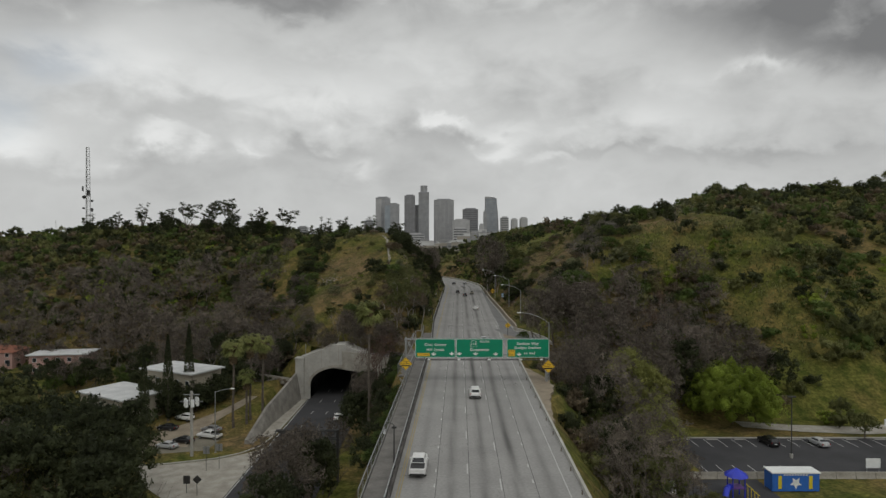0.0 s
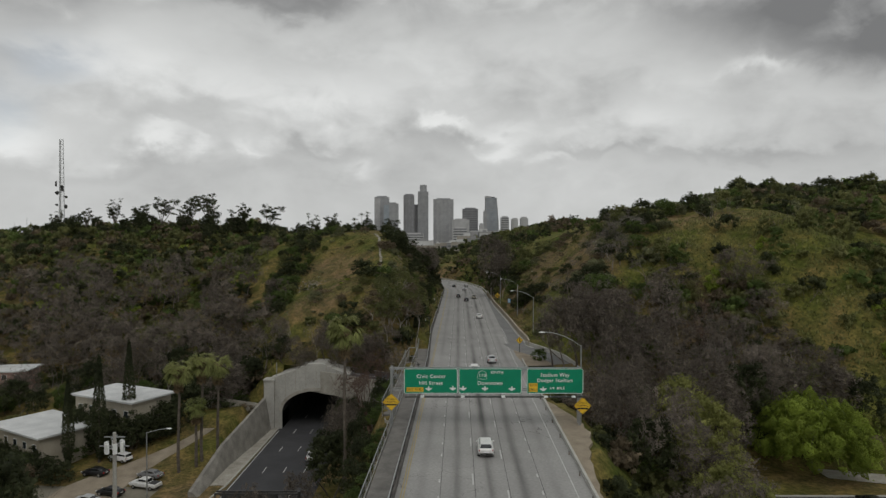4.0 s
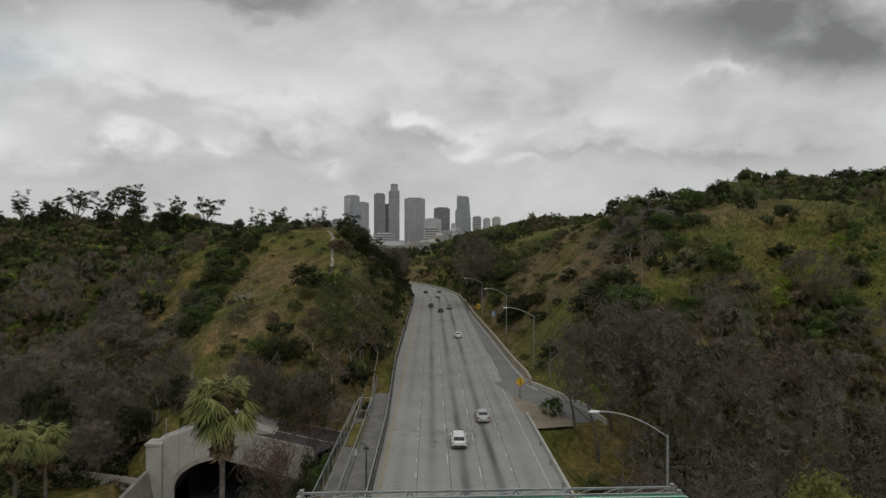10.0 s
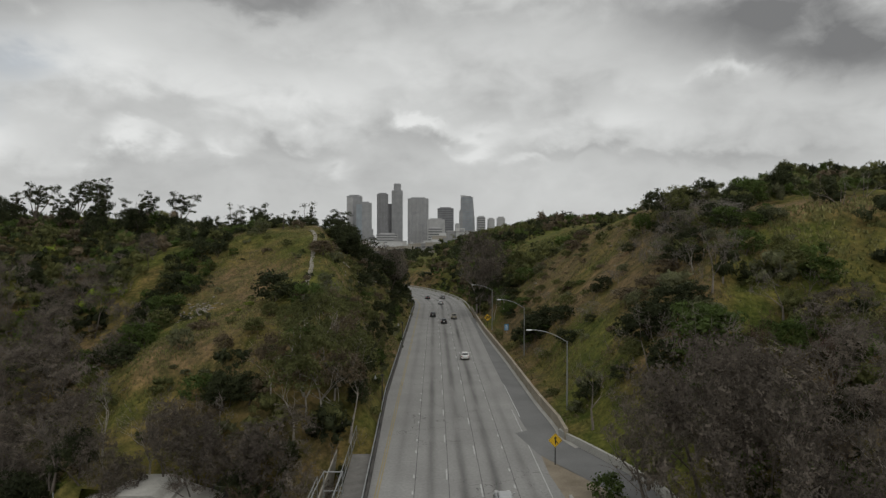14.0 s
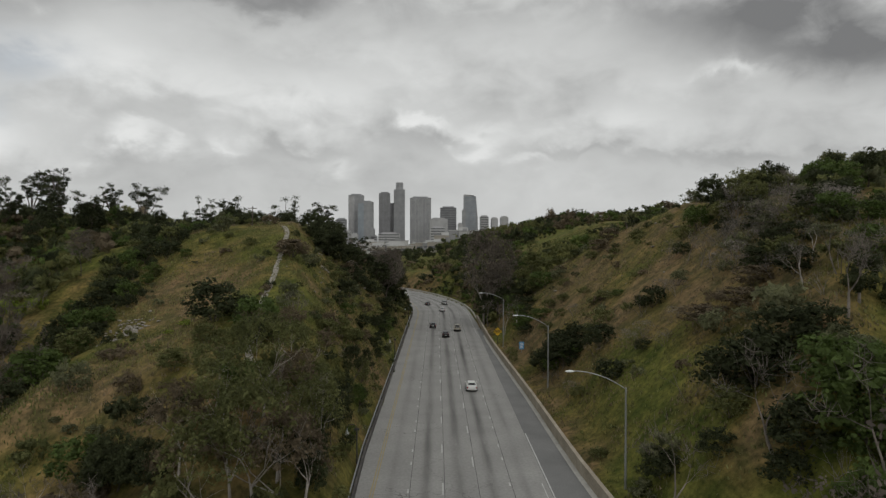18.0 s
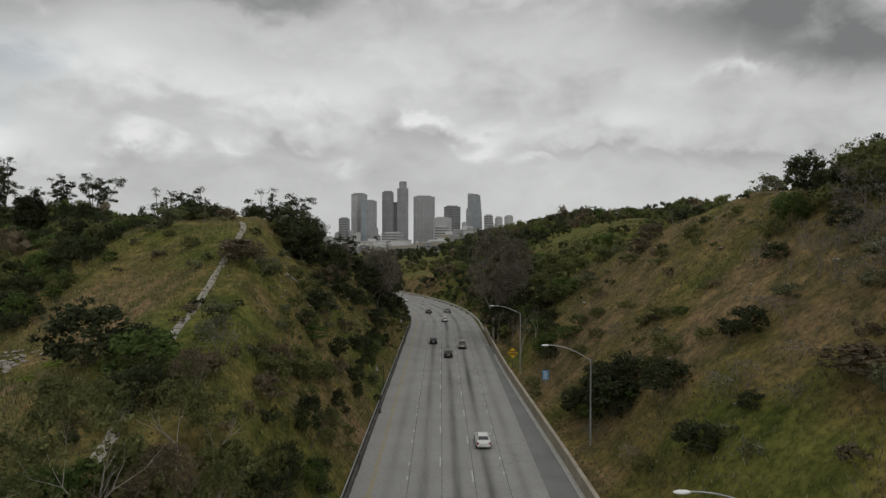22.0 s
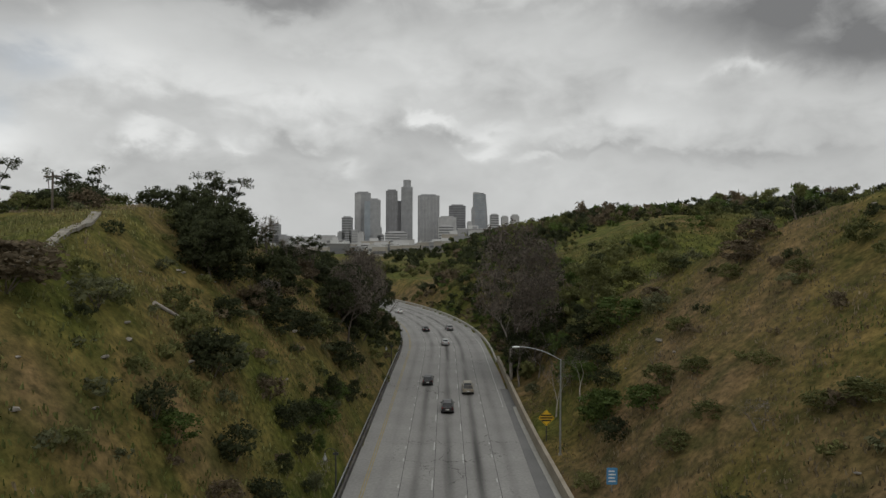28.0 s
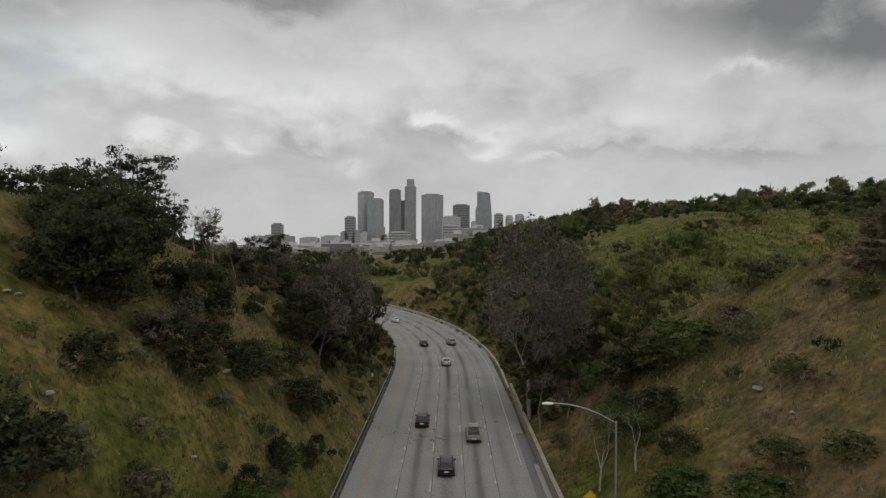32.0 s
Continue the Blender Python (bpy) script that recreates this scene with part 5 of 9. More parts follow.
def palm_tree(seed, h, crown_r, label):
    rs = np.random.RandomState(seed)
    out = []
    p = np.array([0, 0, -0.4])
    for k in range(7):
        q = np.array([rs.normal(0, 0.06), rs.normal(0, 0.06), h * (k + 1) / 7])
        out.append(tube(p, q, 0.30 - 0.015 * k, 0.285 - 0.015 * k, 9))
        p = q
    vs, fs, n = [], [], 0
    for i in range(64):
        a, el = rs.uniform(0, 6.28), rs.uniform(-0.75, 1.15)
        stem = crown_r * 0.55
        tip = np.array([math.cos(a) * math.cos(el), math.sin(a) * math.cos(el), math.sin(el)]) * stem + [0, 0, h]
        out_d = (tip - [0, 0, h]) / stem
        for j in range(13):
            b = (j / 12 - 0.5) * 2.5
            side = np.cross(out_d, [0, 0, 1])
            side /= np.linalg.norm(side) + 1e-6
            d = out_d * math.cos(b) + side * math.sin(b)
            e = tip + d * crown_r * 0.45 + np.array([0, 0, -0.20 * crown_r * (1 + rs.rand())])
            w = np.cross(d, [0, 0, 1]) * 0.055 * crown_r / 2
            m_ = (tip + e) / 2 + np.array([0, 0, 0.10])
            vs += [tip, m_ + w, e, m_ - w]
            fs.append([n, n + 1, n + 2, n + 3])
            n += 4
    th = tree_thing("fan_palm", label, "palm", "fan palms", joined(out), (np.array(vs), np.array(fs)), M_BARK, M_PALM, "green fan leaves")
    d = rs.normal(0, 1, (420, 3))
    pts = np.stack([np.cos(d[:, 0] * 6) * crown_r * rs.uniform(0.10, 0.30, 420), np.sin(d[:, 0] * 6) * crown_r * rs.uniform(0.10, 0.30, 420), h - rs.uniform(0.1, crown_r * 1.35, 420)], 1)
    sk = leaves_at(pts, np.stack([pts[:, 0], pts[:, 1], np.zeros(420)], 1), 0.5, rs, 0.3)
    ob = new("skirt", fast_mesh("skirt", *sk, M_PALM_DRY))
    ob.parent = th
    ob["label"] = "hanging dry leaves"
    return th


def cypress_tree(seed, h, label):
    rs = np.random.RandomState(seed)
    n = 2600
    z = rs.uniform(0.03, 1, n)
    r = 0.95 * np.minimum(1, 3.5 * z) * (1 - z ** 2.2) + 0.04
    a = rs.uniform(0, 6.28, n)
    k = rs.uniform(0.75, 1.05, n)
    p = np.stack([np.cos(a) * r * k, np.sin(a) * r * k, z * h], 1)
    crown = leaves_at(p, np.stack([np.cos(a), np.sin(a), np.full(n, 0.5)], 1), 0.22, rs, 0.5)
    return tree_thing("cypress", label, "tree", "cypresses", tube((0, 0, -0.3), (0, 0, h * 0.7), 0.2, 0.05, 7), crown, M_BARK, M_LEAF_DARK)


# ---- thickets: many alike plants joined, one object for each kind of leaf
STUFF = {}


def add_stuff(key, v, f):
    STUFF.setdefault(key, []).append((v, f))


def placed(shape, x, y, z, s, sz, a):
    v, f = shape
    c, sn = math.cos(a) * s, math.sin(a) * s
    w = np.empty_like(v)
    w[:, 0] = v[:, 0] * c - v[:, 1] * sn + x
    w[:, 1] = v[:, 0] * sn + v[:, 1] * c + y
    w[:, 2] = v[:, 2] * s * sz + z
    return w, f


FAR_SHRUB = [shrub_shape(100 + i, 4.4, 3.4, 8, 0.62, 8) for i in range(6)]
MID_SHRUB = [shrub_shape(150 + i, 4.2, 3.2, 18, 0.36, 12) for i in range(6)]
NEAR_SHRUB = [shrub_shape(200 + i, 3.6, 2.8, 40, 0.20, 14, 0.4) for i in range(6)]
LOW_SHRUB = [shrub_shape(300 + i, 1.7, 0.9, 9, 0.20, 12, 0.4) for i in range(5)]
TWIG_SHRUB = [thicket_twigs(400 + i, 3.0, 4)[0] for i in range(5)]
TWIG_TREE = [bare_shape(500 + i, 7.5, 3, 0.10, 0.5, (2, 3), 0.74)[0] for i in range(4)]


HAZE = [foliage(np.random.RandomState(550 + i), 26, 9, (3.0, 3.0, 3.3), 1.6, 0.62, 1.05, 0.2, 0.4, 0) for i in range(4)]
HAZE_FAR = [foliage(np.random.RandomState(560 + i), 18, 7, (3.0, 3.0, 3.3), 1.6, 0.72, 1.15, 0.2, 0.45, 0) for i in range(4)]
BRUSH = [foliage(np.random.RandomState(570 + i), 22, 12, (2.6, 2.6, 2.2), 0.4, 0.42, 0.9, 0.2, 0.35, 0) for i in range(4)]
TWIG_FAR = [bare_shape(510 + i, 7.5, 2, 0.13, 0.5, (2, 4), 0.74)[0] for i in range(4)]


def chance(*pairs):
    """A pick from (weight, value) pairs."""
    r = RS.rand() * sum(p for p, v in pairs)
    for p, v in pairs:
        r -= p
        if r <= 0:
            return v
    return pairs[-1][1]


D, O, G, B, Y, R = "dark", "olive", "green", "brown", "grey", "bright"


def zone(x, y, u, w):
    """What grows at a place: the chance that something does, and its kinds. w: a slow wander, -1 to 1."""
    if u < -9.5:
        if -94 < x < -54 and y < 193 or -142 < x <= -94 and y < 203:
            return (0.5 if x < -60 and 184 < y < 193 else 0), ((1, D), (1, G))
        if y < 168 or -42.5 < x < -20 and y < 180:
            return 0, ()
        if x < -47.5 - 2 * w - 0.35 * max(0.0, 218 - y) * (y > 199) + 0.10 * max(0.0, y - 250):
            if x > -62 and y > 218:
                return 0.97, ((3.0, D), (1.6, G), (1.2, O))
            if y < 232 + 10 * w:
                return 0.95, ((0.9, "twig"), (3.4, "tree"), (1.4, B), (1.8, D), (0.4, G), (0.7, O))
            return 0.93, ((2.4, D), (2.1, O), (1.2, G), (0.5, "twig"), (0.9, B), (0.9 if y < 262 else 0, "tree"), (0.12, R))
        if y < (189.5 if u > -23 else 181) + 2 * w:
            if u > -24 and y > 181:
                return 0.8, ((2.0, D), (0.8, B), (2.4, O), (1.2, "twig"), (0.4, G))
            return 0.85, ((1.2, "twig"), (3.0, "tree"), (1.6, B), (2.0, D), (0.5, O))
        if y < 199:
            if u > -22:
                return 0.95, ((2.0, O), (2.4, D), (0.6, B), (0.8, G))
            return 0.26, ((0.6, D), (0.7, O), (0.6, B), (0.9, Y), (3.0, "low"), (0.5, "twig"))
        if y < 312:
            if u > -13.5:
                return 0.8, ((1.6, D), (1.6, O), (0.8, G), (0.8, "twig"), (0.5, Y))
            if u > -15.5 and y < 218:
                return 0.8, ((2.2, D), (1.8, O), (0.8, G), (0.5, "low"))
            if u > -18:
                return 0.85, ((0.5, D), (0.8, O), (0.8, B), (6.5, "low"), (0.6, "twig"))
            if y > 292:
                return 0.3, ((2, D), (1, O), (1, B))
            if y > 272 and u < -26:
                return 0.3, ((2, D), (1.4, O), (0.5, B))
            if u > -27:
                return 0.62, ((0.6, D), (0.7, O), (0.6, B), (6.4, "low"), (0.5, Y), (0.2, "twig"))
            return (0.10 if y < 262 else 0.18), ((0.2, O), (0.2, G), (4.0, "low"), (0.2, Y))
        if y < 470:
            return 0.92, ((3, D), (0.8, B), (1.2, O))
        return 0.5, ((2, D), (1, O))
    if u > 12:
        if y < 150 and (x > 38 and y < 124 or x > 0.375 * y and y < 124 or 46 < x < 80 and y < 137):
            return 0, ()
        if u < 16.5 and y < 144:
            return 0, ()
        if 144 < y < 186 and u < 27:
            return 0, ()
        if y < (180 if x > 50 else 171) and x < 80 + 8 * w:
            if u < 24 and y > 172:
                return 0.25, ((1, D), (1, O), (1, G))
            return 0.92, ((1.0, "twig"), (2.4, "tree"), (1.2, B), (1.7, D), (2.2, O), (0.9, G), (0.8, "redtwig"))
        if y < 215 and x >= 62:
            return (0.12 if w < 0.12 else 0.85), ((1.6, O), (1.5, G), (0.9, "twig"), (1.1, D), (0.25, R))
        if x > 130:
            return 0.7, ((2, D), (2, O), (1, G), (0.6, B))
        if y < 248 and 44 < x < 72:
            return 0.42, ((2.4, "twig"), (0.7, D), (0.9, O), (1.0, Y))
        if y < 262 and x >= 66:
            return 0.5, ((1.2, D), (1.6, O), (1.2, G), (0.8, "twig"), (1.0, Y))
        if y < 308:
            if u < 19:
                return 0.05, ((1, O), (1, Y))
            if u < 22 and y > 210:
                return 0.34, ((2, D), (1, O), (0.8, "twig"), (0.6, G))
            return 0.30 + (0.15 if w > 0.4 else 0), ((0.6, O), (0.5, D), (0.7, Y), (0.8, "twig"), (4.4, "low"))
        if y < 350:
            if x < 41 + 3 * w:
                return 0.9, ((1.6, D), (1.6, G), (1.4, O), (0.8, B), (0.7, "twig"))
            return 0.09 if w < 0.3 else 0.5, ((2, O), (1, D), (1, G))
        if y < 470:
            if u < 34:
                return 0.92, ((2, D), (1.2, B), (1, O), (0.6, G))
            if x > 112 and y > 384:
                return 0.9, ((3, D), (1.5, O), (0.5, G))
            return (0.04 if w < 0.42 else 0.8), ((1.5, D), (1.5, O), (0.6, G))
        if y < 535 and x < 26:
            return 0.04, ((1, O),)
        if y < 1300:
            return 0.85, ((2.4, D), (1.6, O), (0.8, B), (0.5, G))
    return 0, ()


LEAFMAT = {"haze": M_HAZE, "brush": M_BRUSH, D: M_LEAF_DARK, O: M_LEAF_OLIVE, G: M_LEAF_GREEN, B: M_LEAF_BROWN, Y: M_LEAF_GREY, R: M_LEAF_BRIGHT}
SINGLES = []


def scatter(x0, x1, y0, y1, step, near, size=1.0, mid=False):
    xs, ys = np.meshgrid(np.arange(x0, x1, step), np.arange(y0, y1, step))
    xs = xs.ravel() + RS.uniform(-0.45, 0.45, xs.size) * step
    ys = ys.ravel() + RS.uniform(-0.45, 0.45, ys.size) * step
    zs = ground_height(xs, ys)
    us = road_uv(xs, ys)
    ws = wavy(xs, ys, 0.075, 31)
    for x, y, z, u, w in zip(xs, ys, zs, us, ws):
        p, kinds = zone(x, y, u, w)
        if RS.rand() > p:
            continue
        k = chance(*kinds)
        a = RS.uniform(0, 6.28)
        s = RS.uniform(0.6, 1.25) * size
        # beside the paving plants are smaller
        edge = min(abs(u + 9.5), abs(u - float(ramp_edge(y)))) if y < 480 else 9
        s *= min(1.0, 0.35 + edge * 0.11)
        sz = RS.uniform(0.75, 1.3)
        if k == "twig":
            add_stuff("twig", *placed(TWIG_SHRUB[RS.randint(5)], x, y, z, s * 1.1, sz, a))
            if near and RS.rand() < 0.75:
                add_stuff("brush", *placed(BRUSH[RS.randint(4)], x, y, z, s * 0.55, sz, a))
        elif k == "redtwig":
            add_stuff("redtwig", *placed(TWIG_SHRUB[RS.randint(5)], x, y, z, s * 1.3, sz, a))
        elif k == "tree":
            add_stuff("twig", *placed((TWIG_TREE if mid else TWIG_FAR)[RS.randint(4)], x, y, z, s * 1.05, sz, a))
            add_stuff("haze", *placed((HAZE if mid else HAZE_FAR)[RS.randint(4)], x, y, z, s * RS.uniform(0.9, 1.3), sz, a))
            add_stuff(D if RS.rand() < 0.6 else B, *placed(FAR_SHRUB[RS.randint(6)], x + RS.normal(0, 1), y + RS.normal(0, 1), z, s * 0.6, 0.8, a))
        elif k == "low":
            add_stuff((O, B, D, Y, O)[RS.randint(5)], *placed(LOW_SHRUB[RS.randint(5)], x, y, z, s * 1.2, sz, a))
        elif near and len(SINGLES) < 170:
            SINGLES.append((k, x, y, z, s, sz, a))
        else:
            add_stuff(k, *placed((NEAR_SHRUB if near else MID_SHRUB if mid else FAR_SHRUB)[RS.randint(6)], x, y, z, s, sz, a))


# slopes that the camera passes close by, then the far hillsides
scatter(-58, 0, 199, 312, 3.0, True)
scatter(24, 66, 196, 308, 3.4, True)
scatter(-64, 0, 168, 199, 3.2, False, 1.15, True)
scatter(-64, -58, 199, 224, 3.4, False, 1.15, True)
scatter(15, 90, 64, 196, 3.2, False, 1.2, True)
scatter(66, 130, 150, 308, 4.0, False, 1.35)
scatter(-58, 30, 312, 400, 3.6, False, 1.15, True)
scatter(-150, -64, 168, 380, 4.0, False, 1.35)
scatter(-300, -150, 190, 420, 5.0, False, 1.5)
scatter(24, 150, 308, 480, 3.8, False, 1.1)
scatter(130, 260, 150, 420, 5.5, False, 1.5)
scatter(-60, 24, 400, 560, 5.0, False, 1.4)
scatter(30, 200, 480, 900, 9.0, False, 2.2)
scatter(30, 260, 900, 1300, 14.0, False, 3.0)

SHRUB_LABEL = {D: "dark evergreen shrub on the slope", O: "olive-green shrub on the grassy slope", G: "leafy green shrub on the slope",
               B: "brownish half-dry shrub on the slope", Y: "grey-green sage shrub on the dry slope", R: "bright green shrub on the slope"}
shrub_mesh = {}
STEMS = fast_mesh("stems", *joined([tube((0, 0, -0.3), (0.9 * math.cos(q) * 0.8, 0.9 * math.sin(q) * 0.8, 1.3), 0.05, 0.02, 4) for q in (0.2, 1.4, 2.7, 3.9, 5.2)]), M_BARK)


def shrub_thing(foliage_me, label, group, m, stem_scale=1.0):
    """A shrub with its foliage and its stems."""
    th = tagged(new("shrub"), label, "shrub", group)
    th.matrix_basis = m
    ob = new("foliage", foliage_me)
    ob.parent = th
    st = new("stem", STEMS)
    st.parent = th
    st.matrix_basis = Matrix.Scale(stem_scale, 4)
    return th


for k, x, y, z, s, sz, a in SINGLES:
    i = RS.randint(6)
    if (k, i) not in shrub_mesh:
        shrub_mesh[k, i] = fast_mesh("foliage", *NEAR_SHRUB[i], LEAFMAT[k])
    shrub_thing(shrub_mesh[k, i], SHRUB_LABEL[k], "slope shrubs", Matrix.Translation((x, y, z)) @ Matrix.Rotation(a, 4, "Z") @ Matrix.Diagonal((s, s, s * sz, 1)))

# ---- tufts of grass on the open slopes


def grass(n, x0, x1, y0, y1, m_key, ok, h, seed):
    rs = np.random.RandomState(seed)
    x, y = rs.uniform(x0, x1, n), rs.uniform(y0, y1, n)
    u = road_uv(x, y)
    keep = ok(x, y, u)
    x, y = x[keep], y[keep]
    z = ground_height(x, y)
    n = len(x)
    for k in range(3):
        a = rs.uniform(0, 6.28, n)
        w = h * rs.uniform(0.18, 0.4, n)
        hh = h * rs.uniform(0.5, 1.3, n)
        ox, oy = rs.normal(0, 0.25, n), rs.normal(0, 0.25, n)
        lean = rs.normal(0, 0.3, (n, 2)) * h
        p0 = np.stack([x + ox - np.cos(a) * w, y + oy - np.sin(a) * w, z - 0.12], 1)
        p1 = np.stack([x + ox + np.cos(a) * w, y + oy + np.sin(a) * w, z - 0.12], 1)
        p2 = np.stack([x + ox + np.cos(a) * w * 0.7 + lean[:, 0], y + oy + np.sin(a) * w * 0.7 + lean[:, 1], z + hh], 1)
        p3 = np.stack([x + ox - np.cos(a) * w * 0.5 + lean[:, 0], y + oy - np.sin(a) * w * 0.5 + lean[:, 1], z + hh * 0.8], 1)
        add_stuff(m_key, np.stack([p0, p1, p2, p3], 1).reshape(-1, 3), np.arange(n * 4).reshape(-1, 4))


grass(26000, -54, 0, 192, 312, "grass", lambda x, y, u: (u < -10.5) & (wavy(x, y, 0.3, 61) > -0.35), 0.22, 41)
grass(12000, -54, 0, 190, 312, "drygrass", lambda x, y, u: (u < -10.5) & (wavy(x, y, 0.12, 21) > 0.1), 0.2, 42)
grass(18000, 22, 66, 186, 312, "drygrass", lambda x, y, u: (u > ramp_edge(y) + 1.0) & (wavy(x, y, 0.3, 62) > -0.3), 0.2, 43)
grass(10000, 22, 66, 180, 312, "grass", lambda x, y, u: (u > ramp_edge(y) + 1.0) & (wavy(x, y, 0.12, 21) < 0.05), 0.22, 44)
grass(7000, 60, 130, 150, 215, "grass", lambda x, y, u: u > 30, 0.5, 45)
grass(7000, 40, 130, 318, 400, "grass", lambda x, y, u: u > 30, 0.5, 46)

# ---- single trees
gums = [gum_tree(600 + i, h, "tall dark eucalyptus on the ridge with bare limbs below") for i, h in enumerate((17, 20, 16, 18))]
RIDGE = [(-96, 322), (-112, 334), (-124, 330), (-140, 338), (-152, 343), (-168, 350), (-182, 348), (-84, 330), (-70, 326), (-60, 318), (-100, 345), (-132, 352), (-48, 306), (-205, 362), (-158, 356), (-118, 349)]
rr = random.Random(8)
for i, (x, y) in enumerate(RIDGE):
    set_tree(gums[i % 4], x, y, rr.uniform(0.85, 1.2), rr.uniform(0, 6.28), -0.4)
for x, y, s in ((-38.3, 331, 1.25), (-19.6, 308, 0.44), (-16.5, 312, 0.46), (-23, 305, 0.42), (-13.5, 316, 0.45), (-21.2, 290, 0.52), (98, 548, 0.55), (108.5, 552, 0.62), (113, 556, 0.5), (116, 553, 0.45)):
    set_tree(gums[rr.randrange(4)], x, y, s, rr.uniform(0, 6.28), -0.4)

oaks = [leafy_tree(640 + i, 7.5, 8.0, 85, 30, 0.24, mt, "oak", lb, "dark evergreen trees", base=0.08) for i, (mt, lb) in enumerate(((M_LEAF_DARK, "dense dark evergreen tree on the crest of the hill"), (M_LEAF_GREEN, "dense green oak on the crest of the hill"), (M_LEAF_OLIVE, "rounded olive-green tree on the crest of the hill")))]
for x, y, s in ((-18, 281.5, 1.0), (-17.6, 276.8, 0.95), (-16.8, 274, 0.9), (-19.5, 279, 0.95), (-13.5, 288, 0.8), (-22, 284, 0.85), (-30, 290, 0.6), (-40, 292, 0.6), (58, 233, 0.8), (66, 236, 0.8), (74, 238, 0.75), (84, 240, 0.8), (100, 244, 0.8),
                (-66.5, 151.5, 0.9), (-72, 154, 0.95), (-61, 151.5, 0.85), (-57.5, 157, 0.9), (-76.5, 152.5, 0.6), (-84, 147, 0.6), (-79.5, 144.5, 0.6), (-75, 142.6, 0.55), (-46, 181, 0.75), (-51, 183, 0.85), (-42, 183, 0.7), (-56, 181, 0.85), (-62, 183, 0.8), (-49, 187, 0.8), (-20.5, 186.5, 0.62), (-23.5, 187.5, 0.6), (58, 330, 0.8), (36, 330, 0.9), (30, 338, 1.0), (27, 326, 0.85), (53.8, 560, 2.2), (50, 566, 1.8), (77, 562, 1.2), (82, 560, 1.0), (33, 352, 1.0), (-14, 345, 1.1), (-20, 338, 1.1), (-8, 356, 1.0), (-28, 352, 1.1), (-6, 372, 1.0), (-16, 366, 1.1), (-13, 388, 1.0), (-36, 345, 1.0), (-44, 358, 1.0)):
    set_tree(oaks[0 if x < -10 else (0, 1, 2, 2, 1)[rr.randrange(5)]], x, y, s, rr.uniform(0, 6.28), -0.3, rr.uniform(0.85, 1.15))

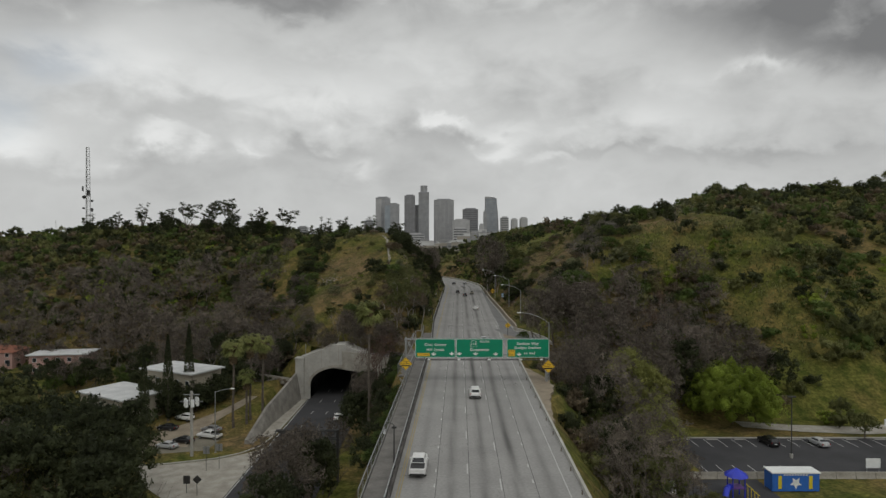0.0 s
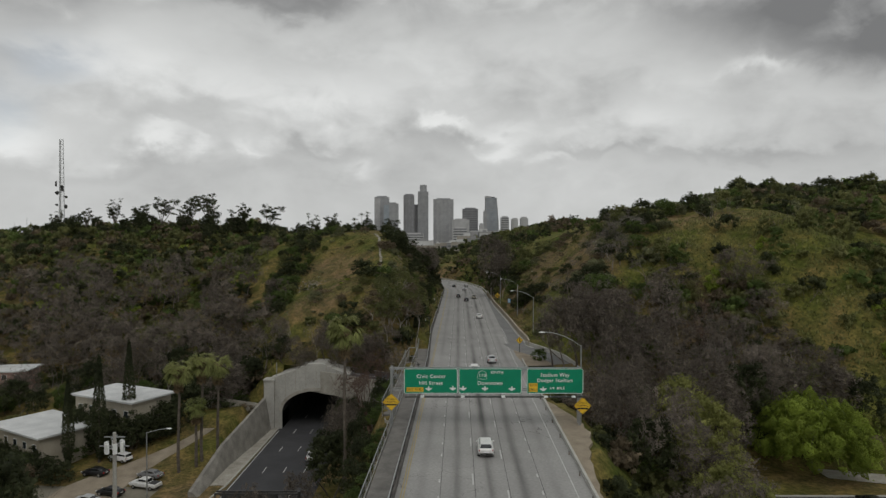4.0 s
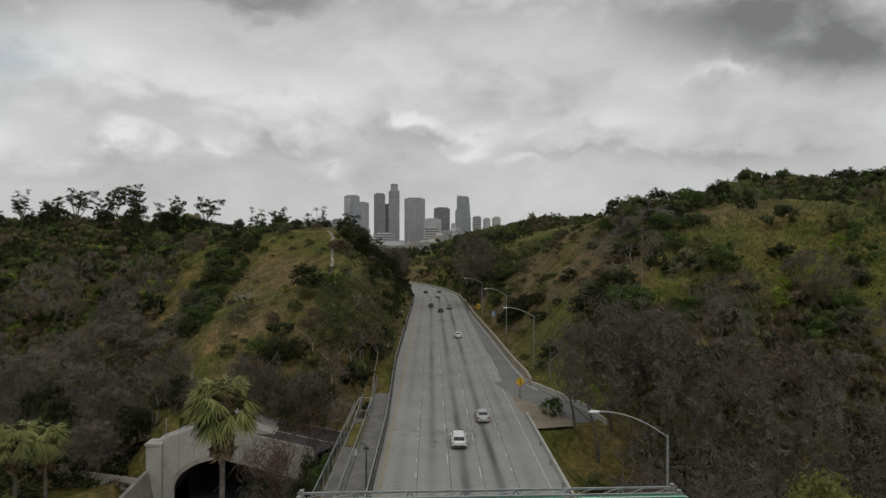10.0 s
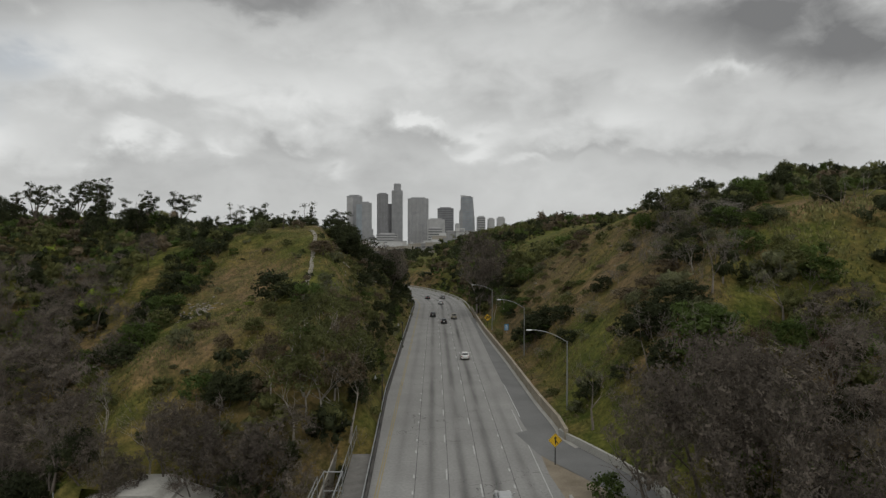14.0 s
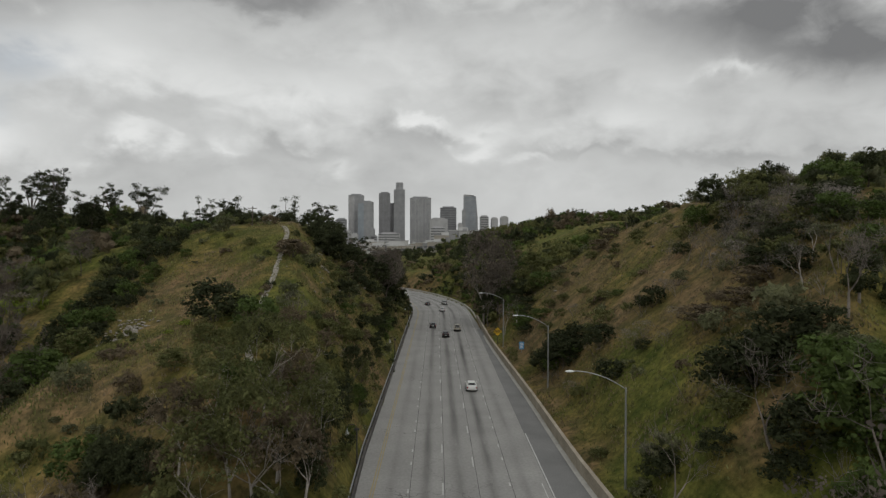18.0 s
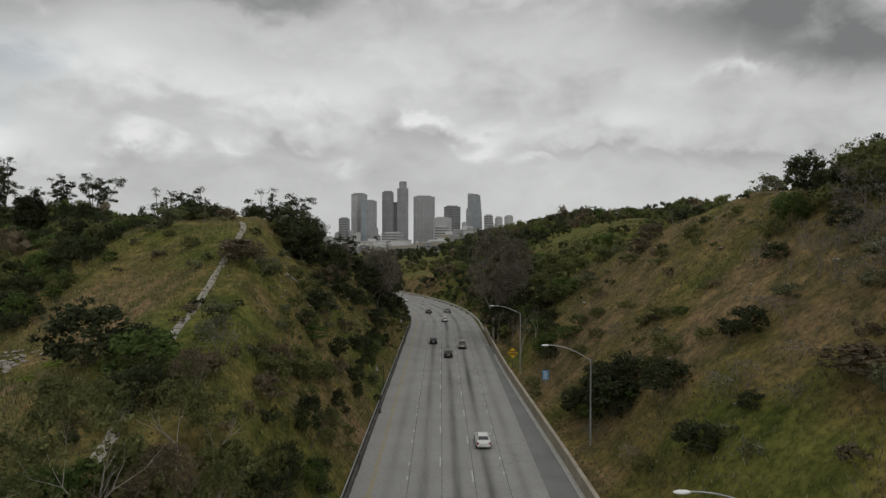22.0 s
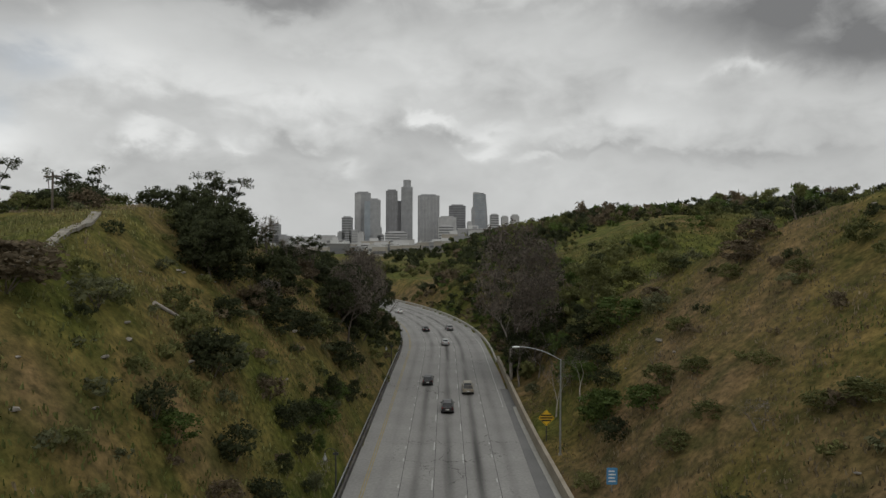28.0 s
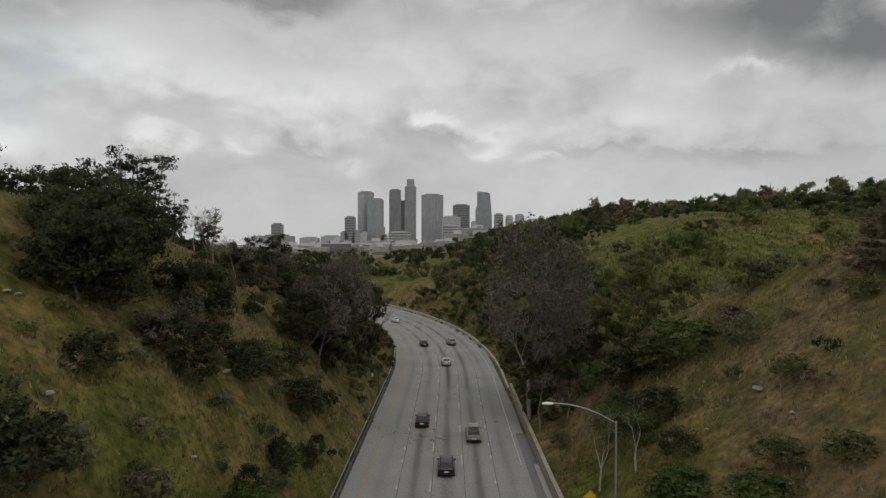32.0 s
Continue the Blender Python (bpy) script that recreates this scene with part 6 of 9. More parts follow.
tall = [leafy_tree(660 + i, 12.0, 7.5, 95, 20 if lf > 0.2 else 46, lf, mt, "tree", lb, "bank trees", base=0.22, narrow=0.4 if lf > 0.3 else 0.6, core=0.0 if lf > 0.3 else 0.5) for i, (mt, lb, lf) in enumerate((
    (M_HAZE, "brown leafless tree with a dense haze of twigs", 0.40), (M_LEAF_OLIVE, "olive-green tree on the road bank", 0.27), (M_LEAF_WILLOW, "yellow-green feathery tree on the road bank", 0.17), (M_LEAF_DARK, "dark leafy tree on the road bank", 0.27), (M_LEAF_GREEN, "dense green tree growing against the footway fence", 0.19)))]
BANK = ((2, 35, 105, 0.98), (2, 36, 100, 0.9), (2, 31, 97, 0.95), (2, 29, 90, 0.9), (3, 28, 112, 0.95), (0, 26, 119, 1.1), (0, 29, 126, 1.1), (1, 28, 80, 1.0), (3, 25, 86, 0.9), (0, 44, 128, 1.2), (2, 37.8, 126, 1.36), (2, 40.5, 122, 1.15), (2, 36, 114, 1.0), (2, 40, 117, 0.95), (0, 45, 134, 1.3), (3, 53, 138, 1.2), (0, 24, 134, 0.9), (3, 34, 141, 1.1), (0, 68, 142, 1.2), (3, 76, 140, 1.0), (0, 28, 157, 1.15), (0, 31.5, 160, 1.1), (0, 35, 163, 0.9), (0, 25, 153, 1.1), (0, 31, 153, 1.2), (0, 23, 157, 0.95), (0, 36, 158, 1.1), (0, 40, 147, 1.2),
        (0, -17.6, 139, 0.95), (3, -18, 129, 1.0), (0, -20, 117, 0.65), (3, -20.5, 106, 0.8), (3, -20, 95, 1.1), (0, -22, 85, 1.2), (0, -18.2, 163, 0.5), (0, -18.0, 167, 0.5), (3, -19.2, 156, 0.9), (0, -17.6, 170, 0.5), (0, -18.6, 145, 0.8), (0, -17.4, 149, 0.85), (3, -21, 76, 1.2), (0, -22, 100, 0.95), (0, -16.2, 158, 0.5), (3, -21.5, 111, 0.7), (0, -24, 90, 1.05), (3, -19, 134, 0.9),
        (3, -62, 104, 1.7), (1, -70, 98, 1.8), (3, -78, 104, 1.75), (3, -84, 112, 1.7), (3, -66, 90, 1.7), (1, -58, 88, 1.6), (3, -46, 86, 1.5), (3, -50, 97, 1.5), (3, -44, 78, 1.5), (3, -55, 106, 1.25), (3, -54, 80, 1.7), (3, -73, 107, 1.6), (3, -58, 98, 1.6), (3, -64, 97, 1.6), (1, -92, 122, 1.3), (3, -98, 132, 1.3), (0, -106, 140, 1.3), (0, -76, 90, 1.5), (3, -88, 96, 1.5), (3, -74, 114, 1.2), (0, -100, 112, 1.4), (0, -60, 78, 1.4), (3, -66, 74, 1.4), (1, -53, 94, 1.0), (3, -94, 140, 0.6), (0, -99, 148, 0.5), (3, -62, 186, 0.9), (3, -57, 178, 0.9), (0, -55, 186, 1.0), (3, -68, 191, 1.0), (0, -80, 193, 1.0), (3, -90, 191, 1.0), (4, -70, 175, 0.75), (4, -66, 172, 0.6), (4, -75, 172, 0.7), (3, -60, 172, 0.7), (4, -64, 176, 0.7), (1, -80, 168, 0.6),
        (0, 22.8, 318, 1.75), (0, 28.6, 321, 1.25), (0, 26.5, 312, 1.1), (3, 23.5, 313, 0.7), (3, 27.5, 309, 0.6), (3, 30.5, 314, 0.6), (1, 40, 322, 1.0), (3, 25, 326, 1.2), (1, 45, 318, 0.9), (1, 36, 310, 0.8))
for k, x, y, s in BANK:
    set_tree(tall[k], x, y, s, rr.uniform(0, 6.28), -0.4, rr.uniform(0.9, 1.15))
for k in range(34):
    # dark trees close behind the left barrier
    y = 186 + 3.4 * k + rr.uniform(-1.2, 1.2)
    if 222 < y < 262 and k % 3:
        continue
    p = on_road(y, -11.2 - rr.uniform(0, 2.4))
    wide = rr.uniform(0.30, 0.44) if y < 224 else rr.uniform(0.2, 0.3)
    set_tree(tall[(3, 3, 1, 3, 4)[k % 5]], p.x, p.y, wide, rr.uniform(0, 6.28), -0.6, rr.uniform(1.0, 1.35))
for k in range(15):
    # tall dark trees at the start of the bend
    y = 306 + 3.0 * k + rr.uniform(-1, 1)
    p = on_road(y, -12.2 - rr.uniform(0, 5.5))
    foot = float(ground_height(np.array([p.x]), np.array([p.y]))[0])
    set_tree(tall[(3, 0, 3)[k % 3]], p.x, p.y, rr.uniform(0.7, 0.95), rr.uniform(0, 6.28), -0.5, min(1.5, max(0.8, (rr.uniform(18, 22) - foot) / 10)))
for k in range(70):
    # gardens and woods round the houses
    x, y = rr.uniform(-150, -72), rr.uniform(148, 200)
    if math.hypot(x + 78, y - 151.5) < 14 or math.hypot(x + 67, y - 160) < 12 or math.hypot(x + 123, y - 202) < 13 and y > 192 or x < -84 and y < 158 - (x + 84) * 0.4:
        continue
    set_tree((oaks[0], tall[0], oaks[2], tall[3], oaks[1])[k % 5], x, y, rr.uniform(0.6, 0.95) if k % 2 else rr.uniform(0.5, 0.7), rr.uniform(0, 6.28), -0.4)
for k in range(22):
    # green and dark trees among the bare ones on the right bank
    x, y = rr.uniform(32, 66), rr.uniform(128, 182)
    if y < 138 and x > 46:
        continue
    set_tree(tall[(1, 4, 1, 3)[k % 4]], x, y, rr.uniform(0.45, 0.75), rr.uniform(0, 6.28), -0.4, rr.uniform(0.9, 1.1))
for k in range(24):
    # leafy trees against the footway's fence
    y = 80 + 3.1 * k + rr.uniform(-1, 1)
    x = 0.9 + 0.0265 * y - (11.2 if y < 118 else 13.2) - (0.5, 2.6, 1.2)[k % 3] - rr.uniform(0, 0.8)
    foot = float(ground_height(np.array([x]), np.array([y]))[0])
    wide = rr.uniform(0.42, 0.6)
    set_tree(tall[(4, 3, 4)[k % 3]], x, y, wide, rr.uniform(0, 6.28), -0.4, (rr.uniform(-0.5, 1.3) - foot) / (12 * wide))
for k in range(44):
    # woods above the tunnel and over the ridge
    x, y = rr.uniform(-58, -15), rr.uniform(174.5, 179.5)
    if k % 2:
        x, y = rr.uniform(-190, -52), rr.uniform(226, 322)
    set_tree(tall[3 if y > 262 else rr.choice((0, 0, 3))], x, y, rr.uniform(0.5, 0.78), rr.uniform(0, 6.28), -0.4, rr.uniform(0.9, 1.15))
for k in range(26):
    x = rr.uniform(-205, -56)
    set_tree(tall[3], x, 320 - 0.16 * (x + 56) + rr.uniform(-6, 10), rr.uniform(0.6, 1.0), rr.uniform(0, 6.28), -0.4, rr.uniform(0.9, 1.1))
for k in range(22):
    x = -33 - 2.2 * k + rr.uniform(-1.4, 1.4)
    set_tree(oaks[rr.randrange(3)], x, rr.uniform(300, 316), rr.uniform(0.6, 1.0) * (1.22 if k > 5 else 0.95), rr.uniform(0, 6.28), -0.4, rr.uniform(0.9, 1.2))
for k in range(34):
    x, y = rr.uniform(-46, -4.5), rr.uniform(342, 420)
    x -= max(0, y - 362) * 0.28
    foot = float(ground_height(np.array([x]), np.array([y]))[0])
    set_tree(tall[rr.choice((0, 3, 3, 3))], x, y, min(1.6, max(0.45, (rr.uniform(17, 23.5) - foot) / 13.5)), rr.uniform(0, 6.28), -0.4, 1.05)

bright = leafy_tree(690, 13.0, 19.0, 230, 28, 0.30, M_LEAF_BRIGHT, "pepper_tree", "broad bright-green tree beside the car park", "", base=0.12, narrow=0.3, droop=2.2)
set_tree(bright, 61, 131, 1.0, 0.4, -0.2)
small = leafy_tree(691, 5.0, 5.0, 50, 20, 0.24, M_LEAF_OLIVE, "tree", "small round olive-green tree in a planter", "car park trees", base=0.3)
for x, y, s in ((82, 121, 1.0), (92, 113, 1.1), (29, 84, 0.9), (35, 81, 1.1)):
    set_tree(small, x, y, s, rr.uniform(0, 6.28), -0.3)

slope_gums = [leafy_tree(780 + i, 12.0, 7.0, 70, 20, 0.25, mt, "gum_tree", "slender white-trunked gum tree with a thin olive crown", "gum trees beside the freeway", M_BARK_PALE, 0.52, 0.20, 0.4, 0.6, 0.3) for i, mt in enumerate((M_LEAF_OLIVE, M_LEAF_BROWN, M_LEAF_OLIVE))]
for i, (x, y, s) in enumerate(((-10.1, 183.0, 1.05), (-7.3, 183.2, 0.9), (-13.0, 186.5, 1.0), (-11.0, 190.0, 0.74), (-8.4, 192.5, 0.66), (-15.6, 190.0, 0.66), (-9.2, 203.0, 0.5), (-12.0, 206.0, 0.46), (-6.9, 197.5, 0.55), (-10.4, 199.5, 0.5), (-17.5, 186.0, 0.85), (-5.9, 188.5, 0.75), (-13.2, 180.6, 0.95))):
    set_tree(slope_gums[i % 3], x, y, s, rr.uniform(0, 6.28), -0.4, rr.uniform(0.95, 1.15))
for i, (x, y, s) in enumerate(((52.4, 239.0, 1.0), (56.8, 242.0, 1.0), (56.5, 229.0, 1.1), (61.5, 236.0, 1.05), (69.0, 232.0, 0.75), (69.0, 246.0, 1.1), (75.6, 234.6, 1.15), (64.5, 243.0, 1.1), (81.0, 241.0, 1.0), (88.0, 246.0, 0.95))):
    set_tree(oaks[(1, 0, 2, 2)[i % 4]], x, y, s * 0.78, rr.uniform(0, 6.28), -0.4, 1.0)
for k in range(30):
    # dark and green trees along the distant brow on the right
    x, y = rr.uniform(118, 262), rr.uniform(336, 366)
    set_tree((oaks[k % 3], tall[1], oaks[(k + 1) % 3])[k % 3], x, y, rr.uniform(0.7, 1.1), rr.uniform(0, 6.28), -0.4, rr.uniform(0.85, 1.1))

whites = [bare_tree(700 + i, h, M_BARK_PALE, "pale leafless tree with forked white limbs on the slope") for i, h in enumerate((9, 11, 8, 10))]
for x, y, s in ((-6.4, 181.6, 0.9), (-9.0, 186.5, 0.85), (-12.4, 184.0, 1.0), (-6.8, 191.5, 0.7), (-38.4, 183.7, 0.85), (-32.8, 187.5, 0.7), (-30.6, 185.0, 0.7), (-36, 179, 1.0), (-30, 178, 1.0), (-24, 182, 0.9), (-40.5, 188.0, 0.6), 
                (46, 157, 1.25), (40, 163, 1.0), (35, 156, 1.1), (52, 166, 1.0), (57, 158, 1.1), (31, 150, 1.0), (44, 147, 1.1), (22.6, 315.2, 1.75), (25.0, 287, 0.75), (27.5, 284, 0.6), (44.5, 196, 0.62), (47.5, 199, 0.5), (52, 214, 0.45), (56, 222, 0.45),
                (-72, 192, 1.0), (-78, 204, 1.1), (-85, 212, 1.0), (-70, 188, 1.0), (-54, 182, 1.0), (-96, 206, 1.0), (-48, 184, 0.9)):
    set_tree(whites[rr.randrange(4)], x, y, s, rr.uniform(0, 6.28), -0.3, rr.uniform(0.9, 1.2))
greys = [bare_tree(720 + i, h, M_TWIG, "leafless grey tree with a fine haze of twigs", True, M_TWIG) for i, h in enumerate((8, 10, 9))]
for k in range(56):
    if k % 2:
        x, y = rr.uniform(-110, -42), rr.uniform(176, 226)
        if x > -68:
            y = 176 + (y - 176) * 0.26
    else:
        x, y = rr.uniform(24, 62), rr.uniform(128, 184)
    set_tree(greys[k % 3], x, y, rr.uniform(0.8, 1.3), rr.uniform(0, 6.28), -0.3)
for k in range(16):
    # leafless trees under the crest on the right
    set_tree(greys[k % 3], rr.uniform(45.5, 58), rr.uniform(212, 233), rr.uniform(0.42, 0.66), rr.uniform(0, 6.28), -0.3)
for x, y, s in ((43.2, 187.2, 0.9), (45.6, 189.0, 0.8), (47.4, 191.6, 0.7), (-20.4, 165.5, 1.1), (-20.2, 158, 1.0), (-17.0, 302, 0.95), (-19.8, 303, 0.75), (-14.6, 301, 0.85), (-21.5, 298, 0.5), (23.0, 309.0, 1.0), (26.0, 306.5, 0.9), (28.5, 312.0, 1.0), (22.6, 316.0, 1.2), (-13.6, 149, 1.2), (-15.8, 155, 1.35), (-12.6, 159, 1.1), (-14.5, 166, 1.1), (-20.9, 168, 1.0), (-20.2, 164, 1.1), (-20.8, 160, 0.9), (-18.5, 158, 1.0), (-20, 154, 1.0), (-17.5, 166, 0.9)):
    set_tree(greys[rr.randrange(3)], x, y, s, rr.uniform(0, 6.28), -0.3)

palms = [palm_tree(740, 19.0, 3.1, "tall fan palm with a shaggy skirt"), palm_tree(741, 11.5, 2.5, "shorter fan palm with dry hanging leaves")]
for k, x, y in ((0, -48.2, 143), (0, -45.5, 147), (0, -43.2, 149), (1, -45.8, 145)):
    set_tree(palms[k], x, y, 1.0, rr.uniform(0, 6.28))
near_palm = palm_tree(742, 25.0, 3.4, "broad fan palm rising before the tunnel portal")
set_tree(near_palm, -14.7, 124.0, 1.0, 0.3)
for x, y, s in ((66.4, 560, 0.95), (89.4, 560, 0.5), (98.6, 560, 0.36), (96.5, 562, 0.3)):
    set_tree(palms[1], x, y, s, 1.0)
cyp = cypress_tree(760, 14.0, "tall dark slender cypress beside a house")
for x, y, s in ((-69.4, 144.5, 1.22), (-65.0, 147.0, 1.2), (-63.0, 154.4, 1.2)):
    set_tree(cyp, x, y, s, rr.uniform(0, 6.28))

# ---- shrubs that stand out on the open slopes
big_shrub = {}


def key_shrub(k, x, y, w, h):
    if k not in big_shrub:
        big_shrub[k] = fast_mesh("foliage", *foliage(np.random.RandomState(900 + len(big_shrub)), 80, 22, (0.5, 0.46, 0.5), -0.06, 0.042, 0.13, core=0.35), LEAFMAT[k])
    z = float(ground_height(np.array([x * 1.0]), np.array([y * 1.0]))[0])
    label = {D: "large dense dark shrub on the open slope", G: "large round green shrub on the open slope", O: "olive shrub standing alone on the slope", Y: "grey leafless brush on the slope", B: "brown tangled brush on the slope", R: "low clump of yellow-green flowering weeds on the crest"}[k]
    shrub_thing(big_shrub[k], label, "large slope shrubs", Matrix.Translation((x, y, z - 0.2)) @ Matrix.Rotation(rr.uniform(0, 6.28), 4, "Z") @ Matrix.Diagonal((w, w, h, 1)), 0.28)


for row_ in ((D, -23.3, 213.6, 7.6, 6.2), (D, -20.6, 215.5, 4.6, 3.6), (G, -16.4, 209.0, 6.2, 5.0), (O, -13.9, 207.5, 4.0, 3.4), (O, -22.2, 207.3, 3.4, 2.8), (O, -17.4, 205.2, 3.6, 3.2), (R, -28.6, 218.2, 2.4, 0.9), (R, -30.4, 217.2, 1.8, 0.7), (B, -19.2, 243.0, 6.5, 3.6), (B, -20.6, 247.0, 4.5, 2.6), (O, -28.9, 252.0, 2.8, 2.0), (G, -42.8, 256.6, 2.6, 2.0), (O, -36.0, 262.0, 2.2, 1.4),
             (G, -28.1, 190.4, 6.0, 4.4), (D, -25.0, 188.4, 5.0, 4.0), (D, -19.4, 194.0, 3.4, 1.6), (O, -23.2, 199.4, 3.6, 2.6), (Y, -32.5, 196.6, 1.8, 1.1), (Y, -29.2, 195.2, 2.0, 1.2), (Y, -34.8, 198.0, 1.3, 0.8), (B, -36.6, 214.0, 4.0, 1.4), (G, -47.0, 215.0, 7.0, 5.5), (G, -50.5, 221.0, 7.0, 6.0), (O, -49.0, 228.0, 6.0, 4.5), (G, -52.0, 236.0, 6.5, 5.0), (D, -53.0, 246.0, 7.0, 5.0), (D, -47.0, 208.0, 6.0, 4.5),
             (D, -11.2, 257.6, 5.6, 4.4), (D, -10.7, 279.2, 5.0, 3.6), (D, -12.7, 278.6, 5.0, 4.0), (D, -16.2, 276.8, 6.0, 5.0), (D, -9.2, 288.8, 5.5, 4.0), (D, -5.8, 296.0, 6.0, 4.0), (D, -6.5, 264.8, 3.4, 2.6), (G, -9.9, 246.0, 3.6, 2.8), (D, -11.4, 285.0, 5.0, 4.0), (D, -18.5, 272.5, 5.0, 4.2), (D, -7.6, 240.0, 3.2, 2.4), (D, -13.6, 269.0, 4.0, 3.0), (O, -8.6, 233.0, 3.0, 2.0), (D, -5.2, 252.0, 3.6, 2.6), (G, -5.0, 274.0, 3.8, 2.8), (D, -8.0, 301.0, 5.0, 3.4), (G, -4.6, 284.0, 4.0, 2.6), (O, -10.4, 226.0, 3.0, 2.2),
             (D, 38.8, 223.6, 4.8, 3.8), (D, 27.6, 233, 7, 5.4), (D, 30.4, 234.5, 6.5, 4.6), (D, 31.6, 226.5, 6, 4.2), (D, 28.4, 238.5, 6.5, 5), (D, 29.4, 214, 5, 3.2), (D, 34.8, 187.4, 7.5, 5.8), (D, 38.2, 188.6, 6.5, 5.2), (G, 37.2, 176.2, 9.0, 7.6), (G, 40.2, 179.0, 6.5, 5.6), (D, 26.4, 188.4, 4.6, 3.2), (B, 38.6, 205.4, 7.5, 2.8), (B, 41.5, 203.0, 6.0, 2.6), (G, 30.5, 268, 5, 3), (G, 27.8, 274.8, 5.5, 3.8), (G, 35.8, 294, 8, 5), (D, 33, 300, 7, 5), (G, 52.5, 196, 6, 4.4), (O, 56.5, 192, 6, 4.6), (G, 61, 190, 6, 5), (O, 47.5, 205, 5, 3.4), (G, 28.5, 233, 5, 3), (O, 32.5, 233, 4, 2.4), (D, 33.5, 190, 6.5, 5), (D, 36, 188, 5.5, 4.6), (O, 32, 186.5, 4, 3), (D, 40, 186, 5, 4), (D, 29.5, 184, 3.6, 2.6), (G, 37.5, 180.5, 6.5, 5), (D, 33.5, 178, 6, 4.6), (D, 46, 207, 5, 4), (D, 49, 209, 4.5, 3.4), (G, 54, 205, 5, 4), (D, 33.5, 213, 2.6, 1.8), (O, 38, 245, 4, 1.8), (O, 36.5, 248, 3, 1.5), (G, 39, 241, 2.6, 1.4), (O, 23.8, 200, 2.4, 1.4), (G, 36.8, 174.5, 6, 5), (G, 21, 162.6, 3.4, 3.4), (D, 30.6, 173, 4.5, 3.6), (D, 31.5, 177, 4, 3), (D, 38.4, 227, 3, 2.2), (O, 33, 270, 4, 2.2), (O, 35, 266, 3.5, 2), (O, 29.6, 258, 3.4, 2), (D, 25.8, 240.5, 6, 4.5), (D, 28, 236.5, 7.5, 4.5), (O, 26, 245, 4, 3), (B, 47.3, 281.6, 5.5, 3.6), (B, 50.5, 284, 5, 3.6), (D, 27.6, 276, 3, 2.2), (D, 31, 288, 5, 3.4), (G, 28, 292, 5, 4), (O, 34, 296, 6, 4), (D, 31, 300, 6, 5), (O, 47, 268, 3, 1.6), (B, 40, 292, 4, 3),
             (D, -68, 139, 6, 4.5), (B, -74, 138, 6, 4), (B, -80, 137, 7, 4.5), (D, -86, 143, 8, 5), (D, -56, 156, 6, 4.5), (D, -54, 162, 6, 5), (D, -57, 168, 8, 7), (D, -53, 171, 7, 6), (D, -66.5, 151.2, 7, 7.2), (D, -60.4, 151, 7, 7), (D, -71.5, 153.5, 6, 8), (D, -75.6, 156, 5, 8), (D, -57.4, 159, 6, 7), (D, -84.6, 148.4, 6.5, 5), (D, -80.6, 145.4, 6, 4.6), (G, -76.4, 143.2, 6, 4.4), (D, -72.4, 141.6, 6, 4.6), (D, -63.5, 149, 5, 4), (D, -57.6, 155, 6, 6), (D, -60.4, 154.6, 5, 5), (G, -70.5, 149, 5, 3.6), (D, -58.6, 159.6, 6, 5.4), (D, -62, 148, 4, 2.6), (G, -49, 177, 7, 5), (D, -46, 180, 8, 6), (B, 44, 205, 5, 3), (D, 46, 200, 5, 4), (D, 50, 206, 5, 3.4), (D, 55, 210, 6, 4), (D, 60, 214, 6, 4), (Y, 64, 208, 5, 3), (D, 52, 218, 5, 3.2), (G, 58, 205, 5, 3), (D, 56, 236, 6, 5), (D, 60, 233, 6, 5), (G, 72, 230, 7, 6), (D, 52, 228, 4, 3)):
    key_shrub(*row_)

for k in range(46):
    # grey brush along the upper slope on the right
    x, y = rr.uniform(43.5, 57), rr.uniform(206, 232)
    if y > 214 + (x - 43.5) * 1.6:
        continue
    z = float(ground_height(np.array([x]), np.array([y]))[0])
    s = rr.uniform(0.55, 0.95)
    add_stuff("twig", *placed(TWIG_SHRUB[k % 5], x, y, z, s * 1.6, 1.0, rr.uniform(0, 6.28)))
    add_stuff("brush", *placed(BRUSH[k % 4], x, y, z, s, 0.9, rr.uniform(0, 6.28)))
for x, y, s in ((40.5, 224, 0.8), (41, 220, 0.7), (33, 218.5, 0.7), (35, 217, 0.6), (30.5, 226, 0.6), (26, 222, 0.6), (38, 214, 0.5), (25.2, 233, 0.6)):
    z = float(ground_height(np.array([x]), np.array([y]))[0])
    add_stuff("twig", *placed(TWIG_SHRUB[1], x, y, z, s * 1.5, 1.0, x))
    add_stuff("brush", *placed(BRUSH[2], x, y, z, s * 0.9, 0.8, x))
red = bare_tree(730, 10, M_TWIG_RED, "reddish-brown leafless tree on the road bank", True, M_TWIG_RED)
for x, y, s in ((33, 131, 1.1), (36, 135, 1.2), (39, 128, 1.1), (30, 138, 1.0), (47, 158, 1.0), (52, 154, 1.1), (57, 164, 1.0), (49, 168, 0.9), (43, 171, 0.8), (60, 172, 0.9), (-13.0, 146, 1.15), (-14.6, 151, 1.25), (-12.2, 155, 1.05), (-15.4, 158, 1.3), (-13.4, 161.5, 1.15), (-12.8, 139, 1.1)):
    set_tree(red, x, y, s, rr.uniform(0, 6.28), -0.3)

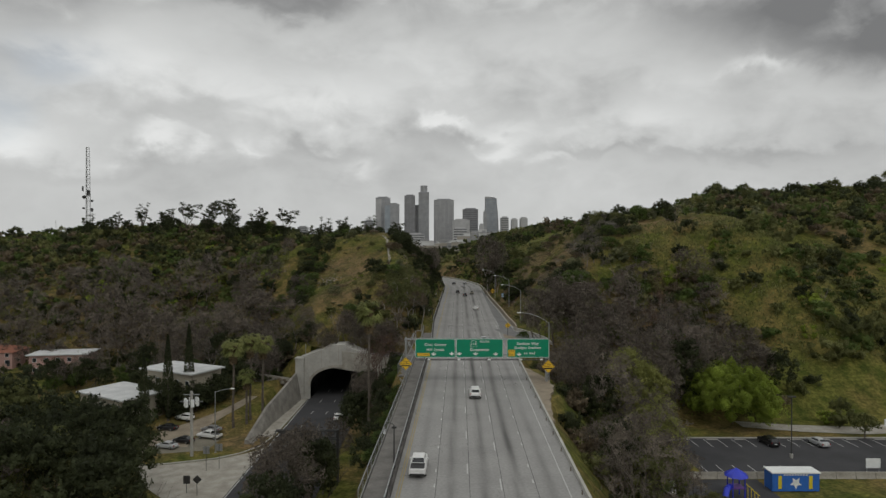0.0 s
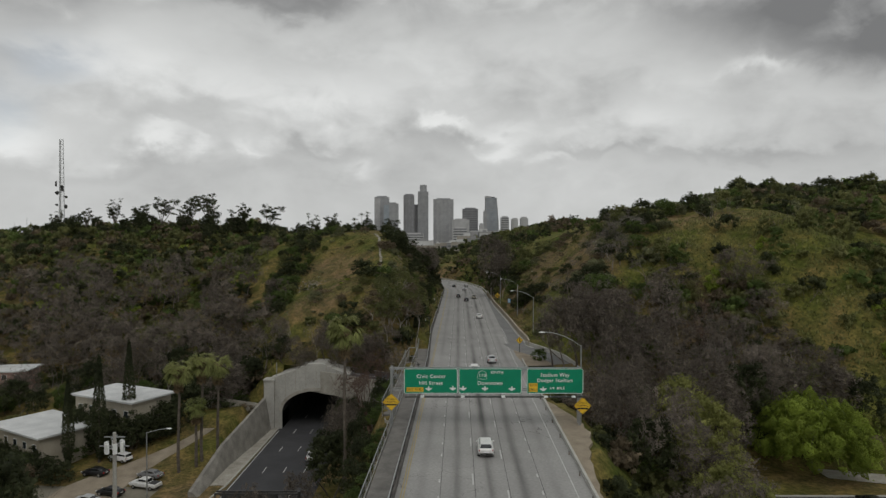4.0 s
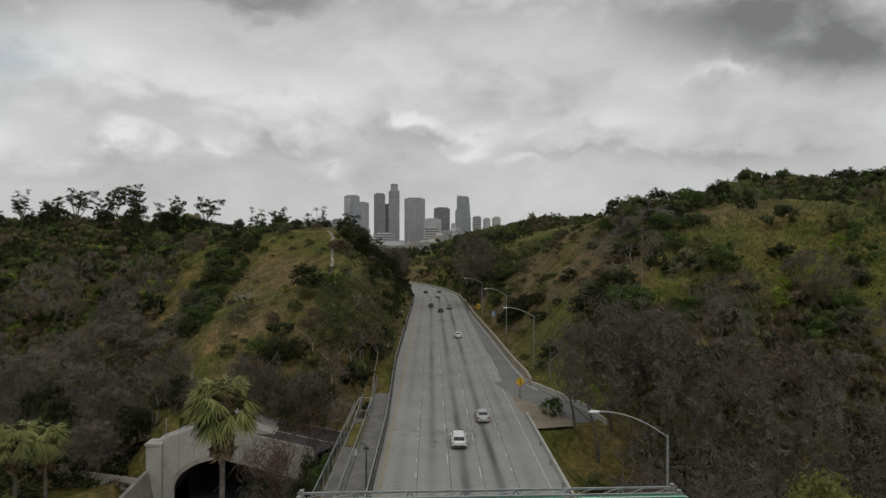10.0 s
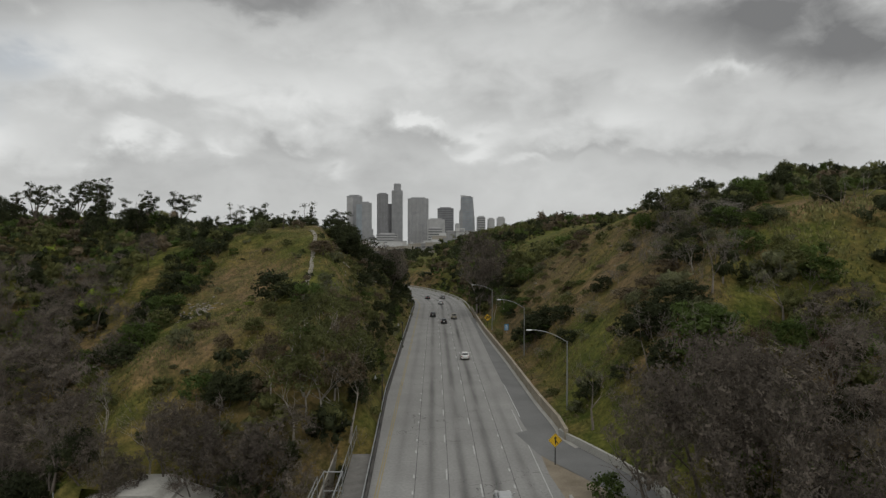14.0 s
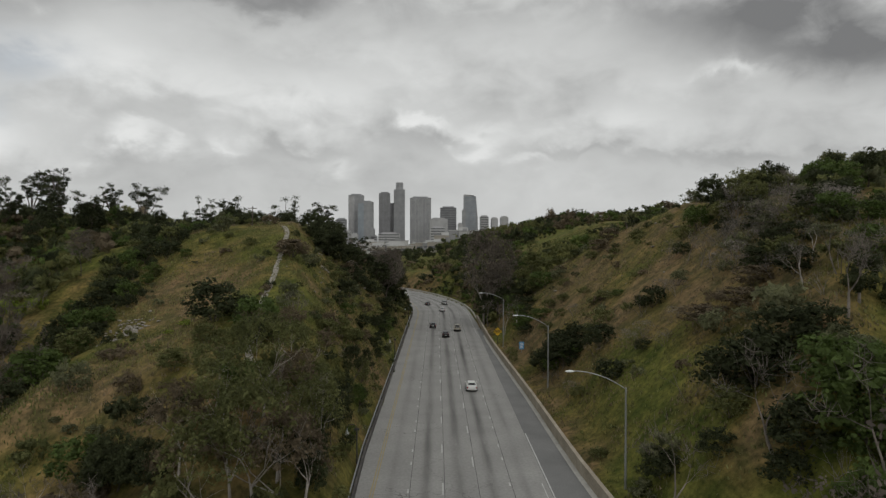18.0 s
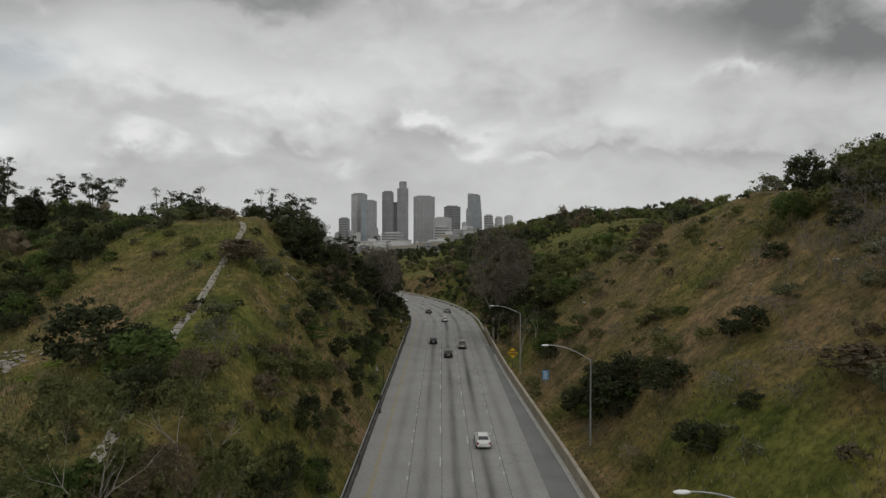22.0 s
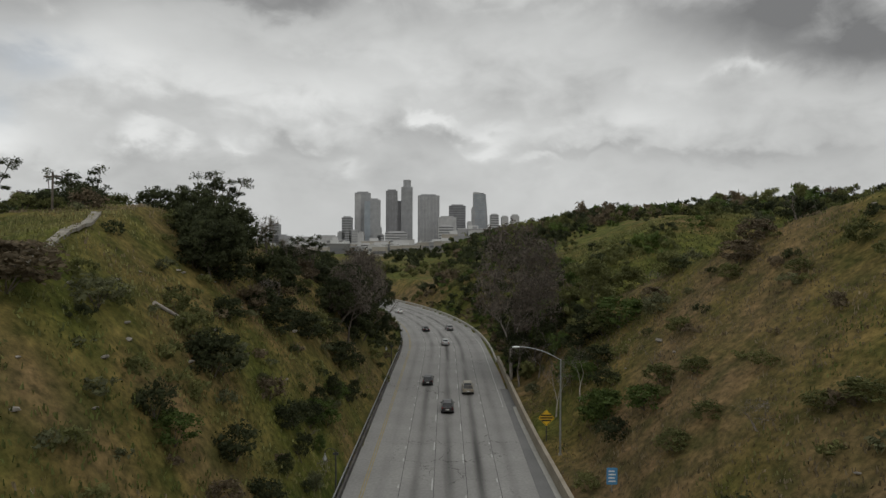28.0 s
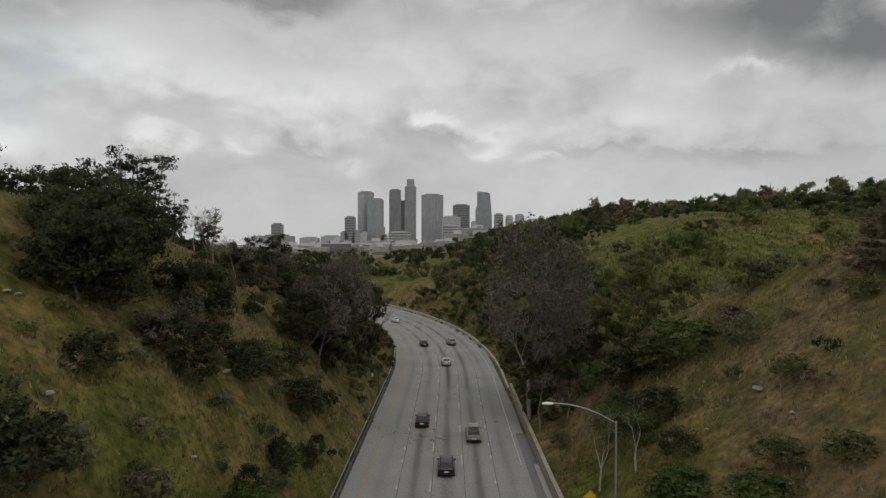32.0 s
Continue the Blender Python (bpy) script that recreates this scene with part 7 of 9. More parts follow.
# ---- steps and path over the crest, rubble, stones, a fallen log
M_PATH = mat("weathered_tan_concrete", (0.20, 0.185, 0.155), (0.36, 0.335, 0.29), 0.6, 0.9, 0, 4.0, 0.25, 0.02)
track = tagged(new("hillside_path"), "narrow pale concrete path climbing the grassy crest", "path", kind="structure")
route = [(-26.4, 268), (-24.4, 263), (-23.0, 257), (-21.8, 248), (-20.9, 240), (-20.0, 233), (-19.7, 227), (-18.9, 221.5), (-18.6, 217), (-18.0, 212), (-16.8, 207), (-15.6, 202), (-15.0, 198.5)]
seg_me = None
for (ax, ay), (bx, by) in zip(route, route[1:]):
    L = math.hypot(bx - ax, by - ay)
    n = max(1, round(L / 1.3))
    for k in range(n):
        x, y = ax + (bx - ax) * (k + 0.5) / n, ay + (by - ay) * (k + 0.5) / n
        if seg_me is None:
            bm = bmesh.new()
            box(bm, -0.42, -0.66, -0.25, 0.42, 0.66, 0.06)
            bmesh.ops.bevel(bm, geom=bm.edges[:], offset=0.03, segments=1)
            seg_me = bpy.data.meshes.new("slab")
            bm.to_mesh(seg_me)
            bm.free()
            seg_me.materials.append(M_PATH)
        za, zb, zc = ground_height(np.array([x, x + (bx - ax) / L * 0.5, x - (bx - ax) / L * 0.5]), np.array([y, y + (by - ay) / L * 0.5, y - (by - ay) / L * 0.5]))
        ob = new("slab", seg_me)
        ob.parent = track
        ob.matrix_basis = Matrix.Translation((x + rr.uniform(-0.07, 0.07), y, za + rr.uniform(0.0, 0.03))) @ Matrix.Rotation(math.atan2(-(bx - ax), by - ay), 4, "Z") @ Matrix.Rotation(math.atan2(zb - zc, 1.0), 4, "X") @ Matrix.Rotation(rr.uniform(-0.06, 0.06), 4, "Y")
ROCKS = []
for i in range(5):
    bm = bmesh.new()
    bmesh.ops.create_icosphere(bm, subdivisions=1, radius=0.5)
    for v in bm.verts:
        v.co *= rr.uniform(0.7, 1.15)
        v.co.z *= 0.65
    me = bpy.data.meshes.new("rock")
    bm.to_mesh(me)
    bm.free()
    me.materials.append(M_ROCK)
    ROCKS.append(me)


def rock(x, y, s, parent=None, name="rock"):
    ob = new(name, ROCKS[rr.randrange(5)])
    z = float(ground_height(np.array([x]), np.array([y]))[0])
    ob.matrix_basis = Matrix.Translation((x, y, z + 0.12 * s)) @ Matrix.Rotation(rr.uniform(0, 6.28), 4, "Z") @ Matrix.Rotation(rr.uniform(-0.4, 0.4), 4, "X") @ Matrix.Diagonal((s * rr.uniform(0.8, 1.5), s, s * rr.uniform(0.5, 0.9), 1))
    ob.parent = parent
    return ob


heap = tagged(new("rubble_heap"), "heap of broken pale concrete and stones on the slope", "rubble")
for k in range(95):
    rock(rr.gauss(-42.8, 1.9), rr.gauss(231.4, 1.9), rr.uniform(0.3, 1.0), heap)
for k in range(46):
    if k % 2:
        x, y = rr.uniform(30, 56), rr.uniform(212, 292)
    else:
        x, y = rr.uniform(-24, -6), rr.uniform(234, 300)
    tagged(rock(x, y, rr.uniform(0.35, 0.95)), "pale weathered stone lying on the slope", "rock", "slope stones")
slab = rock(49.0, 250.6, 1.0)
slab.scale = (2.8, 0.9, 0.4)
tagged(slab, "long white stone slab lying on the dry slope", "rock", "slope stones")
crest_post = tagged(new("utility_post"), "weathered wooden post with a cross-piece on the grassy crest", "post")
crest_post.location = (-34.2, 273, float(ground_height(np.array([-34.2]), np.array([273.0]))[0]))
bm = bmesh.new()
rod(bm, (0, 0, -0.4), (0.1, 0, 4.5), 0.13, 0.10)
part("post", bm, M_BARK, crest_post)
bm = bmesh.new()
box(bm, -0.9, -0.06, 3.9, 1.0, 0.06, 4.05)
part("crossarm", bm, M_BARK, crest_post)
lx, ly = -16.2, 257.4
bm = bmesh.new()
pz = ground_height(np.array([lx, lx + 2.0]), np.array([ly, ly + 3.4]))
rod(bm, (lx, ly, pz[0] + 0.2), (lx + 2.0, ly + 3.4, pz[1] + 0.2), 0.20, 0.12, 8)
one("fallen_log", bm, M_BARK_PALE, "weathered fallen log on the grassy slope", "log")

STUFF_MAT = {**LEAFMAT, "brush": M_BRUSH, "twig": M_TWIG, "redtwig": M_TWIG_RED, "grass": M_GRASS, "drygrass": M_GRASS_DRY}
STUFF_NAME = {"brush": ("grey_brush", "grey leafless brush on the slopes"), "haze": ("twig_haze", "brown leafless canopy of fine twigs"), D: ("chaparral", "dark evergreen scrub covering the hillsides"), O: ("olive_scrub", "olive-green scrub covering the hillsides"), G: ("green_scrub", "green leafy scrub on the hillsides"),
              B: ("dry_scrub", "brown half-dry scrub on the hillsides"), Y: ("sage_scrub", "grey-green sage scrub on the dry slopes"), R: ("fresh_scrub", "fresh bright-green scrub on the hillsides"),
              "twig": ("bare_thicket", "thicket of grey leafless stems and twigs"), "redtwig": ("reddish_thicket", "thicket of reddish leafless stems"),
              "grass": ("grass", "tufts of green hill grass"), "drygrass": ("dry_grass", "tufts of dried straw-coloured grass")}
for key, pieces in STUFF.items():
    v, f = joined(pieces)
    nm, lb = STUFF_NAME[key]
    tagged(new(nm, fast_mesh(nm, v, f, STUFF_MAT[key])), lb, "vegetation", kind="stuff")
STUFF.clear()

# ---------------------------------------------------------------- the street on the left, 17 m below, and its tunnel
LZ = -17.5
bm = bmesh.new()
box(bm, -37.2, 40, LZ - 0.3, -21.6, 232, LZ + 0.05)
street = one("street", bm, M_ASPHALT_DARK, "dark asphalt street running into a tunnel", "road", "structure")
bm = bmesh.new()
box(bm, -37.0, 40, LZ + 0.054, -36.82, 170, LZ + 0.066)
part("edge_line", bm, M_WHITE, street)
for ux in (-33.2, -29.4, -25.6):
    for k in range(11):
        bm = bmesh.new()
        box(bm, ux - 0.07, 60 + k * 12, LZ + 0.054, ux + 0.07, 63 + k * 12, LZ + 0.066)
        part("lane_mark", bm, M_WHITE, street)
bm = bmesh.new()
vs = [bm.verts.new((x, y, LZ + 0.03)) for x, y in ((-37.2, 60), (-37.2, 131), (-40.5, 127), (-45, 123.6), (-54, 120.5), (-60, 119.6), (-52, 109), (-42.5, 100), (-41.5, 60))]
f = bm.faces.new(vs)
if f.normal.z < 0:
    f.normal_flip()
one("plaza", bm, M_CONCRETE, "pale concrete side street apron", "pavement", "structure")
kerb = bmesh.new()
kp = [(-37.5, 172), (-37.6, 150), (-37.8, 138), (-38.8, 131.5), (-41.5, 127.2), (-45.5, 124), (-54, 121), (-66, 119.4)]
for (ax, ay), (bx, by) in zip(kp, kp[1:]):
    d = math.atan2(by - ay, bx - ax)
    L = math.hypot(bx - ax, by - ay)
    box(kerb, 0, -0.15, 0, L + 0.05, 0.15, 0.17, Matrix.Translation((ax, ay, LZ)) @ Matrix.Rotation(d, 4, "Z"))
one("kerb", kerb, M_CONCRETE_PALE, "pale concrete kerb round the street corner", "kerb", "structure")
bm = bmesh.new()
box(bm, -40.6, 138, LZ - 0.2, -37.7, 172, LZ + 0.14)
one("pavement", bm, M_CONCRETE, "narrow concrete pavement beside the tunnel street", "pavement", "structure")

# portal: face with an arched opening, pilasters, stepped crown, and the tube behind
PX, PY, SPAN, SPRING, ARCH_TOP = -28.8, 171.6, 7.8, -13.6, -8.8
portal = tagged(new("tunnel_portal"), "stained concrete tunnel portal with a round arch and stepped crown", "tunnel", kind="structure")


def arch_z(x):
    q = min(1.0, abs(x - PX) / SPAN)
    return SPRING + (ARCH_TOP - SPRING) * math.sqrt(max(0.0, 1 - q * q))


def crown_z(x):
    q = abs(x - PX)
    return -2.6 if q < 2.6 else (-3.2 if q < 3.6 else -3.6 - (q - 3.6) * 0.34)


bm = bmesh.new()
xs = sorted(set([PX - 10.8, PX + 10.8, PX - SPAN, PX + SPAN, PX - 2.6, PX + 2.6, PX - 2.61, PX + 2.61, PX - 3.6, PX + 3.6, PX - 3.61, PX + 3.61] + [PX + SPAN * math.sin(radians(a)) for a in range(-85, 90, 7)]))
front, back = {}, {}
for y, store in ((PY, front), (PY + 6.5, back)):
    for x in xs:
        lo = LZ - 0.3 if abs(x - PX) > SPAN + 0.001 else arch_z(x)
        store[x] = (bm.verts.new((x, y, lo)), bm.verts.new((x, y, crown_z(x))))
for a, b in zip(xs, xs[1:]):
    bm.faces.new((front[a][0], front[b][0], front[b][1], front[a][1]))
    bm.faces.new((back[b][0], back[a][0], back[a][1], back[b][1]))
    bm.faces.new((front[a][1], front[b][1], back[b][1], back[a][1]))
jl, jr = PX - SPAN, PX + SPAN
for x0_, x1_ in ((PX - 10.8, jl), (jr, PX + 10.8)):
    box(bm, x0_, PY - 0.02, LZ - 0.3, x1_, PY + 6.5, SPRING)
bmesh.ops.recalc_face_normals(bm, faces=bm.faces[:])
part("face", bm, M_CONCRETE_PALE, portal, "streaked concrete face wall")
for sx in (-1, 1):
    bm = bmesh.new()
    xa = PX + sx * 10.6
    box(bm, xa - 1.15, PY - 0.8, LZ - 0.3, xa + 1.15, PY + 1.6, -6.4)
    box(bm, xa - 1.3, PY - 0.95, -6.4, xa + 1.3, PY + 1.75, -6.0)
    part("pilaster", bm, M_CONCRETE_PALE, portal, "square corner pilaster")
bm = bmesh.new()
ring = []
for y, k in ((PY - 0.14, 0.0), (PY - 0.14, 0.75), (PY + 0.2, 0.75), (PY + 0.2, 0.0)):
    row = []
    for a in range(-90, 91, 6):
        rx_, rz_ = SPAN + k, ARCH_TOP - SPRING + k
        row.append(bm.verts.new((PX + rx_ * math.sin(radians(a)), y, SPRING + rz_ * math.cos(radians(a)))))
    ring.append(row)
for r0_, r1_ in zip(ring, ring[1:] + ring[:1]):
    for i in range(len(r0_) - 1):
        bm.faces.new((r0_[i], r0_[i + 1], r1_[i + 1], r1_[i]))
bmesh.ops.recalc_face_normals(bm, faces=bm.faces[:])
part("arch_moulding", bm, M_CONCRETE, portal, "projecting arch moulding")
bm = bmesh.new()
for k in range(9):
    xx = PX - 9.4 + k * 2.35
    zt = crown_z(xx) - 0.25
    lo = max(arch_z(xx) + 1.2, -10.5) if abs(xx - PX) < SPAN else -11
    if zt - lo > 1.2:
        box(bm, xx - 0.06, PY - 0.05, lo, xx + 0.06, PY + 0.02, zt)
part("ribs", bm, M_CONCRETE, portal, "shallow vertical ribs")
bm = bmesh.new()
rows_ = []
for y in (PY + 0.3, 200, 232):
    prof = [(PX - SPAN, LZ)] + [(PX + SPAN * math.sin(radians(a)), arch_z(PX + SPAN * math.sin(radians(a)))) for a in range(-90, 91, 10)] + [(PX + SPAN, LZ)]
    rows_.append([bm.verts.new((x, y, z)) for x, z in prof])
for a, b in zip(rows_, rows_[1:]):
    for i in range(len(a) - 1):
        bm.faces.new((a[i], b[i], b[i + 1], a[i + 1]))
bm.faces.new(rows_[-1])
bmesh.ops.recalc_face_normals(bm, faces=bm.faces[:])
part("tube", bm, M_CONCRETE_DARK, portal, "dark concrete tunnel lining")
bm = bmesh.new()
rod(bm, (PX - 9.2, PY + 0.6, -6.0), (PX - 9.2, PY + 0.6, -2.4), 0.08)
part("vent_pipe", bm, M_STEEL, portal, "thin upright pipe")

bm = bmesh.new()
wp = [(-40.4, 170.6, -10.2), (-41.0, 160, -11.6), (-42.0, 148, -13.4), (-42.2, 138, -15.6), (-42.2, 133, -16.6)]
wv = []
for x, y, zt in wp:
    wv.append([bm.verts.new(c) for c in ((x - 0.3, y, zt), (x + 0.3, y, zt), (x + 1.6, y, LZ - 0.3), (x - 0.3, y, LZ - 0.3))])
for a, b in zip(wv, wv[1:]):
    for i in range(4):
        bm.faces.new((a[i], a[(i + 1) % 4], b[(i + 1) % 4], b[i]))
bm.faces.new(wv[0])
bm.faces.new(wv[-1])
bmesh.ops.recalc_face_normals(bm, faces=bm.faces[:])
one("wing_wall", bm, M_CONCRETE_WALL, "sloping concrete wing wall beside the tunnel street", "wall", "structure")
bm = bmesh.new()
for k in range(12):
    x0_ = -41.5 - k * 1.15
    box(bm, x0_ - 1.15, 171.2 + k * 0.1, -13.4 + 0.04 * k, x0_, 171.5 + k * 0.1, -11.6 + 0.14 * k)
one("garden_wall", bm, M_CONCRETE, "low pale garden wall above the grass bank", "wall", "structure")

bm = bmesh.new()
line = [(-48.6, 159.0, 1.2), (-50.6, 154.7, 1.5), (-52.4, 151.6, 1.7), (-54.6, 148.6, 2.2), (-56.6, 145.6, 3.0), (-59.0, 142.0, 4.2), (-60.6, 137.0, 5.4), (-60.0, 131.0, 6.0)]
sides_ = []
for x, y, w in line:
    px = np.array([x - w, x - w * 0.4, x + w * 0.4, x + w])
    sides_.append([bm.verts.new((a, b, c + 0.07)) for a, b, c in zip(px, np.full(4, y), ground_height(px, np.full(4, y)))])
for a, b in zip(sides_, sides_[1:]):
    for i in range(3):
        bm.faces.new((a[i], b[i], b[i + 1], a[i + 1]))
one("dirt_track", bm, M_DIRT, "pale dirt track leading past the houses", "track", "structure")
bm = bmesh.new()
BENCH = [(-28 + 0.835 * q, 178.6 - 0.55 * q) for q in (1, 5, 9, 13, 17, 21.5)]


def bench_strip(a, b, z, thick=0.0):
    bm = bmesh.new()
    vs = [(bm.verts.new((x + 0.55 * a, y + 0.835 * a, z)), bm.verts.new((x + 0.55 * b, y + 0.835 * b, z))) for x, y in BENCH]
    for (p0, p1), (q0, q1) in zip(vs, vs[1:]):
        bm.faces.new((p0, q0, q1, p1))
    if thick:
        low = [[bm.verts.new(v.co - Vector((0, 0, thick))) for v in pair] for pair in vs]
        for (p0, p1), (q0, q1), (a0, a1), (b0, b1) in zip(vs, vs[1:], low, low[1:]):
            bm.faces.new((p0, a0, b0, q0))
            bm.faces.new((p1, q1, b1, a1))
    return bm


upper_road = one("upper_road", bench_strip(-5.4, 4.2, -5.02), M_ASPHALT_DARK, "narrow dark asphalt road crossing above the tunnel portal", "road", "structure")
part("centre_line", bench_strip(-0.75, -0.58, -5.012), M_WHITE, upper_road, "worn pale centre line")
part("kerb", bench_strip(4.2, 4.42, -4.9, 0.4), M_CONCRETE, upper_road, "low concrete kerb")
part("parapet", bench_strip(-5.75, -5.4, -4.3, 5.0), M_CONCRETE, upper_road, "stained concrete parapet wall")
bm = bmesh.new()
box(bm, -40.6, 178.12, -8.4, -27.0, 179.4, -3.7)
part("backfill", bm, M_GROUND, portal, "bare earth behind the portal")

# overhead sign frame over the street, seen from behind
osf = tagged(new("sign_gantry"), "slim grey sign gantry over the lower street", "road sign")
bm = bmesh.new()
for zz in (-9.6, -8.2):
    for yy in (111.6, 112.4):
        box(bm, -30.2, yy - 0.09, zz - 0.09, -19.0, yy + 0.09, zz + 0.09)
part("truss", bm, M_DARKSTEEL, osf, "dark steel box truss")
for k in range(9):
    bm = bmesh.new()
    xx = -30.1 + k * 1.38
    box(bm, xx - 0.06, 111.56, -9.5, xx + 0.06, 111.68, -8.3)
    part("upright", bm, M_DARKSTEEL, osf)
for k in range(8):
    bm = bmesh.new()
    rod(bm, (-30.1 + k * 1.38, 112.4, -9.5 if k % 2 else -8.3), (-28.72 + k * 1.38, 112.4, -8.3 if k % 2 else -9.5), 0.06, None, 6)
    part("diagonal", bm, M_DARKSTEEL, osf)
bm = bmesh.new()
box(bm, -29.6, 112.6, -10.6, -22.0, 112.7, -8.4)
part("sign_panel", bm, M_STREET_BACK, osf, "dark back of the sign panel")
bm = bmesh.new()
rod(bm, (-19.0, 112, LZ), (-19.0, 112, -8.0), 0.24)
part("post", bm, M_DARKSTEEL, osf)


def post_sign(x, y, z, h, shape, label, m_panel):
    th = tagged(new("traffic_sign"), label, "road sign", "small street signs")
    th.location = (x, y, z)
    bm = bmesh.new()
    rod(bm, (0, 0, 0), (0, 0, h), 0.05, None, 8)
    part("post", bm, M_DARKSTEEL, th)
    bm = bmesh.new()
    if shape == "diamond":
        rounded_plate(bm, -0.55, -0.55, 0.55, 0.55, 0.06, 0.09, 0.08)
        bmesh.ops.transform(bm, matrix=Matrix.Translation((0, 0, h - 0.5)) @ Matrix.Rotation(radians(45), 4, "Y"), verts=bm.verts)
    else:
        rounded_plate(bm, -0.6, h - 1.4, 0.6, h, 0.06, 0.09, 0.08)
    part("panel", bm, m_panel, th)


post_sign(-44.8, 117.5, LZ, 4.6, "plate", "grey back of a street sign on a slim post", M_STEEL)
post_sign(-42.6, 118.2, LZ, 4.9, "plate", "grey back of a street sign on a slim post", M_STEEL)
post_sign(-42.0, 106, LZ, 3.2, "diamond", "dark diamond street sign seen from behind", M_DARKSTEEL)
post_sign(-44.2, 107, LZ, 3.0, "plate", "dark square street sign seen from behind", M_DARKSTEEL)
post_sign(88, 123, -12.5, 3.2, "plate", "small pale sign beside the car park", M_SIGN_WHITE)

lamp_left = street_lamp(-46.8, 127.7, LZ, -4.9, -3.9, -4.3, "slim street lamp over the side street")

pole = tagged(new("utility_pole"), "tall pale utility pole crowned with equipment boxes", "utility pole")
pole.location = (-50.8, 125.6, LZ)
bm = bmesh.new()
rod(bm, (0, 0, -0.3), (0, 0, 13.2), 0.34, 0.26, 12)
part("mast", bm, M_CONCRETE_PALE, pole)
for k in range(6):
    a = k * math.pi / 3
    bm = bmesh.new()
    box(bm, -0.32, -0.2, 0, 0.32, 0.2, 1.5, Matrix.Translation((1.25 * math.cos(a), 1.25 * math.sin(a), 10.2)) @ Matrix.Rotation(a + math.pi / 2, 4, "Z"))
    part("equipment_box", bm, M_SIGN_WHITE, pole, "pale metal box")
for zz, r in ((11.0, 2.3), (12.4, 1.6)):
    bm = bmesh.new()
    box(bm, -r, -0.08, zz, r, 0.08, zz + 0.16)
    box(bm, -0.08, -r * 0.6, zz, 0.08, r * 0.6, zz + 0.16)
    part("crossarm", bm, M_STEEL, pole)

# ---------------------------------------------------------------- houses
M_PINK = mat("pink_stucco", (0.42, 0.26, 0.23), (0.52, 0.34, 0.30), 0.4, 0.9, 0, 6.0, 0.2, 0.01)
M_CREAM = mat("cream_stucco", (0.36, 0.32, 0.25), (0.46, 0.42, 0.34), 0.4, 0.9, 0, 6.0, 0.2, 0.01)
M_ROOF = mat("pale_flat_roofing", (0.45, 0.46, 0.46), (0.62, 0.63, 0.62), 0.3, 0.85, 0, 4.0, 0.1, 0.01)
M_TILE = mat("red_roof_tiles", (0.22, 0.09, 0.06), (0.34, 0.15, 0.10), 0.8, 0.85, 0, 9.0, 0.4, 0.03)
M_GLASS = plain("dark_window_glass", (0.03, 0.035, 0.04), 0.08, 0.0, 0.8)


def house(x, y, z, w, d, h, storeys, m_wall, m_roof, label, turn=0.0, hip=0.0):
    th = tagged(new("house"), label, "house", "houses by the street")
    th.matrix_basis = Matrix.Translation((x, y, z)) @ Matrix.Rotation(turn, 4, "Z")
    bm = bmesh.new()
    box(bm, -w / 2, -d / 2, -3.6, w / 2, d / 2, h)
    part("wall", bm, m_wall, th)
    bm = bmesh.new()
    if hip:
        b = [bm.verts.new(c) for c in ((-w / 2 - 0.6, -d / 2 - 0.6, h), (w / 2 + 0.6, -d / 2 - 0.6, h), (w / 2 + 0.6, d / 2 + 0.6, h), (-w / 2 - 0.6, d / 2 + 0.6, h))]
        t2 = [bm.verts.new(c) for c in ((-w / 4, 0, h + hip), (w / 4, 0, h + hip))]
        for fv in ((b[0], b[1], t2[1], t2[0]), (b[2], b[3], t2[0], t2[1]), (b[1], b[2], t2[1]), (b[3], b[0], t2[0]), (b[3], b[2], b[1], b[0])):
            bm.faces.new(fv)
        bmesh.ops.recalc_face_normals(bm, faces=bm.faces[:])
    else:
        box(bm, -w / 2 - 0.7, -d / 2 - 0.7, h, w / 2 + 0.7, d / 2 + 0.7, h + 0.35)
    part("roof", bm, m_roof, th)
    n = max(2, int(w / 3.2))
    for st in range(storeys):
        for k in range(n):
            xx = -w / 2 + w * (k + 0.5) / n
            zz = st * h / storeys + h / storeys * 0.35
            bm = bmesh.new()
            box(bm, xx - 0.65, -d / 2 - 0.04, zz - 0.08, xx + 0.65, -d / 2 + 0.02, zz + 1.28)
            win = part("window", bm, M_SIGN_WHITE, th, "white window frame")
            bm = bmesh.new()
            box(bm, xx - 0.56, -d / 2 - 0.06, zz, xx + 0.56, -d / 2 - 0.042, zz + 1.2)
            part("pane", bm, M_GLASS, win)
    bm = bmesh.new()
    box(bm, w / 2 - 1.7, -d / 2 - 0.05, 0, w / 2 - 0.7, -d / 2 + 0.02, 2.0)
    part("door", bm, M_DARKSTEEL, th, "dark front door")
    return th


house(-67, 160, -11.2, 17, 9.5, 4.5, 1, M_CREAM, M_ROOF, "low cream house with a flat white roof", -0.44)
house(-78, 151.5, -14.6, 17, 11, 3.9, 1, M_CREAM, M_ROOF, "white-roofed outbuilding beside the cypresses", -0.53)
house(-123, 202, -16.3, 17, 9, 6.2, 2, M_PINK, M_ROOF, "two-storey pink stucco house with a white roof", 0.15)
house(-148, 208, -14.8, 13, 10, 4.5, 2, M_PINK, M_TILE, "pink house with a red tiled hip roof", 0.1, 1.8)

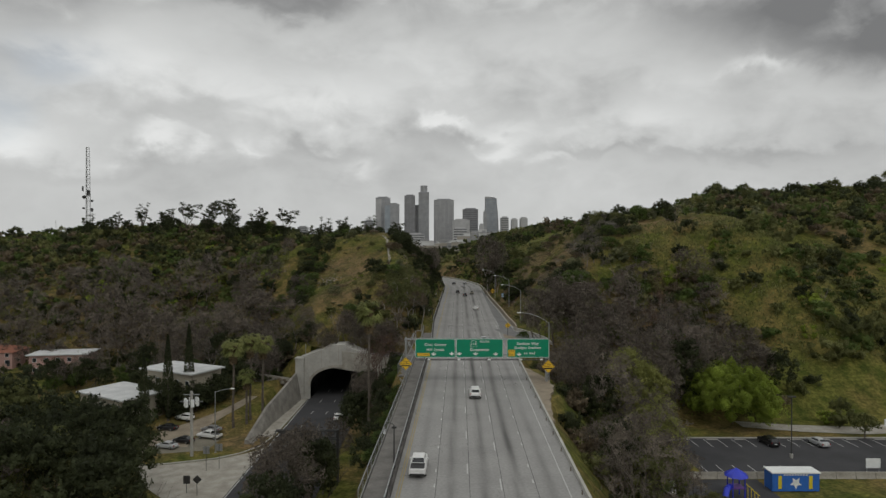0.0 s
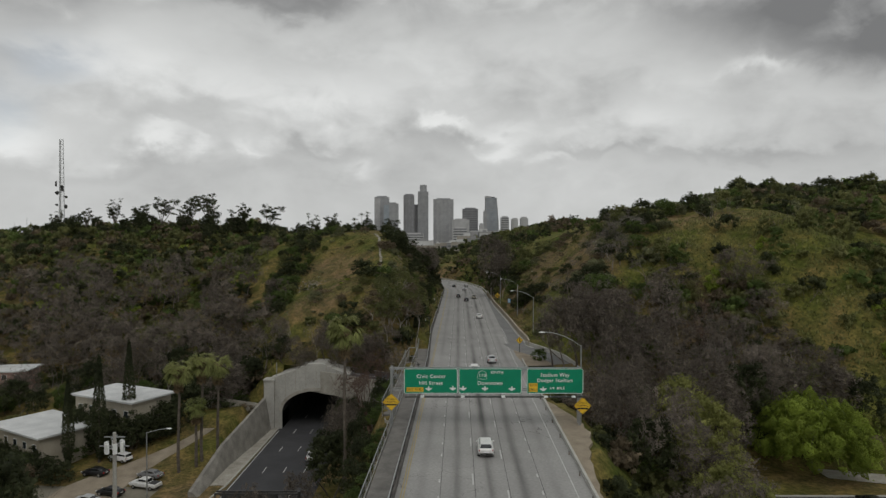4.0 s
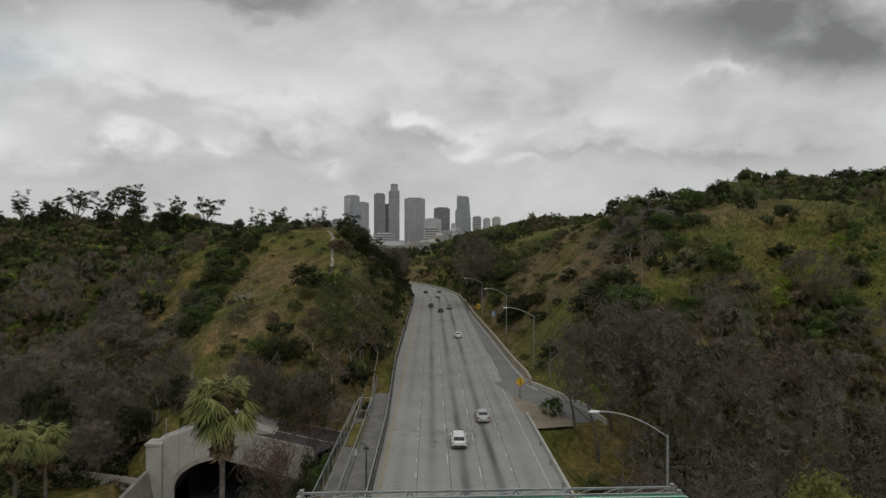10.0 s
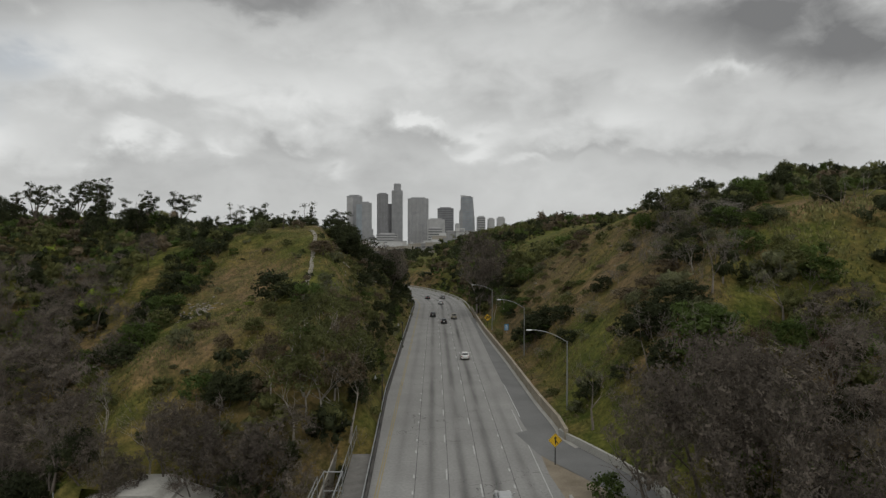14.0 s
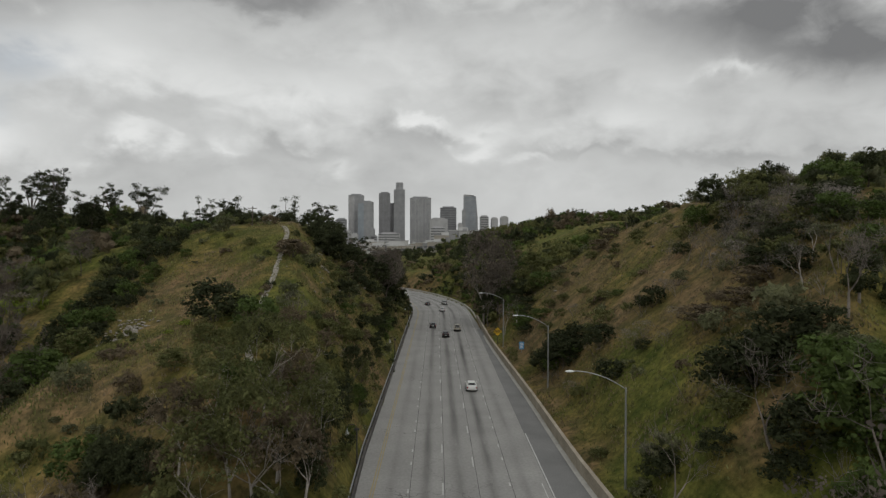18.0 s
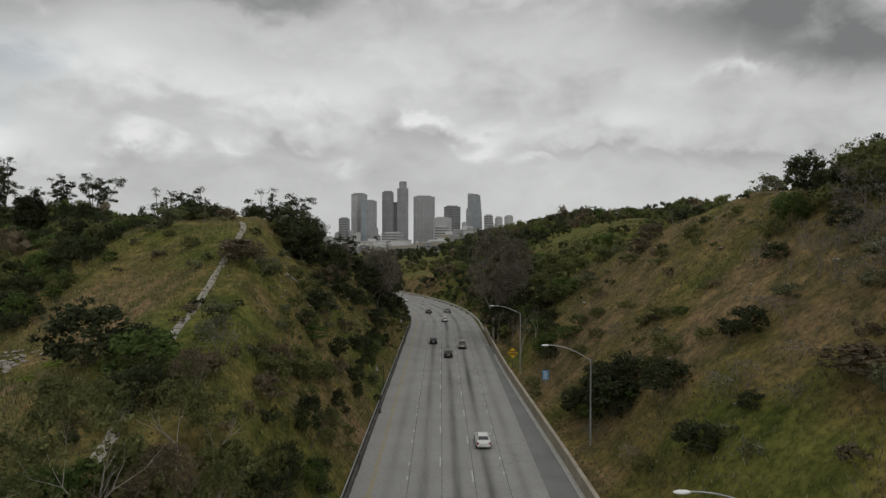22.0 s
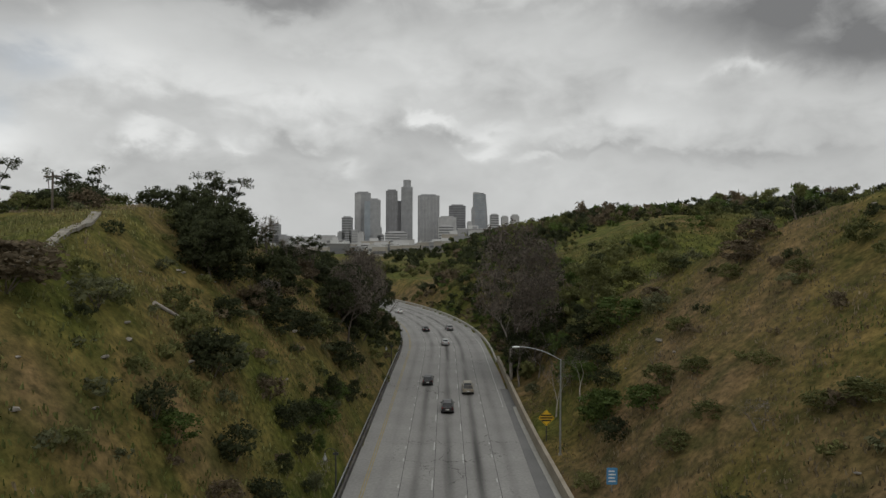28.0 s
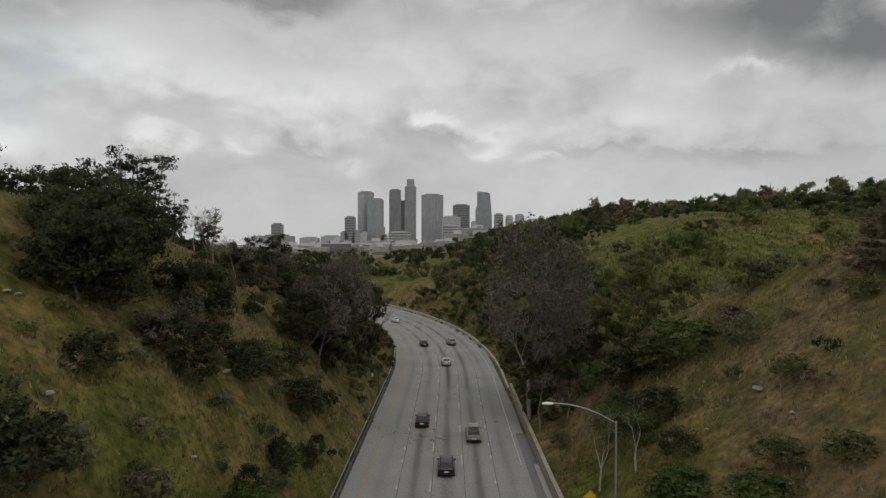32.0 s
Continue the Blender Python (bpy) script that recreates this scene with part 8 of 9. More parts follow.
# ---------------------------------------------------------------- car park and playground on the right, 12 m below
RZ = -12.5
bm = bmesh.new()
box(bm, 43, 101.4, RZ - 0.3, 100, 121, RZ + 0.05)
lot = one("car_park", bm, M_ASPHALT_DARK, "dark asphalt car park with white bay lines", "car park", "structure")
for k in range(19):
    bm = bmesh.new()
    box(bm, 45 + k * 2.7, 116.0, RZ + 0.054, 45.12 + k * 2.7, 120.6, RZ + 0.066)
    part("bay_line", bm, M_WHITE, lot)
for k in range(9):
    bm = bmesh.new()
    box(bm, 45.6 + k * 5.4, 120.1, RZ + 0.05, 47.6 + k * 5.4, 120.35, RZ + 0.2)
    part("wheel_stop", bm, M_CONCRETE_PALE, lot)
for k in range(6):
    bm = bmesh.new()
    box(bm, 44 + k * 2.7, 102.0, RZ + 0.054, 44.12 + k * 2.7, 106.4, RZ + 0.066)
    part("bay_line", bm, M_WHITE, lot)
bm = bmesh.new()
box(bm, 43, 121, RZ - 0.2, 100, 121.35, RZ + 0.22)
one("kerb_right", bm, M_CONCRETE_PALE, "pale kerb behind the car park", "kerb", "structure")
bm = bmesh.new()
pv = []
for x, y, w in ((62, 130.5, 2.2), (72, 127.5, 2.4), (84, 126.0, 2.6), (98, 128, 3.0), (120, 131, 3.2)):
    pv.append((bm.verts.new((x, y - w, RZ + 0.12)), bm.verts.new((x, y + w, RZ + 0.12))))
for (a, b), (c, d) in zip(pv, pv[1:]):
    bm.faces.new((a, c, d, b))
one("lane", bm, M_CONCRETE, "narrow pale lane behind the car park", "road", "structure")
bm = bmesh.new()
box(bm, 37.2, 78, RZ - 0.2, 50.5, 100, RZ + 0.04)
one("playground", bm, M_ASPHALT_DARK, "dark rubber playground surface", "playground", "structure")
bm = bmesh.new()
box(bm, 34.0, 78, RZ - 0.2, 37.0, 101, RZ + 0.06)
one("path", bm, M_CONCRETE_PALE, "pale concrete path beside the playground", "pavement", "structure")
row = tagged(new("barrier_row"), "row of grey concrete traffic barriers between car park and playground", "barrier")
for k in range(18):
    bm = bmesh.new()
    x0_ = 38 + k * 3.2
    sec = ((-0.32, 0), (0.32, 0), (0.2, 0.35), (0.11, 1.05), (-0.11, 1.05), (-0.2, 0.35))
    a = [bm.verts.new((x0_ + 0.03, 100.6 + yy, RZ + zz)) for yy, zz in sec]
    b = [bm.verts.new((x0_ + 3.15, 100.6 + yy, RZ + zz)) for yy, zz in sec]
    for i in range(6):
        bm.faces.new((a[i], a[(i + 1) % 6], b[(i + 1) % 6], b[i]))
    bm.faces.new(a)
    bm.faces.new(b)
    bmesh.ops.recalc_face_normals(bm, faces=bm.faces[:])
    part("segment", bm, M_CONCRETE, row)

M_BLUE = plain("blue_paint", (0.03, 0.14, 0.50), 0.5)
M_BLUE_PLASTIC = plain("blue_plastic", (0.03, 0.05, 0.55), 0.35)
M_YELLOW_PAINT = plain("yellow_paint", (0.70, 0.55, 0.03), 0.5)
shed = tagged(new("storage_container"), "blue painted storage container with a white roof and a mural", "container")
shed.location = (54, 96.2, RZ)
bm = bmesh.new()
box(bm, -3.6, -1.2, 0.12, 3.6, 1.2, 2.85)
part("body", bm, M_BLUE, shed)
bm = bmesh.new()
box(bm, -3.75, -1.35, 2.85, 3.75, 1.35, 3.05)
part("roof", bm, M_SIGN_WHITE, shed, "white roof")
for x0_ in (-2.7, 2.0):
    bm = bmesh.new()
    box(bm, x0_, -1.225, 0.5, x0_ + 0.55, -1.203, 2.5)
    part("yellow_stripe", bm, M_YELLOW_PAINT, shed, "yellow painted stripe")
bm = bmesh.new()
outline(bm, [(math.cos(a) * (0.95 if k % 2 else 0.45), 1.4 + math.sin(a) * (0.95 if k % 2 else 0.45)) for k, a in enumerate([0.3 + i * 6.283 / 10 for i in range(10)])], -1.225, -1.203)
part("white_shape", bm, M_SIGN_WHITE, shed, "plain white painted shape")
for k in range(9):
    bm = bmesh.new()
    box(bm, -1.9 + k * 0.42, -1.222, 2.55, -1.6 + k * 0.42, -1.203, 2.72)
    part("text_bar", bm, M_SIGN_WHITE, shed)
for x0_ in (-3.3, 3.0):
    bm = bmesh.new()
    box(bm, x0_, -1.1, 0, x0_ + 0.3, 1.1, 0.12)
    part("skid", bm, M_DARKSTEEL, shed)

play = tagged(new("play_structure"), "blue playground slide tower with a pointed roof", "playground")
play.location = (44.0, 93.2, RZ + 0.04)
for sx, sy in ((-0.9, -0.9), (0.9, -0.9), (0.9, 0.9), (-0.9, 0.9)):
    bm = bmesh.new()
    rod(bm, (sx, sy, 0), (sx, sy, 3.4), 0.09)
    part("post", bm, M_BLUE_PLASTIC, play)
bm = bmesh.new()
rod(bm, (0, 0, 3.2), (0, 0, 3.6), 1.75, 1.35, 8)
rod(bm, (0, 0, 3.6), (0, 0, 4.3), 1.35, 0.12, 8)
part("roof", bm, M_BLUE_PLASTIC, play, "blue faceted roof")
bm = bmesh.new()
box(bm, -1.0, -1.0, 1.5, 1.0, 1.0, 1.62)
part("deck", bm, plain("purple_plastic", (0.14, 0.05, 0.28), 0.5), play, "purple deck")
bm = bmesh.new()
pts_ = [(-1.0, -0.3, 1.7), (-1.7, -0.8, 1.5), (-2.2, -1.5, 0.95), (-2.5, -2.2, 0.45), (-3.0, -2.8, 0.3)]
for a, b in zip(pts_, pts_[1:]):
    rod(bm, a, b, 0.45, 0.45, 10)
part("slide", bm, M_BLUE_PLASTIC, play, "blue curved slide")
for k in range(4):
    bm = bmesh.new()
    rod(bm, (1.0 + 0.5 * k, -0.9, 2.3 - 0.45 * k), (1.5 + 0.5 * k, -1.3, 1.9 - 0.45 * k), 0.05)
    rod(bm, (1.25 + 0.5 * k, -1.1, 0), (1.25 + 0.5 * k, -1.1, 2.1 - 0.45 * k), 0.05)
    part("handrail", bm, M_YELLOW_PAINT, play, "yellow handrail")
lot_lamp = tagged(new("car_park_lamp"), "tall dark lamp post standing in the car park", "street lamp")
lot_lamp.location = (61.7, 110, RZ)
bm = bmesh.new()
rod(bm, (0, 0, 0), (0, 0, 11), 0.11, 0.08)
part("pole", bm, M_DARKSTEEL, lot_lamp)
bm = bmesh.new()
rod(bm, (0, 0, 0.05), (0, 0, 0.8), 0.28, 0.28, 12)
part("footing", bm, M_CONCRETE_PALE, lot_lamp)
bm = bmesh.new()
box(bm, -0.7, -0.2, 10.8, 0.7, 0.2, 11.0)
part("head", bm, M_DARKSTEEL, lot_lamp)
board = tagged(new("notice_board"), "white blank notice board at the car park edge", "sign")
board.location = (71.5, 103.2, RZ)
bm = bmesh.new()
rounded_plate(bm, -1.2, 0.7, 1.2, 2.3, 0, 0.06, 0.05)
part("panel", bm, M_SIGN_WHITE, board)
for xx in (-1.0, 1.0):
    bm = bmesh.new()
    rod(bm, (xx, 0.1, 0), (xx, 0.1, 2.2), 0.05)
    part("leg", bm, M_STEEL, board)
fence_r = tagged(new("mesh_fence"), "dark wire fence along the playground path", "fence")
for k in range(9):
    bm = bmesh.new()
    rod(bm, (37.1, 78 + k * 2.8, RZ), (37.1, 78 + k * 2.8, RZ + 2.6), 0.05, None, 6)
    part("post", bm, M_DARKSTEEL, fence_r)
for zz in (0.1, 1.3, 2.6):
    bm = bmesh.new()
    rod(bm, (37.1, 78, RZ + zz), (37.1, 100.4, RZ + zz), 0.035, None, 6)
    part("rail", bm, M_DARKSTEEL, fence_r)

# ---------------------------------------------------------------- the lattice mast on the far ridge
mast = tagged(new("radio_mast"), "tall steel lattice radio mast with dish antennas on the ridge", "radio mast")
mast.location = (-246, 432, float(ground_height(np.array([-246.0]), np.array([432.0]))[0]) - 0.5)
MH = 91.5 - mast.location.z
corner = [Vector((1.9 * math.cos(a), 1.9 * math.sin(a), 0)) for a in (0.3, 2.4, 4.5)]


def mast_at(i, z):
    k = 1.0 - 0.35 * z / MH
    return Vector((corner[i].x * k, corner[i].y * k, z))


for i in range(3):
    bm = bmesh.new()
    rod(bm, mast_at(i, 0), mast_at(i, MH), 0.22, 0.16, 6)
    part("leg", bm, M_STEEL, mast)
bm = bmesh.new()
nb = 22
for k in range(nb):
    z0_, z1_ = MH * k / nb, MH * (k + 1) / nb
    for i in range(3):
        j = (i + 1) % 3
        rod(bm, mast_at(i, z0_), mast_at(j, z1_), 0.09, None, 4)
        rod(bm, mast_at(i, z1_), mast_at(j, z1_), 0.08, None, 4)
part("bracing", bm, M_STEEL, mast, "zigzag steel bracing")
md = random.Random(3)
for k in range(12):
    zz = MH * md.uniform(0.15, 0.62)
    a = md.choice([-0.4, 0.2, -0.9, 3.3, -2.0])
    c = Vector((2.6 * math.cos(a), 2.6 * math.sin(a), zz))
    bm = bmesh.new()
    rod(bm, c, c + Vector((math.cos(a) * 0.9, math.sin(a) * 0.9 - 0.4, 0)), md.uniform(0.7, 1.5), md.uniform(0.5, 1.0), 12)
    part("dish", bm, M_DARKSTEEL, mast, "round dish antenna")
hut = tagged(new("ridge_building"), "low pale building beside the radio mast", "building")
hut.location = (-222, 428, float(ground_height(np.array([-222.0]), np.array([428.0]))[0]))
bm = bmesh.new()
box(bm, -7, -4, -1, 7, 4, 5.0)
part("wall", bm, M_CREAM, hut)
bm = bmesh.new()
box(bm, -7.6, -4.6, 5.0, 7.6, 4.6, 5.5)
part("roof", bm, M_ROOF, hut)
for dx_, hh in ((-26, 16), (-34, 13)):
    th = tagged(new("antenna_pole"), "slim antenna pole on the ridge", "antenna")
    th.location = (-241 + dx_, 430, float(ground_height(np.array([-241.0 + dx_]), np.array([430.0]))[0]))
    bm = bmesh.new()
    rod(bm, (0, 0, -0.3), (0, 0, hh), 0.16, 0.10, 6)
    part("pole", bm, M_STEEL, th)

# ---------------------------------------------------------------- vehicles
M_CHROME = plain("silver_alloy", (0.5, 0.5, 0.5), 0.35, 0.8)
M_TAIL = plain("red_lamp_lens", (0.35, 0.01, 0.01), 0.25)
M_HEAD = plain("clear_lamp_lens", (0.7, 0.7, 0.68), 0.2)
M_TINT = plain("tinted_car_glass", (0.015, 0.018, 0.02), 0.06, 0.0, 0.9)
PAINTS = {n: plain(n + "_car_paint", c, 0.3, 0.1) for n, c in (("white", (0.72, 0.72, 0.70)), ("silver", (0.42, 0.43, 0.43)), ("grey", (0.20, 0.20, 0.20)), ("black", (0.015, 0.015, 0.016)), ("gold", (0.30, 0.27, 0.21)), ("dark_blue", (0.03, 0.04, 0.07)))}


def loft(bm, sections):
    """Closed rings joined in order, ends capped."""
    rings = [[bm.verts.new(p) for p in sec] for sec in sections]
    n = len(rings[0])
    for a, b in zip(rings, rings[1:]):
        for i in range(n):
            bm.faces.new((a[i], a[(i + 1) % n], b[(i + 1) % n], b[i]))
    bm.faces.new(rings[0])
    bm.faces.new(rings[-1])
    bmesh.ops.recalc_face_normals(bm, faces=bm.faces[:])


def car_ring(y, w, z0, z1, r=0.12):
    """A rounded cross-section at y."""
    return [(-w + r, y, z0), (w - r, y, z0), (w, y, z0 + r), (w, y, (z0 + z1) / 2), (w - r * 0.3, y, z1 - r), (w - r, y, z1), (-w + r, y, z1), (-w + r * 0.3, y, z1 - r), (-w, y, (z0 + z1) / 2), (-w, y, z0 + r)]


SHAPES = {
    # body stations (y, half width, bottom, top); cabin stations (y, half width, top)
    "sedan": ([(-2.35, 0.72, 0.38, 0.82), (-2.2, 0.86, 0.28, 0.98), (-1.5, 0.91, 0.25, 1.0), (0, 0.92, 0.24, 0.98), (1.3, 0.90, 0.25, 0.92), (2.1, 0.84, 0.28, 0.78), (2.35, 0.68, 0.36, 0.66)],
              [(-1.75, 0.76, 0.99), (-1.05, 0.66, 1.38), (-0.3, 0.64, 1.45), (0.4, 0.65, 1.40), (1.2, 0.76, 0.96)], 1.40),
    "suv": ([(-2.3, 0.78, 0.42, 0.95), (-2.2, 0.90, 0.34, 1.08), (-1.4, 0.94, 0.32, 1.10), (0, 0.95, 0.32, 1.08), (1.2, 0.93, 0.32, 1.04), (2.1, 0.88, 0.36, 0.92), (2.35, 0.74, 0.42, 0.80)],
            [(-2.18, 0.80, 1.06), (-1.95, 0.70, 1.62), (-0.6, 0.69, 1.70), (0.35, 0.69, 1.64), (1.15, 0.80, 1.06)], 1.45),
    "pickup": ([(-2.8, 0.86, 0.46, 1.05), (-2.7, 0.93, 0.42, 1.10), (-1.2, 0.95, 0.40, 1.12), (0, 0.96, 0.40, 1.12), (1.6, 0.94, 0.40, 1.12), (2.55, 0.90, 0.42, 1.02), (2.8, 0.78, 0.48, 0.9)],
               [(-0.95, 0.80, 1.10), (-0.75, 0.70, 1.72), (0.1, 0.70, 1.80), (0.75, 0.70, 1.74), (1.5, 0.80, 1.10)], 1.75),
}


def car(kind, paint, label, group):
    """Facing +y, standing on z = 0."""
    body_st, cab_st, axle = SHAPES[kind]
    th = tagged(new("car" if kind != "pickup" else "pickup_truck"), label, "car" if kind != "pickup" else "pickup truck", group)
    bm = bmesh.new()
    loft(bm, [car_ring(*s) for s in body_st])
    body = part("body", bm, PAINTS[paint], th)
    bm = bmesh.new()
    loft(bm, [[(-w, y, 0.9), (w, y, 0.9), (w * 0.97, y, z - 0.06), (w * 0.86, y, z), (-w * 0.86, y, z), (-w * 0.97, y, z - 0.06)] for y, w, z in cab_st])
    part("cabin", bm, PAINTS[paint], th)
    # glass, laid just over the cabin
    (y0, w0, z0), (y1, w1, z1), (y2, w2, z2), (y3, w3, z3), (y4, w4, z4) = cab_st

    def pane(name, quad):
        bm = bmesh.new()
        vs = [bm.verts.new(q) for q in quad]
        f = bm.faces.new(vs)
        ex = bmesh.ops.extrude_face_region(bm, geom=[f])
        nrm = Vector(quad[1]) - Vector(quad[0])
        nrm = nrm.cross(Vector(quad[2]) - Vector(quad[0])).normalized()
        for v in ex["geom"]:
            if isinstance(v, bmesh.types.BMVert):
                v.co += nrm * 0.012
        bmesh.ops.recalc_face_normals(bm, faces=bm.faces[:])
        part(name, bm, M_TINT, th, "dark tinted glass")

    k0, k1 = 0.14, 0.86

    def lerp(a, b, q):
        return a + (b - a) * q

    pane("rear_window", [(-lerp(w0, w1, k0) * 0.86, lerp(y0, y1, k0) - 0.012, lerp(z0, z1, k0)), (lerp(w0, w1, k0) * 0.86, lerp(y0, y1, k0) - 0.012, lerp(z0, z1, k0)), (lerp(w0, w1, k1) * 0.84, lerp(y0, y1, k1) - 0.012, lerp(z0, z1, k1)), (-lerp(w0, w1, k1) * 0.84, lerp(y0, y1, k1) - 0.012, lerp(z0, z1, k1))])
    pane("windscreen", [(lerp(w4, w3, k0) * 0.86, lerp(y4, y3, k0) + 0.012, lerp(z4, z3, k0)), (-lerp(w4, w3, k0) * 0.86, lerp(y4, y3, k0) + 0.012, lerp(z4, z3, k0)), (-lerp(w4, w3, k1) * 0.84, lerp(y4, y3, k1) + 0.012, lerp(z4, z3, k1)), (lerp(w4, w3, k1) * 0.84, lerp(y4, y3, k1) + 0.012, lerp(z4, z3, k1))])
    for sx in (-1, 1):
        quad = [(sx * (w1 + 0.035), y1 + 0.02, z1 - 0.36), (sx * (w2 + 0.05), y3 + 0.15, z3 - 0.36), (sx * (w2 + 0.012), y3 - 0.05, z3 - 0.1), (sx * (w1 + 0.012), y1 + 0.15, z1 - 0.1)]
        pane("side_window", quad if sx > 0 else quad[::-1])
        bm = bmesh.new()
        box(bm, sx * 0.98 - 0.1, 0.65, 1.0, sx * 0.98 + 0.1, 0.8, 1.14)
        part("mirror", bm, PAINTS[paint], th)
        yb = body_st[0][0]
        zt = body_st[1][3]
        bm = bmesh.new()
        box(bm, sx * 0.68 - 0.15, yb + 0.02, zt - 0.34, sx * 0.68 + 0.15, yb + 0.16, zt - 0.08)
        part("tail_light", bm, M_TAIL, th, "red tail light")
        yf = body_st[-1][0]
        bm = bmesh.new()
        box(bm, sx * 0.62 - 0.16, yf - 0.2, 0.62, sx * 0.62 + 0.16, yf - 0.01, 0.74)
        part("headlight", bm, M_HEAD, th, "clear headlight")
        for ya in (-axle, axle):
            bm = bmesh.new()
            rod(bm, (sx * 0.72, ya, 0.33), (sx * 0.95, ya, 0.33), 0.33, None, 16)
            tyre = part("wheel", bm, M_RUBBER, th, "black tyre")
            bm = bmesh.new()
            rod(bm, (sx * 0.94, ya, 0.33), (sx * 0.965, ya, 0.33), 0.2, None, 12)
            part("rim", bm, M_CHROME, tyre, "alloy rim")
    bm = bmesh.new()
    box(bm, -0.80, body_st[0][0] - 0.05, 0.42, 0.80, body_st[0][0] + 0.12, 0.60)
    part("bumper", bm, M_BLACK if kind != "sedan" else PAINTS[paint], th)
    bm = bmesh.new()
    box(bm, -0.26, body_st[0][0] - 0.062, 0.64, 0.26, body_st[0][0] + 0.03, 0.77)
    part("plate", bm, M_SIGN_WHITE, th, "plain pale plate")
    if kind == "pickup":
        bm = bmesh.new()
        box(bm, -0.78, -2.6, 1.11, 0.78, -1.0, 1.135)
        part("bed_liner", bm, M_BLACK, th, "dark load bed")
    return th


CARS = {}


def park(kind, paint, m, group, label):
    key = (kind, paint, group)
    if key not in CARS:
        CARS[key] = car(kind, paint, label, group)
        CARS[key].matrix_basis = m
        return
    copy_thing(CARS[key], m)


def drive(s, u, kind, paint):
    x, y, h = road_axis(s)
    park(kind, paint, Matrix.Translation(on_road(s, u, 0.01)) @ Matrix.Rotation(-h, 4, "Z"), "cars on the freeway", paint.replace("_", " ") + " " + {"sedan": "saloon car", "suv": "estate car", "pickup": "pickup truck"}[kind] + " on the freeway")


for row_ in ((70, -5.5, "pickup", "white"), (104, 1.7, "suv", "white"), (150, 1.5, "suv", "white"), (161, 5.4, "sedan", "silver"), (238, 5.3, "sedan", "white"),
             (298, 1.7, "suv", "black"), (310, 5.2, "pickup", "gold"), (316, -1.8, "suv", "black"), (359, 1.6, "sedan", "silver"), (383, -1.7, "sedan", "black"), (384, 5.3, "suv", "grey"), (430, -1.6, "sedan", "white")):
    drive(*row_)
for x, y, a, kind, paint in ((-61, 147, 1.2, "suv", "white"), (-63, 142, 1.4, "sedan", "black"), (-58, 130.5, 1.3, "sedan", "silver"), (-56, 134, 1.3, "sedan", "black"), (-51.5, 137, 1.3, "pickup", "white"), (-52.5, 141, 1.3, "sedan", "grey")):
    park(kind, paint, Matrix.Translation((x, y, float(ground_height(np.array([x * 1.0]), np.array([y * 1.0]))[0]) + 0.05)) @ Matrix.Rotation(a, 4, "Z"), "cars parked below the freeway", paint + " car parked on the dirt lot")
for x, y, a, kind, paint in ((61.5, 117.5, 0.1, "suv", "black"), (70.6, 117.2, 0.15, "sedan", "silver")):
    park(kind, paint, Matrix.Translation((x, y, RZ + 0.06)) @ Matrix.Rotation(a, 4, "Z"), "cars in the car park", paint + " car parked in a marked bay")
park("sedan", "white", Matrix.Translation((-25.6, 152, LZ + 0.06)), "cars on the lower street", "white car driving toward the tunnel")
bm = bmesh.new()
vs = [bm.verts.new((x, y, LZ + 0.03)) for x, y in ((-49, 129), (-48.5, 146), (-62, 151), (-72, 147), (-70, 130), (-62, 126))]
f = bm.faces.new(vs)
if f.normal.z < 0:
    f.normal_flip()
one("dirt_lot", bm, mat("pale_dirt", (0.15, 0.14, 0.105), (0.23, 0.21, 0.165), 0.3, 0.95, 0, 3.0, 0.3, 0.02), "pale dirt parking lot among trees", "car park", "structure")

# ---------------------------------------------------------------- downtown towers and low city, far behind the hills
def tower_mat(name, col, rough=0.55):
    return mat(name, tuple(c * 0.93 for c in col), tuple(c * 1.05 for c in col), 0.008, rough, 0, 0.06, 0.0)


# distance haze is put into the tower colours, paler than the bare cladding
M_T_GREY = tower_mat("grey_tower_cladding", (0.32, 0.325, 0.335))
M_T_DARK_HAZED = tower_mat("dark_cladding_with_haze", (0.25, 0.25, 0.26))
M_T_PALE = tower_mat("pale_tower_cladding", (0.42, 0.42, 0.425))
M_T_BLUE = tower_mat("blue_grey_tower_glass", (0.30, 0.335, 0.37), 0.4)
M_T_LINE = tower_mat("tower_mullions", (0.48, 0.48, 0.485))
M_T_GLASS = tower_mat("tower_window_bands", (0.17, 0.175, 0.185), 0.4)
CITY_Y, PXM = 2680.0, 2.43


def from_plan(a, top):
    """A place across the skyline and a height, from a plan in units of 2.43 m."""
    return (a - 784) * PXM, 25.7 + (430 - top) * PXM


